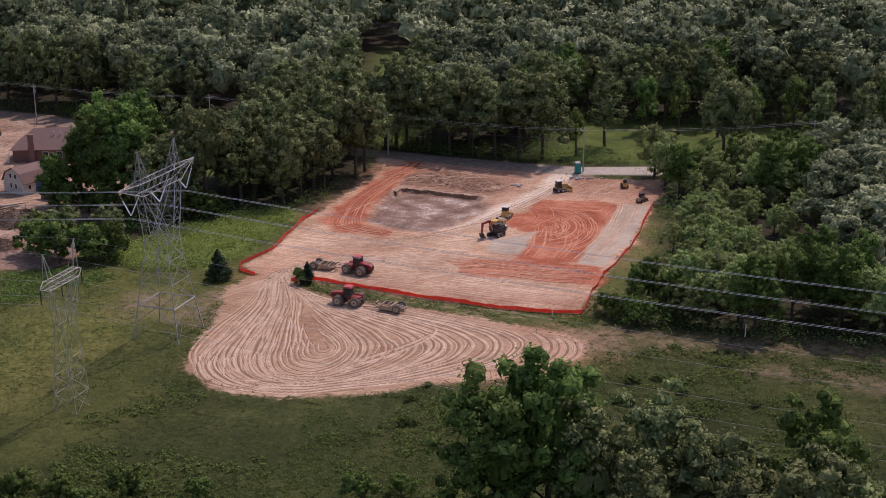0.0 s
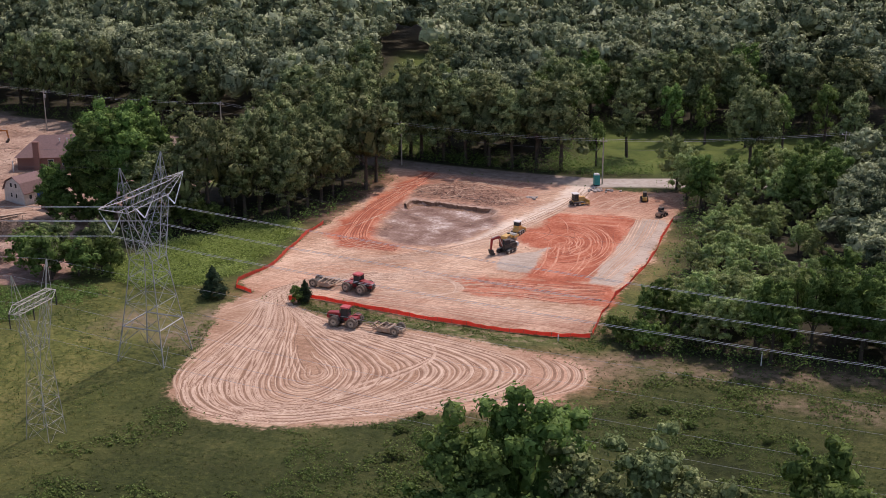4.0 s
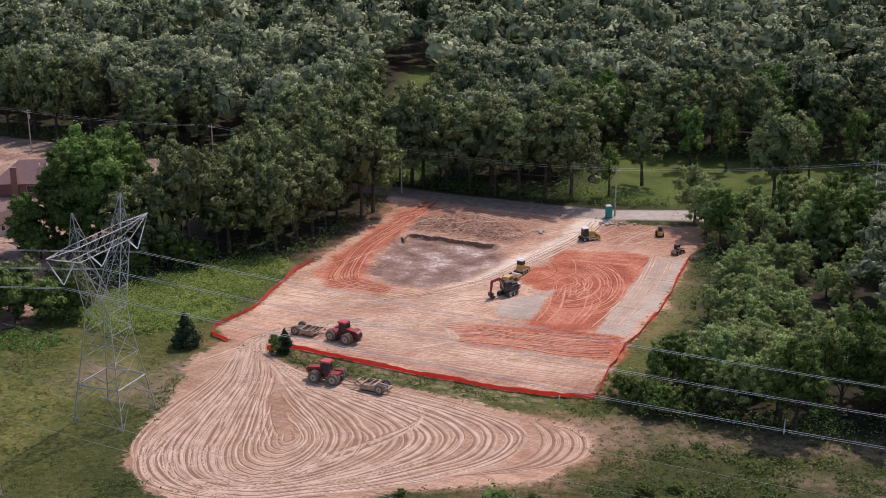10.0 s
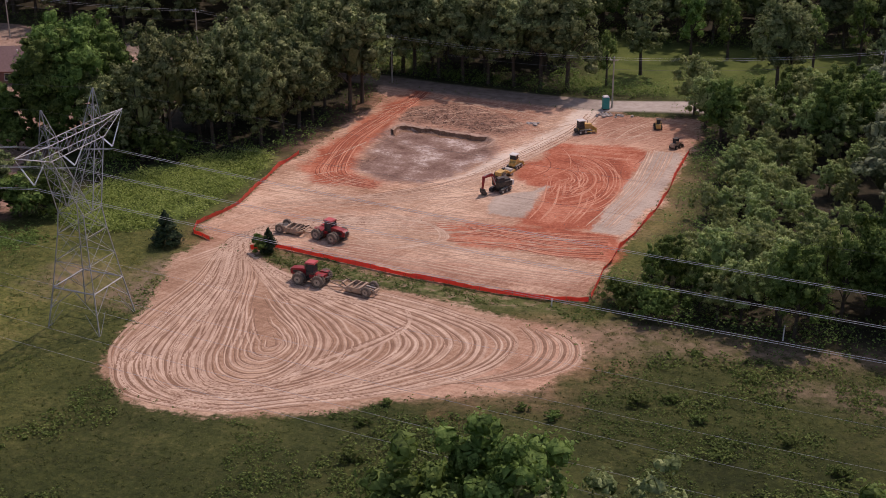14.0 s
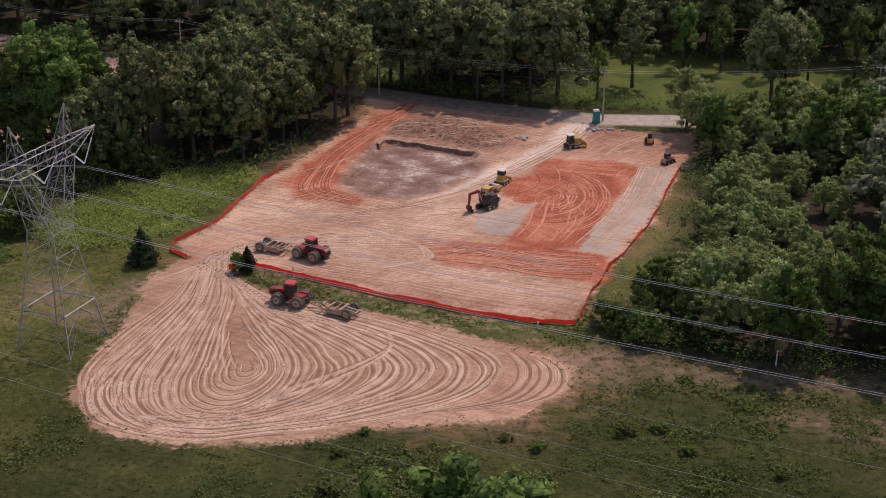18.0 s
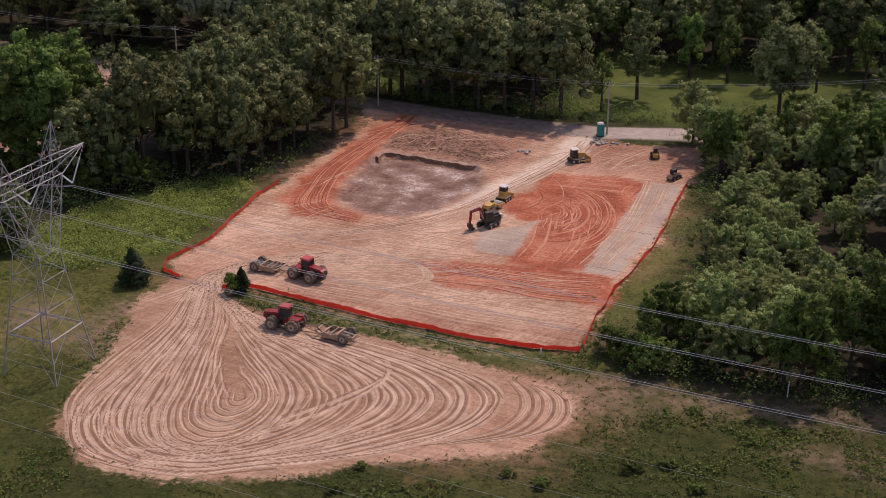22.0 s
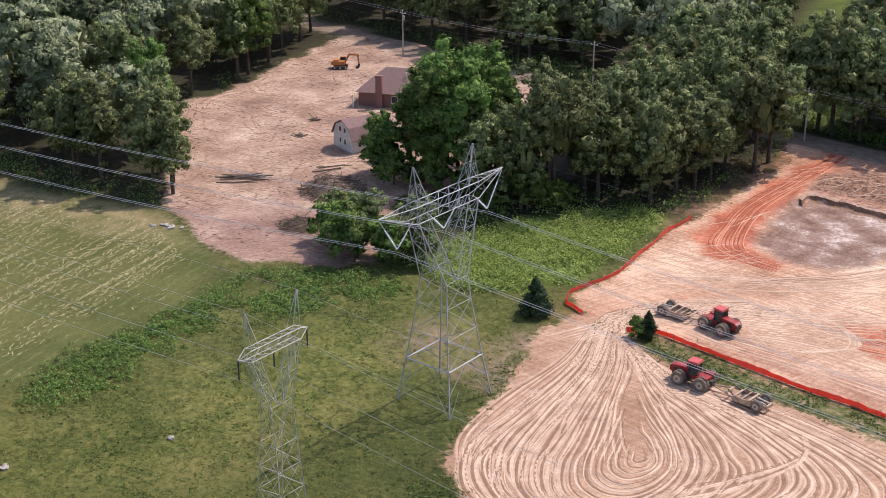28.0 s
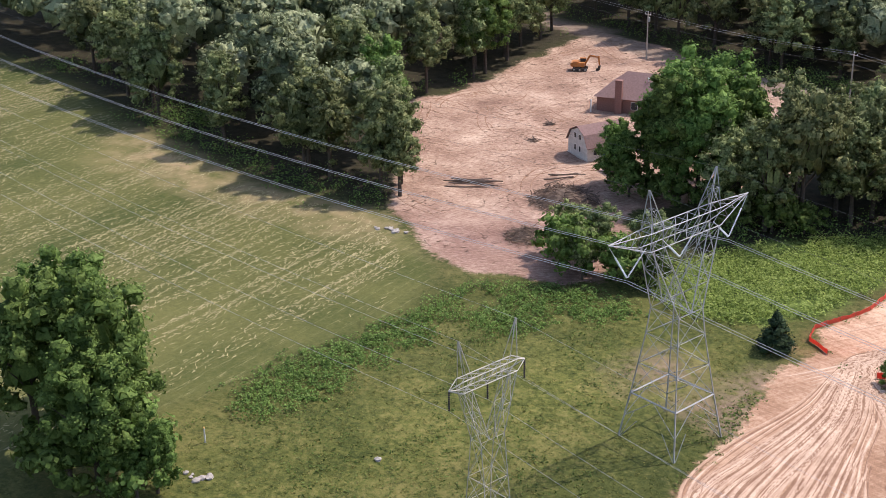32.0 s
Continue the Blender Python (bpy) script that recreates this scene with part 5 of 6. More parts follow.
def excavator(name, label, x, y, heading, swing, body, boom_mat, counter, reach=1.0):
    root = tagged(new(name), label, "excavator")
    track_parts(root, 2.9, 0.42, 0.6, 2.3)
    part("undercarriage", Shape().box((0, 0, 0.6), (1.6, 1.8, 0.4)).rod((0, 0, 0.8), (0, 0, 1.05), 0.6, seg=14), BLACK, root)
    m = pose(0, 0, 0, 0, 0, swing)

    def put(nm, s, mat, lab="", par=None):
        for v in s.bm.verts:
            v.co = m @ v.co
        return part(nm, s, mat, par or root, lab)

    put("house", Shape().box((-0.4, 0, 1.6), (3.0, 2.5, 1.0)).bevel(0.06), body)
    put("counterweight", Shape().prism([(-1.7, 1.15), (-1.7, 2.15), (-2.2, 2.1), (-2.35, 1.7), (-2.25, 1.2)], -1.25, 1.25).bevel(0.05), counter)
    put("engine_cover", Shape().box((-1.0, -0.1, 2.25), (1.5, 2.1, 0.35), taper=0.92), body)
    cab = put("cab", Shape().box((0.65, 0.75, 1.6), (1.5, 0.95, 1.0)), body)
    put("glass", Shape().box((0.65, 0.75, 2.45), (1.4, 0.9, 0.9), taper=0.95), WINDOW, "", cab)
    put("cab_roof", Shape().box((0.62, 0.75, 2.95), (1.5, 0.97, 0.12)), body, "", cab)
    k = reach
    put("boom", Shape().prism([(0.9, 1.5), (1.3, 1.4), (2.5 * k, 3.5), (4.6 * k, 3.35), (4.65 * k, 3.6), (2.4 * k, 4.0), (2.1 * k, 3.8)], -0.22, 0.22), boom_mat)
    put("stick", Shape().prism([(4.3 * k, 3.75), (4.75 * k, 3.75), (4.95 * k, 1.2), (4.7 * k, 1.2), (4.35 * k, 3.0)], -0.17, 0.17), boom_mat)
    put("cylinder", Shape().rod((2.6 * k, 0.0, 4.1), (4.4 * k, 0, 3.85), 0.09, seg=8), STEEL_DULL)
    put("cylinder", Shape().rod((1.3, 0.3, 1.5), (2.4 * k, 0.3, 3.4), 0.09, seg=8), STEEL_DULL)
    put("bucket", Shape().prism([(4.55 * k, 1.35), (5.1 * k, 1.3), (5.0 * k, 0.5), (4.6 * k, 0.1), (4.0 * k, 0.15), (3.95 * k, 0.5), (4.35 * k, 0.6)], -0.55, 0.55), BLACK)
    root.matrix_world = pose(x, y, zat(x, y), 0, 0, heading)
    root.scale = (FIT, FIT, FIT)
    return root


def dozer(label, x, y, heading, s=1.0):
    root = tagged(new("bulldozer"), label, "bulldozer")
    track_parts(root, 2.5, 0.42, 0.55, 1.9)
    part("body", Shape().box((-0.1, 0, 0.85), (2.6, 1.2, 0.6)).bevel(0.04), YELLOW, root)
    part("hood", Shape().prism([(0.1, 1.1), (1.7, 1.1), (1.75, 1.9), (0.1, 2.05)], -0.5, 0.5).bevel(0.04), YELLOW, root)
    part("grille", Shape().box((1.76, 0, 1.5), (0.05, 0.8, 0.6)), BLACK, root)
    part("exhaust_stack", Shape().rod((1.0, 0.2, 1.9), (1.0, 0.2, 2.6), 0.06), BLACK, root)
    cab = part("cab", Shape().box((-0.65, 0, 1.35), (1.2, 1.5, 0.6)), BLACK, root)
    for px in (-1.15, -0.1):
        for sy in (-1, 1):
            part("pillar", Shape().rod((px, sy * 0.68, 1.5), (px, sy * 0.66, 2.75), 0.05, seg=5), BLACK, cab)
    part("glass", Shape().box((-0.65, 0, 2.15), (0.95, 1.25, 1.1)), WINDOW, cab)
    part("canopy", Shape().box((-0.6, 0, 2.83), (1.6, 1.65, 0.16)).bevel(0.04), WHITE, cab, "pale sun-bleached canopy roof")
    part("blade", Shape().prism([(2.45, 0.1), (2.3, 0.55), (2.4, 1.15), (2.5, 1.15), (2.42, 0.55), (2.58, 0.1)], -1.6, 1.6), YELLOW, root, "wide curved blade")
    for sy in (-1, 1):
        part("push_arm", Shape().box((1.4, sy * 1.32, 0.5), (2.1, 0.14, 0.22)), YELLOW, root)
    part("ripper", Shape().box((-1.65, 0, 0.75), (0.3, 1.2, 0.4)).rod((-1.75, 0, 0.8), (-1.85, 0, 0.2), 0.08), BLACK, root)
    root.matrix_world = pose(x, y, zat(x, y), 0, 0, heading)
    root.scale = (FIT * s, FIT * s, FIT * s)
    return root


def roller(label, x, y, heading):
    root = tagged(new("soil_roller"), label, "roller")
    part("drum", Shape().lathe((1.5, -1.0, 0.7), (0, 1, 0), [(0, 0.6), (0.03, 0.7), (1.97, 0.7), (2.0, 0.6)], 22), STEEL_DULL, root, "smooth steel drum")
    part("drum_frame", Shape().box((1.5, 1.1, 0.8), (1.9, 0.15, 0.35)).box((1.5, -1.1, 0.8), (1.9, 0.15, 0.35)).box((0.6, 0, 0.85), (0.2, 2.2, 0.4)).box((2.4, 0, 0.85), (0.15, 2.2, 0.3)), YELLOW, root)
    part("body", Shape().prism([(-2.2, 0.8), (0.4, 0.7), (0.4, 1.3), (-0.3, 1.35), (-0.3, 1.6), (-2.2, 1.5)], -0.7, 0.7).bevel(0.04), YELLOW, root)
    part("seat", Shape().box((-0.2, 0, 1.65), (0.5, 0.5, 0.35)), BLACK, root)
    part("steering_column", Shape().rod((0.3, 0, 1.3), (0.15, 0, 1.95), 0.05), BLACK, root)
    for sy in (-1, 1):
        wheel_mesh(root, (-1.4, sy * 0.85, 0.68), 0.68, 0.5)
    root.matrix_world = pose(x, y, zat(x, y), 0, 0, heading)
    root.scale = (FIT, FIT, FIT)
    return root


def cab_tractor(label, x, y, heading):
    root = tagged(new("crawler_loader"), label, "loader")
    track_parts(root, 2.2, 0.4, 0.5, 1.7)
    part("body", Shape().box((0, 0, 1.05), (2.6, 1.3, 0.7)).bevel(0.05), YELLOW, root)
    cab = part("cab", Shape().box((-0.2, 0, 1.7), (1.3, 1.4, 0.6)), YELLOW, root)
    part("glass", Shape().box((-0.2, 0, 2.4), (1.2, 1.3, 0.95)), WINDOW, cab)
    part("roof", Shape().box((-0.2, 0, 2.95), (1.5, 1.55, 0.18)).bevel(0.04), WHITE, cab, "cream cab roof")
    for sy in (-1, 1):
        part("lift_arm", Shape().box((1.4, sy * 0.75, 1.15), (1.9, 0.14, 0.22), (0, 18, 0)), YELLOW, root)
    part("bucket", Shape().prism([(2.0, 0.2), (2.0, 0.95), (2.1, 0.95), (2.2, 0.35), (2.9, 0.2)], -1.05, 1.05), YELLOW, root)
    root.matrix_world = pose(x, y, zat(x, y), 0, 0, heading)
    root.scale = (FIT, FIT, FIT)
    return root


def skid_loader(label, x, y, heading, paint):
    root = tagged(new("skid_loader"), label, "loader")
    part("body", Shape().box((-0.3, 0, 0.8), (2.2, 1.1, 0.8)).bevel(0.05), paint, root)
    for ax in (0.45, -0.75):
        for sy in (-1, 1):
            wheel_mesh(root, (ax, sy * 0.72, 0.4), 0.4, 0.3, DARKRUB)
    cab = part("cab", Shape().box((-0.1, 0, 1.65), (1.1, 0.85, 0.95)), WINDOW, root)
    part("roof", Shape().box((-0.1, 0, 2.15), (1.2, 0.95, 0.1)), BLACK, cab)
    for sy in (-1, 1):
        part("lift_arm", Shape().box((0.3, sy * 0.6, 1.35), (2.5, 0.13, 0.2), (0, 16, 0)), paint, root)
    part("bucket", Shape().prism([(1.4, 0.12), (1.4, 0.75), (1.5, 0.75), (1.55, 0.25), (2.1, 0.12)], -0.9, 0.9), BLACK, root)
    root.matrix_world = pose(x, y, zat(x, y), 0, 0, heading)
    root.scale = (FIT, FIT, FIT)
    return root


tractor("red articulated tractor with dual wheels, parked on the loop", -58.9, 140.3, 173)
scraper("dusty tan pull scraper hitched behind the red tractor", -52.3, 138.9, 167)
tractor("red articulated tractor with dual wheels, parked on the pad", -61.4, 155.0, -20)
scraper("dusty tan pull scraper with empty bowl on the pad", -67.0, 156.0, -10)
excavator("excavator", "dark excavator with a red boom and white counterweight", -42.2, 179.6, 70, 160, BLACK, RED, WHITE, 0.9)
roller("small dusty yellow soil roller behind the excavator", -43.0, 186.0, 70)
cab_tractor("yellow crawler loader with a cream cab roof", -42.2, 190.4, 75)
dozer("yellow bulldozer with blade, beside the access road", -34.3, 211.2, 35)
skid_loader("small yellow skid loader at the back of the pad", -22.0, 216.6, 100, YELLOW)
skid_loader("dusty skid loader beside the east fence", -18.0, 206.6, 60, TANPAINT)
excavator("excavator", "orange excavator with lowered boom at the wood's edge", -172.5, 233.5, 30, 0, ORANGE, ORANGE, ORANGE, 1.0)


# ---- portable toilet, posts and poles ----
toilet = tagged(new("portable_toilet"), "teal portable toilet with a white roof beside the road", "toilet")
part("cabin", Shape().box((0, 0, 1.15), (1.15, 1.15, 2.1), taper=0.95).bevel(0.04), TEAL, toilet)
part("door", Shape().box((0, -0.58, 1.15), (0.75, 0.05, 1.8), (-1.5, 0, 0)), TEAL, toilet)
part("roof", Shape().box((0, 0, 2.3), (1.15, 1.15, 0.22), taper=0.75).bevel(0.04), WHITE, toilet)
part("base", Shape().box((0, 0, 0.06), (1.2, 1.25, 0.14)), BLACK, toilet)
toilet.matrix_world = pose(-32.4, 225.4, zat(-32.4, 225.4), 0, 0, 20)


def utility_pole(x, y, h, lamp=False):
    root = tagged(new("utility_pole"), "weathered wooden utility pole beside the road", "utility pole", "poles along the road")
    part("pole", Shape().rod((0, 0, -0.5), (0, 0, h), 0.16, 0.11, seg=9), POLEWOOD, root)
    part("crossarm", Shape().box((0, 0, h - 0.5), (0.12, 1.6, 0.14)), POLEWOOD, root)
    for yy in (-0.7, 0.0, 0.7):
        part("insulator", Shape().lathe((0, yy, h - 0.42 if yy else h), (0, 0, 1), [(0, 0.05), (0.06, 0.07), (0.12, 0.05), (0.2, 0.06), (0.24, 0.02)], 8), GLASSY, root)
    if lamp:
        part("transformer", Shape().lathe((0.32, 0, h - 2.0), (0, 0, 1), [(0, 0.2), (0.05, 0.24), (0.85, 0.24), (0.95, 0.1)], 12), STEEL, root)
    z = zat(x, y)
    root.matrix_world = pose(x, y, z, 0, 0, 80)
    return Vector((x, y, z + h))


tops = [utility_pole(*p) for p in ((-262, 279, 9.5), (-166.4, 248.0, 9.8, True), (-120, 243.5, 9.5), (-75.0, 233.0, 9.3), (-31.4, 226.6, 9.3), (16, 242, 9.5), (66, 254, 9.5))]
for a, b in zip(tops, tops[1:]):
    d = (b - a).normalized()
    sd = Vector((-d.y, d.x, 0))
    for k, dz in ((-0.7, -0.2), (0.7, -0.2), (0, -2.2)):
        tagged(wire("road_wire", a + sd * k + Vector((0, 0, dz)), b + sd * k + Vector((0, 0, dz)), 0.7, 0.016, CABLE_DARK if dz < -1 else CABLE, "thin wire strung between the roadside poles", 14), "", "", "wires along the road")


def marker_post(name, label, x, y, h, r, mat, cap=None):
    root = tagged(new(name), label, "post")
    part("post", Shape().rod((0, 0, -0.2), (0, 0, h), r, seg=8), mat, root)
    if cap:
        part("cap", Shape().rod((0, 0, h), (0, 0, h + 0.12), r * 1.4, r * 0.8, seg=8), cap, root)
    root.matrix_world = pose(x, y, zat(x, y), 2, 1, 0)


marker_post("marker_post", "short white marker post below the orange fence", -27.4, 140.9, 0.95, 0.09, WHITE, WHITE)
marker_post("marker_post", "tall white marker post at the wood's edge", 1.0, 137.7, 1.9, 0.08, WHITE, WHITE)
marker_post("marker_post", "yellow-capped pipeline marker in the meadow", -117.6, 91.9, 1.7, 0.09, WHITE, YELLOW)


# ---- buildings ----
def gable_window(parent, c, w, h, ry):
    f = part("window", Shape().box(c, (w + 0.16, 0.08, h + 0.16), (0, 0, ry)), WHITE, parent)
    part("pane", Shape().box((c[0], c[1], c[2]), (w, 0.1, h), (0, 0, ry)), WINDOW, f)


barn = tagged(new("barn"), "small white gambrel-roofed barn with a brown roof", "barn")
W, L = 3.1, 7.4
prof = [(-W, 0), (W, 0), (W, 2.5), (W * 0.72, 4.1), (0, 5.1), (-W * 0.72, 4.1), (-W, 2.5)]
part("walls", Shape().prism(prof, 0, L), SIDING, barn, "weathered white board siding")
roofline = [(-W - 0.35, 2.25), (-W * 0.72, 4.2), (0, 5.25), (W * 0.72, 4.2), (W + 0.35, 2.25)]
for (x0, z0), (x1, z1) in zip(roofline, roofline[1:]):
    part("roof_slope", Shape().prism([(x0, z0), (x1, z1), (x1, z1 + 0.12), (x0, z0 + 0.12)], -0.3, L + 0.3), SHINGLE, barn)
for xx in (-0.75, 0.75):
    gable_window(barn, (xx, -0.03, 3.6), 0.6, 0.8, 0)
    gable_window(barn, (xx, -0.03, 1.6), 0.45, 0.9, 0)
part("door", Shape().box((W + 0.03, 4.0, 1.15), (0.1, 2.2, 2.2)), BLUE, barn, "blue double door")
part("foundation", Shape().box((0, L / 2, 0.1), (2 * W + 0.2, L + 0.2, 0.3)), CONCRETE, barn)
gable_window(barn, (W + 0.02, 1.4, 1.5), 0.6, 0.8, 90)
gable_window(barn, (W + 0.02, 6.4, 1.5), 0.6, 0.8, 90)
barn.matrix_world = pose(-141.3, 189.6, zat(-141.3, 189.6), 0, 0, -24)

shed = tagged(new("shed"), "low brown shed with a flat roof beside the barn", "shed")
part("walls", Shape().box((0, 0, 0.8), (3.0, 2.2, 1.6)), BRICK, shed)
part("roof", Shape().box((0, 0, 1.7), (3.3, 2.5, 0.2), (3, 0, 0)), SHINGLE, shed)
part("door", Shape().box((0, -1.12, 0.8), (0.9, 0.06, 1.4)), BLACK, shed)
shed.matrix_world = pose(-132.5, 187.5, zat(-132.5, 187.5), 0, 0, -20)

house = tagged(new("house"), "brown brick house with a hipped shingle roof", "house")
part("wall", Shape().box((9, 5, 1.35), (18, 10, 2.7)), BRICK, house)


def hip(x0, x1, y0, y1, z0, z1, inset):
    s = Shape()
    ym = (y0 + y1) / 2
    b = [s.bm.verts.new(p) for p in ((x0, y0, z0), (x1, y0, z0), (x1, y1, z0), (x0, y1, z0))]
    t = [s.bm.verts.new(p) for p in ((x0 + inset, ym, z1), (x1 - inset, ym, z1))]
    for f in ((b[0], b[1], t[1], t[0]), (b[1], b[2], t[1]), (b[2], b[3], t[0], t[1]), (b[3], b[0], t[0]), (b[3], b[2], b[1], b[0])):
        s.bm.faces.new(f)
    return s


part("roof", hip(-0.6, 18.6, -0.6, 10.6, 2.7, 6.4, 4.6), SHINGLE, house)
chim = part("chimney", Shape().box((4.2, -0.4, 3.0), (1.3, 0.9, 6.0), taper=0.92), BRICK, house)
part("chimney_cap", Shape().box((4.2, -0.4, 6.05), (1.35, 0.95, 0.18)), BRICK, chim)
for xx in (7.0, 10.0, 13.0, 16.0):
    gable_window(house, (xx, -0.02, 1.5), 1.1, 1.3, 0)
part("porch_post", Shape().box((-0.6, -1.6, 1.2), (0.22, 0.22, 2.4)), WHITE, house)
for xx in (8.5, 10.0):
    part("roof_vent", Shape().lathe((xx, 3.2, 5.4), (0, 0, 1), [(0, 0.12), (0.5, 0.12), (0.52, 0.2), (0.62, 0.2)], 8), WHITE, house)
house.matrix_world = pose(-154.0, 213.0, zat(-154.0, 213.0), 0, 0, 16)


# ---- clutter of the clearing ----
def log_pile(label, x, y, n, length, turn):
    root = tagged(new("log_pile"), label, "log pile")
    for i in range(n):
        a = radians(turn + rng.normal(0, 14))
        c = Vector((rng.normal(0, 0.9), rng.normal(0, 0.7), 0.16 + 0.16 * (i % 3)))
        d = Vector((math.cos(a), math.sin(a), rng.normal(0, 0.02))) * length * rng.uniform(0.35, 0.6)
        part("log", Shape().rod(c - d, c + d, rng.uniform(0.07, 0.14), rng.uniform(0.05, 0.1), seg=7), LOG, root)
    root.matrix_world = pose(x, y, zat(x, y))


log_pile("loose stack of dark felled logs on bare ground", -146.6, 168.9, 14, 6.5, 32)
log_pile("few thin poles lying beside the brush heap", -137, 180, 6, 5.0, 60)


def brush_heap(label, x, y, r, h, n, mat=DEBRIS, name="brush_pile"):
    s = Shape()
    for i in range(n):
        a, k = rng.uniform(0, 6.28), r * math.sqrt(rng.uniform(0, 1))
        z = h * (1 - (k / r) ** 2) * rng.uniform(0.2, 1.0)
        c = Vector((math.cos(a) * k, math.sin(a) * k, z + 0.1))
        d = Vector(rng.normal(0, 1, 3))
        d.z *= 0.35
        d = d.normalized() * rng.uniform(0.4, 1.5)
        s.rod(c - d, c + d, rng.uniform(0.03, 0.09), 0.02, seg=4, caps=False)
    s.rod((0, 0, -0.1), (0, 0, h * 0.75), r * 0.85, r * 0.15, seg=12)
    ob = part(name, s, mat, None)
    tagged(ob, label, name.replace("_", " "))
    ob.matrix_world = pose(x, y, zat(x, y))


brush_heap("heap of reddish brown cut branches and roots", -131.0, 172.0, 5.2, 2.4, 520)
brush_heap("low heap of brown branches at the wood's edge", -126.5, 157.0, 3.0, 1.3, 220)
for x, y in ((-152, 191.8), (-155.6, 200.8), (-173.2, 186)):
    brush_heap("dark uprooted stump lying on bare ground", x, y, 0.55, 0.45, 24, LOG, "tree_stump")


def rock_heap(label, x, y, n, r, mat=ROCK):
    root = tagged(new("rubble_heap"), label, "rubble")
    for i in range(n):
        s = Shape()
        bmesh.ops.create_icosphere(s.bm, subdivisions=1, radius=rng.uniform(0.18, 0.5))
        for v in s.bm.verts:
            v.co *= rng.uniform(0.7, 1.2)
            v.co.z *= 0.6
        o = part("stone", s, mat, root)
        o.location = (rng.normal(0, r), rng.normal(0, r * 0.5), 0.1)
    root.matrix_world = pose(x, y, zat(x, y))


rock_heap("pale broken stones beside the access road", -31.5, 222.0, 26, 1.3)
rock_heap("pale broken stones dumped beside the access road", -43.5, 213.5, 12, 0.8)
rock_heap("pale stones in the grass at the field corner", -143.1, 147.2, 16, 1.0)
rock_heap("pale stones heaped under the field trees", -113.0, 87.2, 10, 0.7)
rock_heap("small flat pale slab of stones in the meadow", -101.2, 100.6, 2, 0.25)

# loose sticks and roots over the clearing
s = Shape()
cp = scatter(MULCH, 0.7, 61)
for x, y in cp:
    x, y = x + rng.normal(0, 0.6), y + rng.normal(0, 0.6)
    if rng.random() < 0.5 + 0.45 * math.sin(x * 0.31) * math.sin(y * 0.27):
        a = rng.uniform(0, 6.28)
        l = rng.uniform(0.2, 0.8)
        z = zat(x, y) + 0.05
        s.rod((x, y, z), (x + math.cos(a) * l, y + math.sin(a) * l, z + rng.uniform(-0.02, 0.15)), rng.uniform(0.02, 0.06), 0.012, seg=3, caps=False)
tagged(part("wood_litter", s, STICKS, None), "scattered sticks and roots over the clearing", "litter", kind="stuff")


s = Shape()
for poly, gap, big in ((RUBBLE, 1.0, 0.17), (PIT, 1.6, 0.12), (PAD, 2.6, 0.10), (LOBE, 2.6, 0.09)):
    for x, y in scatter(poly, gap, 63):
        k = big * rng.uniform(0.5, 1.6)
        x, y = x + rng.normal(0, 1.2), y + rng.normal(0, 1.2)
        if rng.random() < 0.4:
            continue
        s.box((x, y, zat(x, y) + k * 0.15), (k, k * rng.uniform(0.6, 1.2), k * 0.8), tuple(rng.uniform(0, 90, 3)), rng.uniform(0.4, 0.9))
tagged(part("soil_clods", s, CLOD, None), "loose brown clods of soil and rubble", "soil", kind="stuff")


# ---- tyre tracks ----
def smooth(points, step=0.7, closed=False):
    p = [Vector((x, y, 0)) for x, y in points]
    out = []
    n = len(p)
    for i in range(n if closed else n - 1):
        g = (lambda j: p[j % n]) if closed else (lambda j: p[min(max(j, 0), n - 1)])
        a, b, c, d = g(i - 1), g(i), g(i + 1), g(i + 2)
        k = max(2, int((c - b).length / step))
        for j in range(k):
            t = j / k
            out.append(0.5 * ((2 * b) + (c - a) * t + (2 * a - 5 * b + 4 * c - d) * t * t + (3 * b - a - 3 * c + d) * t ** 3))
    if not closed:
        out.append(p[-1])
    return np.array([(v.x, v.y) for v in out])


def ribbon(path, width, shift=0.0, gaps=0.12):
    """Corner quads of one low ridge of squeezed-up soil along a path."""
    d = np.gradient(path, axis=0)
    d /= np.linalg.norm(d, axis=1, keepdims=True) + 1e-9
    nrm = np.stack([-d[:, 1], d[:, 0]], 1)
    ph = rng.uniform(0, 99)
    s = np.arange(len(path))
    c = path + nrm * (shift + 0.12 * wobble(s * 0.5 + ph, s * 0, 2.0, 5)[:, None])
    w = width * np.clip(0.72 + 0.62 * wobble(s * 0.35 + ph, s * 0 + ph, 2.0, 6), 0.02, 1.15)
    w = w * np.clip(np.minimum(s, len(path) - 1 - s) / 5.0, 0.05, 1)
    rows = []
    for k, up in ((-0.72, -0.012), (-0.26, 0.024), (0.26, 0.024), (0.72, -0.012)):
        q = c + nrm * (w * k)[:, None]
        rows.append(np.concatenate([q, (ground_height(q[:, 0], q[:, 1]) + up)[:, None]], 1))
    keep = (wobble(s[:-1] * 0.12 + ph, s[:-1] * 0, 2.0, 9) > gaps * 2.4 - 1.15) & (w[:-1] > 0.05)
    return [np.stack([rows[k][:-1], rows[k][1:], rows[k + 1][1:], rows[k + 1][:-1]], 1)[keep] for k in range(3)]


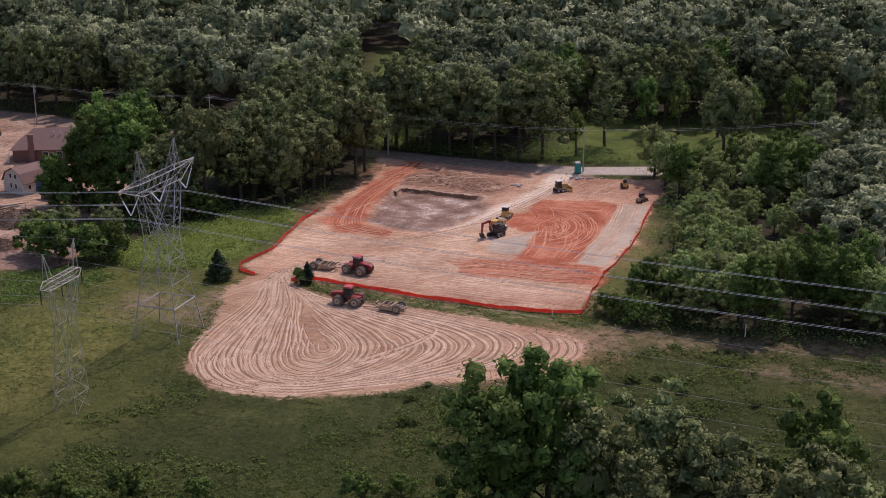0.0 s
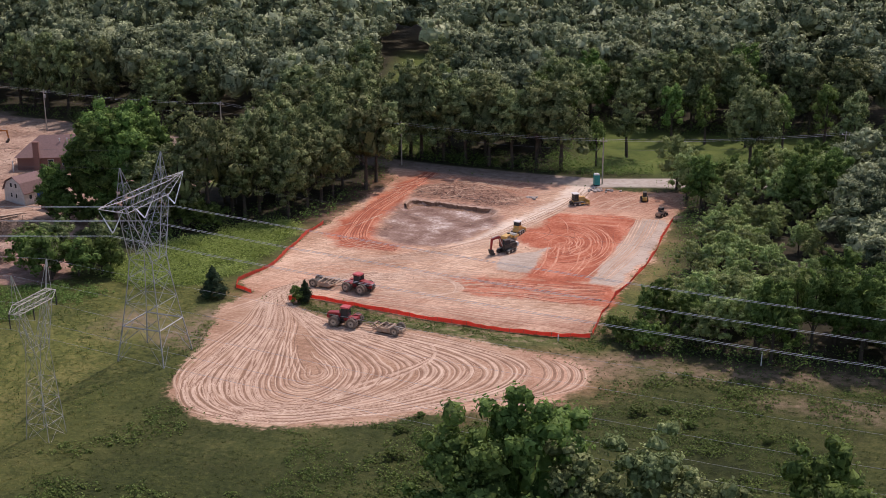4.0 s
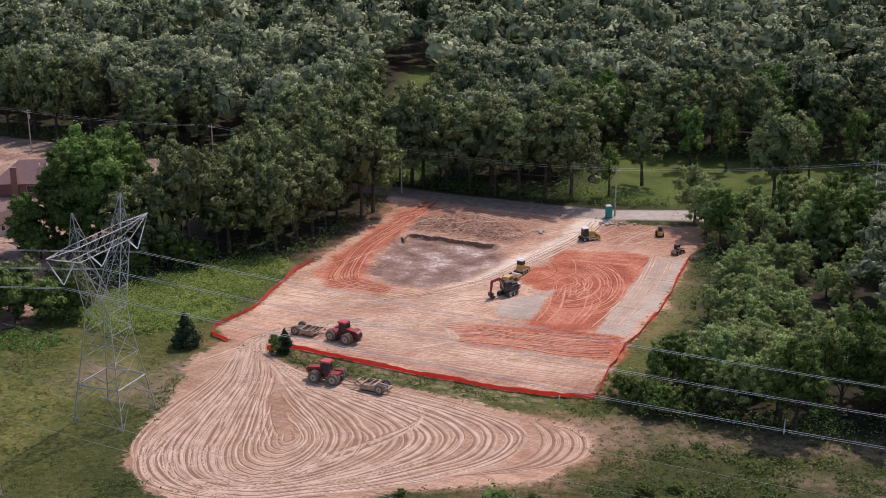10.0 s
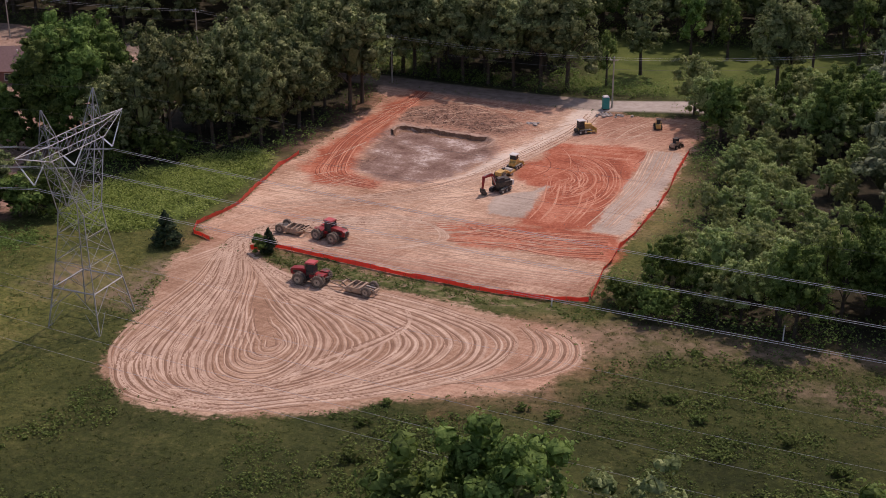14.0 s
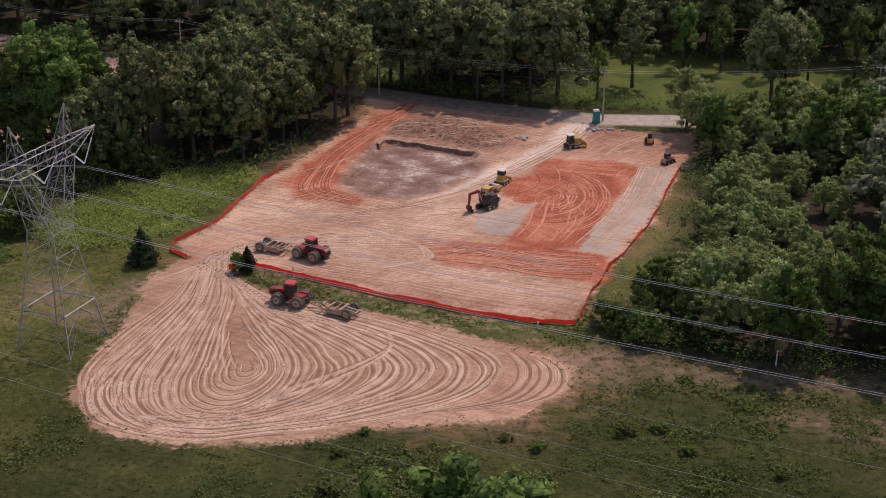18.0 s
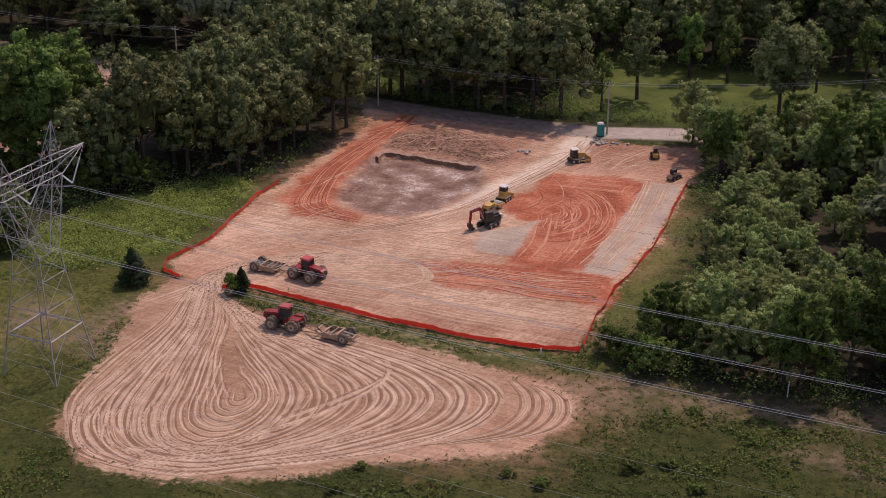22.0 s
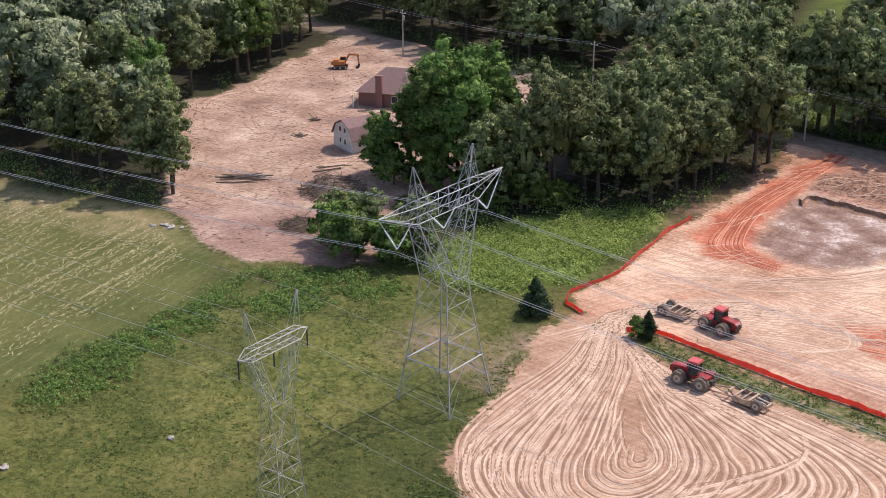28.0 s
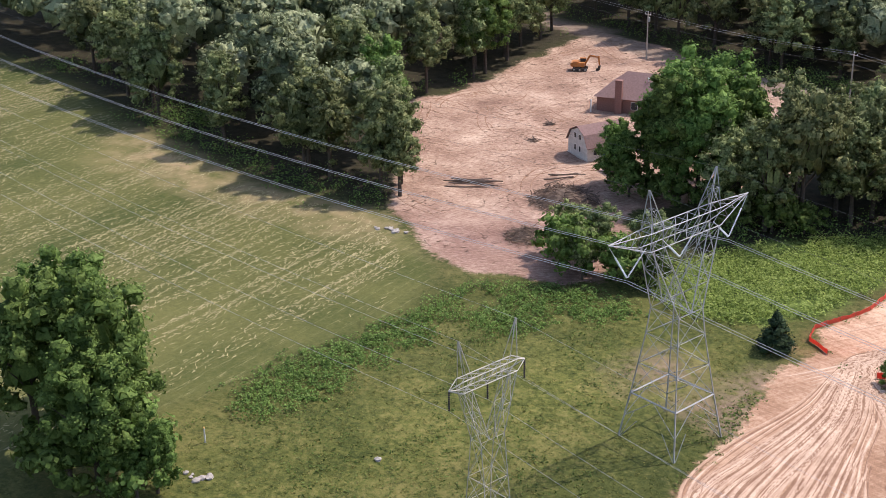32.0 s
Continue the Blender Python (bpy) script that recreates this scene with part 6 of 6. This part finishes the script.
PALE_SOIL, pt, pb = material("squeezed_up_soil", 0.95)
pn = Net(pt)
speck = pn.math("ADD", pn.math("MULTIPLY", pn.noise(0.5, 4), 0.4), pn.math("MULTIPLY", pn.noise(6, 5, 0.75), 0.6))
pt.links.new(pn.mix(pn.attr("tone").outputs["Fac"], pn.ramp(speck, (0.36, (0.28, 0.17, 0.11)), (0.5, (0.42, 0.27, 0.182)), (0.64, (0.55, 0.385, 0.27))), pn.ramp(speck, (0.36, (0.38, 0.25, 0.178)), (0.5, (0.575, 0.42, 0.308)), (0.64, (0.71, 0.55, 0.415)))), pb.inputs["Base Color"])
pn.bump(pn.noise(9, 5), pb, 0.6, 0.05)
# dark soil of the ruts; on the pit bank it stands for shade
RUT_SOIL, pt, pb = material("damp_rut_shaded_bank_soil", 0.95)
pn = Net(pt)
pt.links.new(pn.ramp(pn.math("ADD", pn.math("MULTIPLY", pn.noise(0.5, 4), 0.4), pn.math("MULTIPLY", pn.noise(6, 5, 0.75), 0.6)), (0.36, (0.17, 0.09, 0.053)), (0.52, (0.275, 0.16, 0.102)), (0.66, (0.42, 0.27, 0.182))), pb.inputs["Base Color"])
pn.bump(pn.noise(9, 5), pb, 0.6, 0.05)
PALE_CLAY, pt, pb = material("squeezed_up_clay", 0.95)
pn = Net(pt)
pt.links.new(pn.ramp(pn.math("ADD", pn.math("MULTIPLY", pn.noise(0.5, 4), 0.4), pn.math("MULTIPLY", pn.noise(6, 5, 0.75), 0.6)), (0.36, (0.40, 0.145, 0.08)), (0.5, (0.53, 0.235, 0.142)), (0.64, (0.66, 0.37, 0.25))), pb.inputs["Base Color"])
pn.bump(pn.noise(9, 5), pb, 0.6, 0.05)

soil_rib, clay_rib, rut_rib, clay_rut = [], [], [], []
# the turning loop: passes that run from the gap round the rim and back, each nested in the next
WIDE = np.array([(-56, 165), (-66, 161), (-74.5, 153.5), (-75, 147), (-73.2, 136.4), (-74.2, 125.4), (-74.6, 117), (-73.6, 111.8), (-70.2, 107.4), (-64.7, 105.2), (-57.1, 105.6), (-50.4, 108.5), (-42.7, 112.2), (-35.7, 116.8), (-29.9, 122.4), (-28.2, 128.6), (-31.1, 133), (-37.1, 136), (-44.7, 138.6), (-52.1, 140), (-59.6, 141), (-67.2, 145), (-71.8, 150), (-69, 156.5), (-59, 160)])
TIGHT = np.array([(-57, 162), (-65, 158.5), (-72.5, 152), (-71.5, 147), (-68.3, 138.5), (-66.4, 129), (-64.9, 122), (-63.9, 117.1), (-61.8, 112.8), (-58.7, 111), (-56.6, 111.4), (-54.8, 112.6), (-53.2, 115.2), (-52.5, 118), (-52.4, 121.3), (-53.2, 124), (-54.5, 126.6), (-56.2, 129), (-58.1, 131.4), (-60.3, 133.8), (-62.8, 136.6), (-67.9, 143.5), (-73.5, 150.5), (-71, 158), (-62, 163)])
for i in range(20):
    f = (i + 0.5) / 20 + rng.normal(0, 0.012)
    knots = WIDE + (TIGHT - WIDE) * f + rng.normal(0, 0.22, WIDE.shape)
    path = smooth([tuple(p) for p in knots])
    n = len(path)
    path = path[int(n * rng.choice([0, 0, 0.1, 0.3])):n - int(n * rng.choice([0, 0, 0, 0.12, 0.3]))]
    w = rng.uniform(0.44, 0.62)
    soil_rib += ribbon(path, w, gaps=0.08)
    soil_rib += ribbon(path, w * 0.7, 0.78, gaps=0.2)
    rut_rib += ribbon(path, 0.34, 0.42, gaps=0.12)
    if i % 3 == 1:
        rut_rib += ribbon(path, 0.26, -0.45, gaps=0.3)
for i in range(-4, 7):
    o = i * 0.75 + rng.normal(0, 0.15)
    path = smooth([(-60, 164 - o * 0.7), (-69, 158.5 - o * 0.5), (-74 + o * 0.35, 150.5), (-72.6 + o * 0.7, 138), (-72.6 + o * 1.2, 126), (-72.0 + o * 1.3, 117), (-69.5 + o, 111.6 + o * 0.3)])
    soil_rib += ribbon(path, 0.38, gaps=0.2)
    rut_rib += ribbon(path, 0.24, 0.32, gaps=0.25)
for o in (0.0, 0.62, 2.1, 2.7):
    path = smooth([(-66.5, 108.6 - o * 0.5), (-58, 111.8 - o), (-52.5, 118 - o), (-47, 124.7 - o), (-43.3, 131.5 - o * 0.6), (-45, 136 - o * 0.2)])
    soil_rib += ribbon(path, 0.66, gaps=0.05)
    rut_rib += ribbon(path, 0.26, 0.34, gaps=0.2)
for i in range(9):
    k = 0.93 - 0.098 * i
    knots = np.array((-59.2, 120.5)) + (TIGHT[4:-3] - np.array((-59.2, 120.5))) * k + rng.normal(0, 0.07, (len(TIGHT) - 7, 2))
    knots += np.array((1.6 * (1 - k), 2.2 * (1 - k)))
    path = smooth([tuple(p) for p in knots], closed=i > 5)
    path = path[int(len(path) * rng.uniform(0, 0.12)):int(len(path) * rng.uniform(0.85, 1))]
    soil_rib += ribbon(path, 0.36, gaps=0.15)
    rut_rib += ribbon(path, 0.28, 0.32, gaps=0.15)
for i in range(8):
    path = smooth([(-62, 163.5 - i * 0.6), (-70, 157 - i * 0.4), (-72.8 + i * 0.2, 150), (-69.8 + i * 0.5, 140), (-67.5 + i * 0.55, 131), (-66.2 + i * 0.75, 122 + i * 0.4), (-65.5 + i * 1.0, 115 + i * 0.9)])
    soil_rib += ribbon(path, 0.34, gaps=0.25)
    rut_rib += ribbon(path, 0.26, 0.34, gaps=0.25)
for i in range(15):
    o = i * 0.42 - 0.6 + rng.normal(0, 0.1)
    path = smooth([(-30.5 + o, 134.5 - o * 0.25), (-27.6 + o, 130.5), (-27.2 + o, 126), (-29.5 + o, 121.4 + o * 0.2), (-35.5 + o, 117.2 + o * 0.35)])
    (rut_rib if i % 3 == 1 else soil_rib).extend(ribbon(path, 0.34, gaps=0.2))
for i in range(9):
    o = i * 0.9
    soil_rib += ribbon(smooth([(-79 + o * 0.9, 142), (-75.5 + o * 0.7, 148), (-73 + o * 0.5, 153 - o * 0.2), (-66 + o * 0.3, 160 - o * 0.5), (-55, 165 - o * 0.9), (-44, 170 - o * 1.1)]), 0.42)
for i in range(11):
    o = i * 0.85
    soil_rib += ribbon(smooth([(-66 + o, 152.2 + o * 0.4), (-50, 149.5 + o), (-38, 147 + o), (-24.5, 146.5 + o * 0.85)]), 0.36, gaps=0.3)
    soil_rib += ribbon(smooth([(-75, 160 + o * 0.8), (-66, 166 + o * 0.7), (-55, 172 + o * 0.4), (-47, 180 + o * 0.5), (-42, 192 + o * 0.2), (-37, 206), (-33.5, 221)]), 0.34, gaps=0.4)
for i in range(120):
    x, y = rng.uniform(-72, -24), rng.uniform(150, 222)
    t = rng.uniform(-0.5, 0.4) if y < 172 else rng.uniform(0.4, 1.3)
    L, bend = rng.uniform(8, 22), rng.normal(0, 0.012)
    u = np.linspace(-L, L, int(L * 2.6))
    q = np.stack([x + u * math.cos(t) - bend * u * u * math.sin(t), y + u * math.sin(t) + bend * u * u * math.cos(t)], 1)
    d = np.minimum(depth_in(q[:, 0], q[:, 1], PAD) - 1.0, -np.maximum(np.maximum(depth_in(q[:, 0], q[:, 1], PIT), depth_in(q[:, 0], q[:, 1], RED_PAD)), depth_in(q[:, 0], q[:, 1], SLAB)) - 0.8)
    q = q[d > 0]
    if len(q) > 6 and np.max(np.linalg.norm(np.diff(q, axis=0), axis=1)) < 1.5:
        soil_rib += ribbon(q, 0.22, gaps=0.25)
        if i % 2:
            soil_rib += ribbon(q, 0.2, 1.7, gaps=0.3)
for i in range(8):
    o = i * 0.8
    soil_rib += ribbon(smooth([(-18.2 - o * 0.72, 205), (-19.6 - o * 0.7, 186), (-23.5 - o * 0.68, 168)]), 0.35)
    soil_rib += ribbon(smooth([(-66 + o * 2, 226 - o), (-55, 221 + o * 0.6), (-45, 214 + o), (-38, 208 + o * 1.5)]), 0.34, gaps=0.45)
    soil_rib += ribbon(smooth([(-54 + o * 0.4, 152 + o * 0.4), (-47 + o * 0.3, 157 + o * 0.3), (-49, 163 + o * 0.1), (-58, 165 + o * 0.4)]), 0.34, gaps=0.3)
for i in range(9):
    o = i * 0.68
    clay_rut += ribbon(smooth([(-66.2 - o * 0.35, 229), (-68.2 - o * 0.62, 213), (-70.2 - o * 0.66, 199), (-69.5 - o * 0.72, 188), (-67.2 - o * 0.8, 181 - o * 0.3), (-61, 178.2 - o * 0.5)]), 0.24, gaps=0.2)
    clay_rib += ribbon(smooth([(-66 - o * 0.35, 229), (-68 - o * 0.62, 213), (-70 - o * 0.66, 199), (-69.3 - o * 0.72, 188), (-67 - o * 0.8, 181 - o * 0.3), (-61, 178.5 - o * 0.5)]) + rng.normal(0, 0.25, 2), 0.22, gaps=0.35)
for i in range(13):
    o = i * 0.82
    a = np.linspace(-1.75, 1.5, 34)
    r = 1.6 + o
    (clay_rib if i % 4 != 2 else clay_rut).extend(ribbon(np.stack([-34.2 + r * 0.78 * np.cos(a + 0.15), 187.6 + r * 1.2 * np.sin(a)], 1), 0.2, gaps=0.25))
    clay_rib += ribbon(np.stack([-33.5 + rng.normal(0, 0.6) + r * 0.78 * np.cos(a + rng.normal(0, 0.1)), 186.5 + rng.normal(0, 1.0) + r * rng.uniform(1.15, 1.35) * np.sin(a)], 1), 0.22, gaps=0.25)
    clay_rut += ribbon(smooth([(-46.5 + o * 0.3, 158.3 + o * 0.62), (-38, 158.0 + o * 0.6), (-30, 156.3 + o * 0.72), (-22.8, 156.9 + o * 0.75)]), 0.26, gaps=0.3)
    clay_rib += ribbon(smooth([(-47 + o * 0.3, 158.6 + o * 0.62), (-38, 158.3 + o * 0.6), (-30, 156.6 + o * 0.72), (-22.6, 157.2 + o * 0.75)]), 0.3, gaps=0.35)
    if i < 9:
        clay_rib += ribbon(smooth([(-38 + o * 0.2, 199 + o * 0.7), (-30, 198.5 + o * 0.75), (-22.5, 198 + o * 0.85)]), 0.3, gaps=0.35)
        clay_rib += ribbon(smooth([(-35.8 + o, 168), (-35 + o * 1.1, 176), (-36 + o * 1.2, 186)]), 0.3, gaps=0.35)
for i in range(110):
    x, y = rng.uniform(-185, -125), rng.uniform(152, 255)
    t, L, bend = rng.uniform(0, 3.14), rng.uniform(4, 11), rng.normal(0, 0.05)
    u = np.linspace(-L, L, int(L * 2.4))
    q = np.stack([x + u * math.cos(t) - bend * u * u * math.sin(t), y + u * math.sin(t) + bend * u * u * math.cos(t)], 1)
    q = q[depth_in(q[:, 0], q[:, 1], MULCH) > 1.0]
    if len(q) > 6 and np.max(np.linalg.norm(np.diff(q, axis=0), axis=1)) < 1.5:
        rut_rib += ribbon(q, 0.22, gaps=0.4)
        rut_rib += ribbon(q, 0.2, 1.5, gaps=0.5)
for i in range(60):
    x, y = rng.uniform(-40, -22), rng.uniform(158, 204)
    t, L, bend = rng.uniform(0.9, 2.0) if y > 168 else rng.uniform(-0.35, 0.25), rng.uniform(3, 9), rng.normal(0, 0.05)
    u = np.linspace(-L, L, int(L * 2.6))
    q = np.stack([x + u * math.cos(t) - bend * u * u * math.sin(t), y + u * math.sin(t) + bend * u * u * math.cos(t)], 1)
    q = q[np.maximum(depth_in(q[:, 0], q[:, 1], RED_PAD), depth_in(q[:, 0], q[:, 1], TONGUE)) > 0.3]
    if len(q) > 6 and np.max(np.linalg.norm(np.diff(q, axis=0), axis=1)) < 1.5:
        (clay_rib if i % 3 else clay_rut).extend(ribbon(q, 0.2, gaps=0.3))
for i in range(10):
    o = i * 0.5
    (soil_rib if i % 3 else rut_rib).extend(ribbon(smooth([(-35.2 + o * 0.5, 224), (-36.8 + o * 0.5, 212), (-42 + o * 0.6, 199), (-48.5 + o * 0.6, 186), (-55 + o * 0.5, 178), (-64, 171 - o * 0.6)]), 0.2, gaps=0.3))
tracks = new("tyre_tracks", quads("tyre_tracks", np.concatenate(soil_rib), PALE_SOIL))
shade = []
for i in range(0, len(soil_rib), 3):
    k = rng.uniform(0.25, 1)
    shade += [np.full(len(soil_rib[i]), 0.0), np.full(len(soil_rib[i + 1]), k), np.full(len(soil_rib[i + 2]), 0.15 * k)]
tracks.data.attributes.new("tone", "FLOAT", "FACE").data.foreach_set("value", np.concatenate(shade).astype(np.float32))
tagged(tracks, "pale looping tyre tracks pressed into the bare soil", "tyre tracks", kind="stuff")
tagged(new("wheel_ruts", quads("wheel_ruts", np.concatenate(rut_rib), RUT_SOIL)), "damp darker wheel ruts between the pale ridges", "tyre tracks", kind="stuff")
DARK_CLAY = plain("damp_clay", (0.29, 0.085, 0.048), 0.95, 0, 0.4, 0.8)
tagged(new("clay_ruts", quads("clay_ruts", np.concatenate(clay_rut), DARK_CLAY)), "damp dark red ruts in the orange clay", "tyre tracks", kind="stuff")
tagged(new("clay_tracks", quads("clay_tracks", np.concatenate(clay_rib), PALE_CLAY)), "pale tyre tracks pressed into the orange clay", "tyre tracks", kind="stuff")


# ---- cut bank round the pit ----
rim = smooth(PIT, 0.4, True)
mid = rim.mean(0)
inn = (mid - rim) / np.linalg.norm(mid - rim, axis=1, keepdims=True)
rows = []
for off, zz in ((-0.5, 0.03), (0.1, 0.10), (0.75, 0.05), (0.95, -0.6), (1.9, -0.76)):
    q = rim + inn * (off + 0.55 * wobble(rim[:, 0], rim[:, 1], 1.3, 61) + rng.normal(0, 0.10, len(rim)))[:, None]
    base = zz + 0.05 * rng.normal(0, 1, len(q)) if off > -0.5 else ground_height(q[:, 0], q[:, 1]) - 0.03
    rows.append(np.concatenate([q, np.broadcast_to(base, len(q))[:, None]], 1))
bank_q = [np.stack([a, np.roll(a, -1, 0), np.roll(b, -1, 0), b], 1) for a, b in zip(rows, rows[1:])]
north = (rim[:, 1] > 205.2) & (wobble(rim[:, 0], rim[:, 1], 2.5, 62) > -0.35)
bank_q = [b[north] if i < 2 else b[rim[:, 1] > 205.2] for i, b in enumerate(bank_q)]
tagged(new("pit_lip", quads("pit_lip", np.concatenate(bank_q[:2]), CLOD)), "pale crumbling soil lip round the shallow pit", "soil", kind="stuff")
# bank wall coloured dark for the shade on its sunless face
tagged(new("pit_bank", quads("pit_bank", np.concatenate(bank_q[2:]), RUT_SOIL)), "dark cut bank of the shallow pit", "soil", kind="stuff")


# ---- meadow plants ----
def clumps(pts, size, high, n, card, lean=0.5):
    m = len(pts)
    z = ground_height(pts[:, 0], pts[:, 1])
    c = np.concatenate([pts, z[:, None]], 1)
    s = size * rng.uniform(0.5, 1.5, m)
    d = rng.normal(0, 1, (m, n, 3))
    d[..., 2] = np.abs(d[..., 2])
    d /= np.linalg.norm(d, axis=2, keepdims=True)
    p = c[:, None] + d * s[:, None, None] * np.array([1, 1, high / size])
    return cards(p.reshape(-1, 3), d.reshape(-1, 3) * 0.5 + [0, 0, 0.8], card, lean)


def open_ground(n, x0, x1, y0, y1, seed, patch=0.0, thresh=0.0):
    r = np.random.default_rng(seed)
    p = np.stack([r.uniform(x0, x1, n), r.uniform(y0, y1, n)], 1)
    bad = np.max([depth_in(p[:, 0], p[:, 1], q) for q in (LOBE, PAD, FIELD, MULCH)], 0)
    ok = bad < -0.3
    if patch:
        ok &= wobble(p[:, 0], p[:, 1], patch, seed) > thresh
    return p[ok]


w1 = clumps(open_ground(15000, -122, 40, 62, 152, 71), 0.30, 0.11, 6, 0.17, 0.3)
w2 = clumps(open_ground(24000, -122, 40, 62, 150, 72, 4.0, 0.12), 0.5, 0.28, 9, 0.22, 0.4)
lushp = open_ground(9000, -100, 40, 62, 134, 76, 3.2, 0.25)
lushp = lushp[inside(lushp[:, 0], lushp[:, 1], [(-100, 66), (-74, 104), (-50, 101), (-25, 115), (-12, 132), (40, 132), (40, 60), (-100, 60)])]
w2 = w2[(w2[:, 0, 0] > -80) | (rng.random(len(w2)) < 0.35)]
w3 = clumps(lushp, 0.7, 0.55, 18, 0.3, 0.45)
tagged(new("brambles", quads("brambles", w3, WEED)), "lush dark bramble clumps in the near meadow", "weeds", kind="stuff")
sunny_hay = (w1[:, 0, 0] < -79) & (w1[:, 0, 1] > 74)
# near tufts take the darker herb colour for the same cloud shade
tagged(new("meadow_herbs", quads("meadow_herbs", w1[~sunny_hay], MEADOW)), "low dark green herbs of the near meadow", "grass", kind="stuff")
w1 = w1[sunny_hay]
tagged(new("meadow_grass", quads("meadow_grass", w1, GRASSY)), "tufts of rough yellow-green meadow grass", "grass", kind="stuff")
tagged(new("meadow_weeds", quads("meadow_weeds", w2, MEADOW)), "patches of darker green weeds in the meadow", "weeds", kind="stuff")
b0 = scatter(BRUSH, 0.6, 73)
b0 = b0[wobble(b0[:, 0], b0[:, 1], 2.2, 33) > -0.3]
b0 = b0 + rng.normal(0, 0.9, b0.shape)
tagged(new("bramble_strip", quads("bramble_strip", clumps(b0, 0.6, 0.7, 16, 0.26, 0.45), WEED)), "ragged strip of green brambles between field and meadow", "undergrowth", kind="stuff")
b1 = scatter(THICKET, 0.6, 74)
b1 = b1[wobble(b1[:, 0], b1[:, 1], 2.0, 31) > -0.6] + rng.normal(0, 0.5, (1, 2))
b1 = b1 + rng.normal(0, 0.45, b1.shape)
tagged(new("undergrowth", quads("undergrowth", clumps(b1, 0.8, 1.15, 18, 0.27, 0.4), BRAMBLE)), "dense bright green undergrowth and brambles", "undergrowth", kind="stuff")
u1 = []
for poly in (MID_WOODS, WEST_WOODS, EAST_WOODS, NORTH_WOODS, LAWNS[0], LAWNS[1]):
    q = smooth(poly, 1.1, True)
    q = q[(q[:, 0] > -260) & (q[:, 0] < 60) & (q[:, 1] < 300)]
    q = q[np.hypot(q[:, 0] + 168, q[:, 1] - 229) > 14]
    u1 += [q + rng.normal(0, 1.4, q.shape), q + rng.normal(0, 2.6, q.shape), q + rng.normal(0, 3.0, q.shape)]
q = np.stack([np.linspace(-135, -40, 150), np.interp(np.linspace(-135, -40, 150), [p[0] for p in ROAD_LINE], [p[1] for p in ROAD_LINE]) + 6.5], 1)
u1 += [q + rng.normal(0, 1.0, q.shape), q + rng.normal(0, 1.5, q.shape) + [0, 2.5]]
u1 = np.concatenate(u1)
u1 = u1[(np.max([depth_in(u1[:, 0], u1[:, 1], p) for p in (PAD, MULCH)], 0) < -1.6) & (line_distance(u1[:, 0], u1[:, 1], ROAD_LINE) > 5.0)]
# darker leaf colour taken here to carry the shade at the woods' foot
tagged(new("understory", quads("understory", clumps(u1, 1.2, 2.4, 26, 0.3), LIME)), "dark leafy understory along the edges of the woods", "undergrowth", kind="stuff")
# cut straw left in rows on the mown field
DRYSTRAW = plain("dry_straw", (0.38, 0.33, 0.175), 0.9, 0, 0.35, 0.8)
quad = []
for i in range(125):
    y = np.arange(58, 168, 0.19)
    x = -124.0 - 1.25 * i + rng.normal(0, 0.35) - 0.08 * (y - 107) + rng.normal(0, 0.28, len(y)) + 0.5 * wobble(y, y * 0 + i, 9.0, 51)
    y = y + rng.normal(0, 0.2, len(y))
    keep = (wobble(x * 2.2, y * 0.45, 4.0, 52) + 0.45 * wobble(x, y, 13.0, 53) + rng.normal(0, 0.45, len(x)) > 0.08) & (depth_in(x, y, FIELD) > 3.0)
    x, y = x[keep], y[keep]
    a = radians(94) + rng.normal(0, 0.45, len(x))
    l, w = rng.uniform(0.12, 0.45, len(x)), rng.uniform(0.03, 0.095, len(x))
    z = ground_height(x, y) + 0.05
    u, v = np.stack([np.cos(a) * l, np.sin(a) * l, rng.normal(0, 0.02, len(x))], 1), np.stack([-np.sin(a) * w, np.cos(a) * w, np.zeros(len(x))], 1)
    c = np.stack([x, y, z], 1)
    quad.append(np.stack([c - u - v, c + u - v * 0.5, c + u + v, c - u + v * 0.6], 1))
tagged(new("cut_straw", quads("cut_straw", np.concatenate(quad), DRYSTRAW)), "pale cut straw lying in rows on the mown field", "straw", kind="stuff")
e1 = []
for poly in (LOBE, PAD):
    q = smooth(poly, 0.5, True)
    q = q[rng.random(len(q)) < 0.3]
    e1.append(q + rng.normal(0, 0.7, q.shape))
v1 = scatter(DITCH, 0.55, 75)
v1 = v1[wobble(v1[:, 0], v1[:, 1], 1.8, 44) > (v1[:, 0] + 66) / 60 - 0.2]
tagged(new("verge_weeds", quads("verge_weeds", clumps(v1 + rng.normal(0, 0.4, v1.shape), 0.4, 0.32, 9, 0.2), WEED)), "patchy weeds on the verge below the orange fence", "weeds", kind="stuff")
tagged(new("edge_weeds", quads("edge_weeds", clumps(np.concatenate(e1), 0.3, 0.25, 6, 0.22), WEED)), "straggling weeds along the edge of the bare soil", "weeds", kind="stuff")


# ---- the plan brought to metres ----
for ob in list(scene.objects):
    if ob.parent is None and ob.type in {"MESH", "EMPTY"}:
        ob.matrix_basis = Matrix.Scale(UNIT, 4) @ ob.matrix_basis
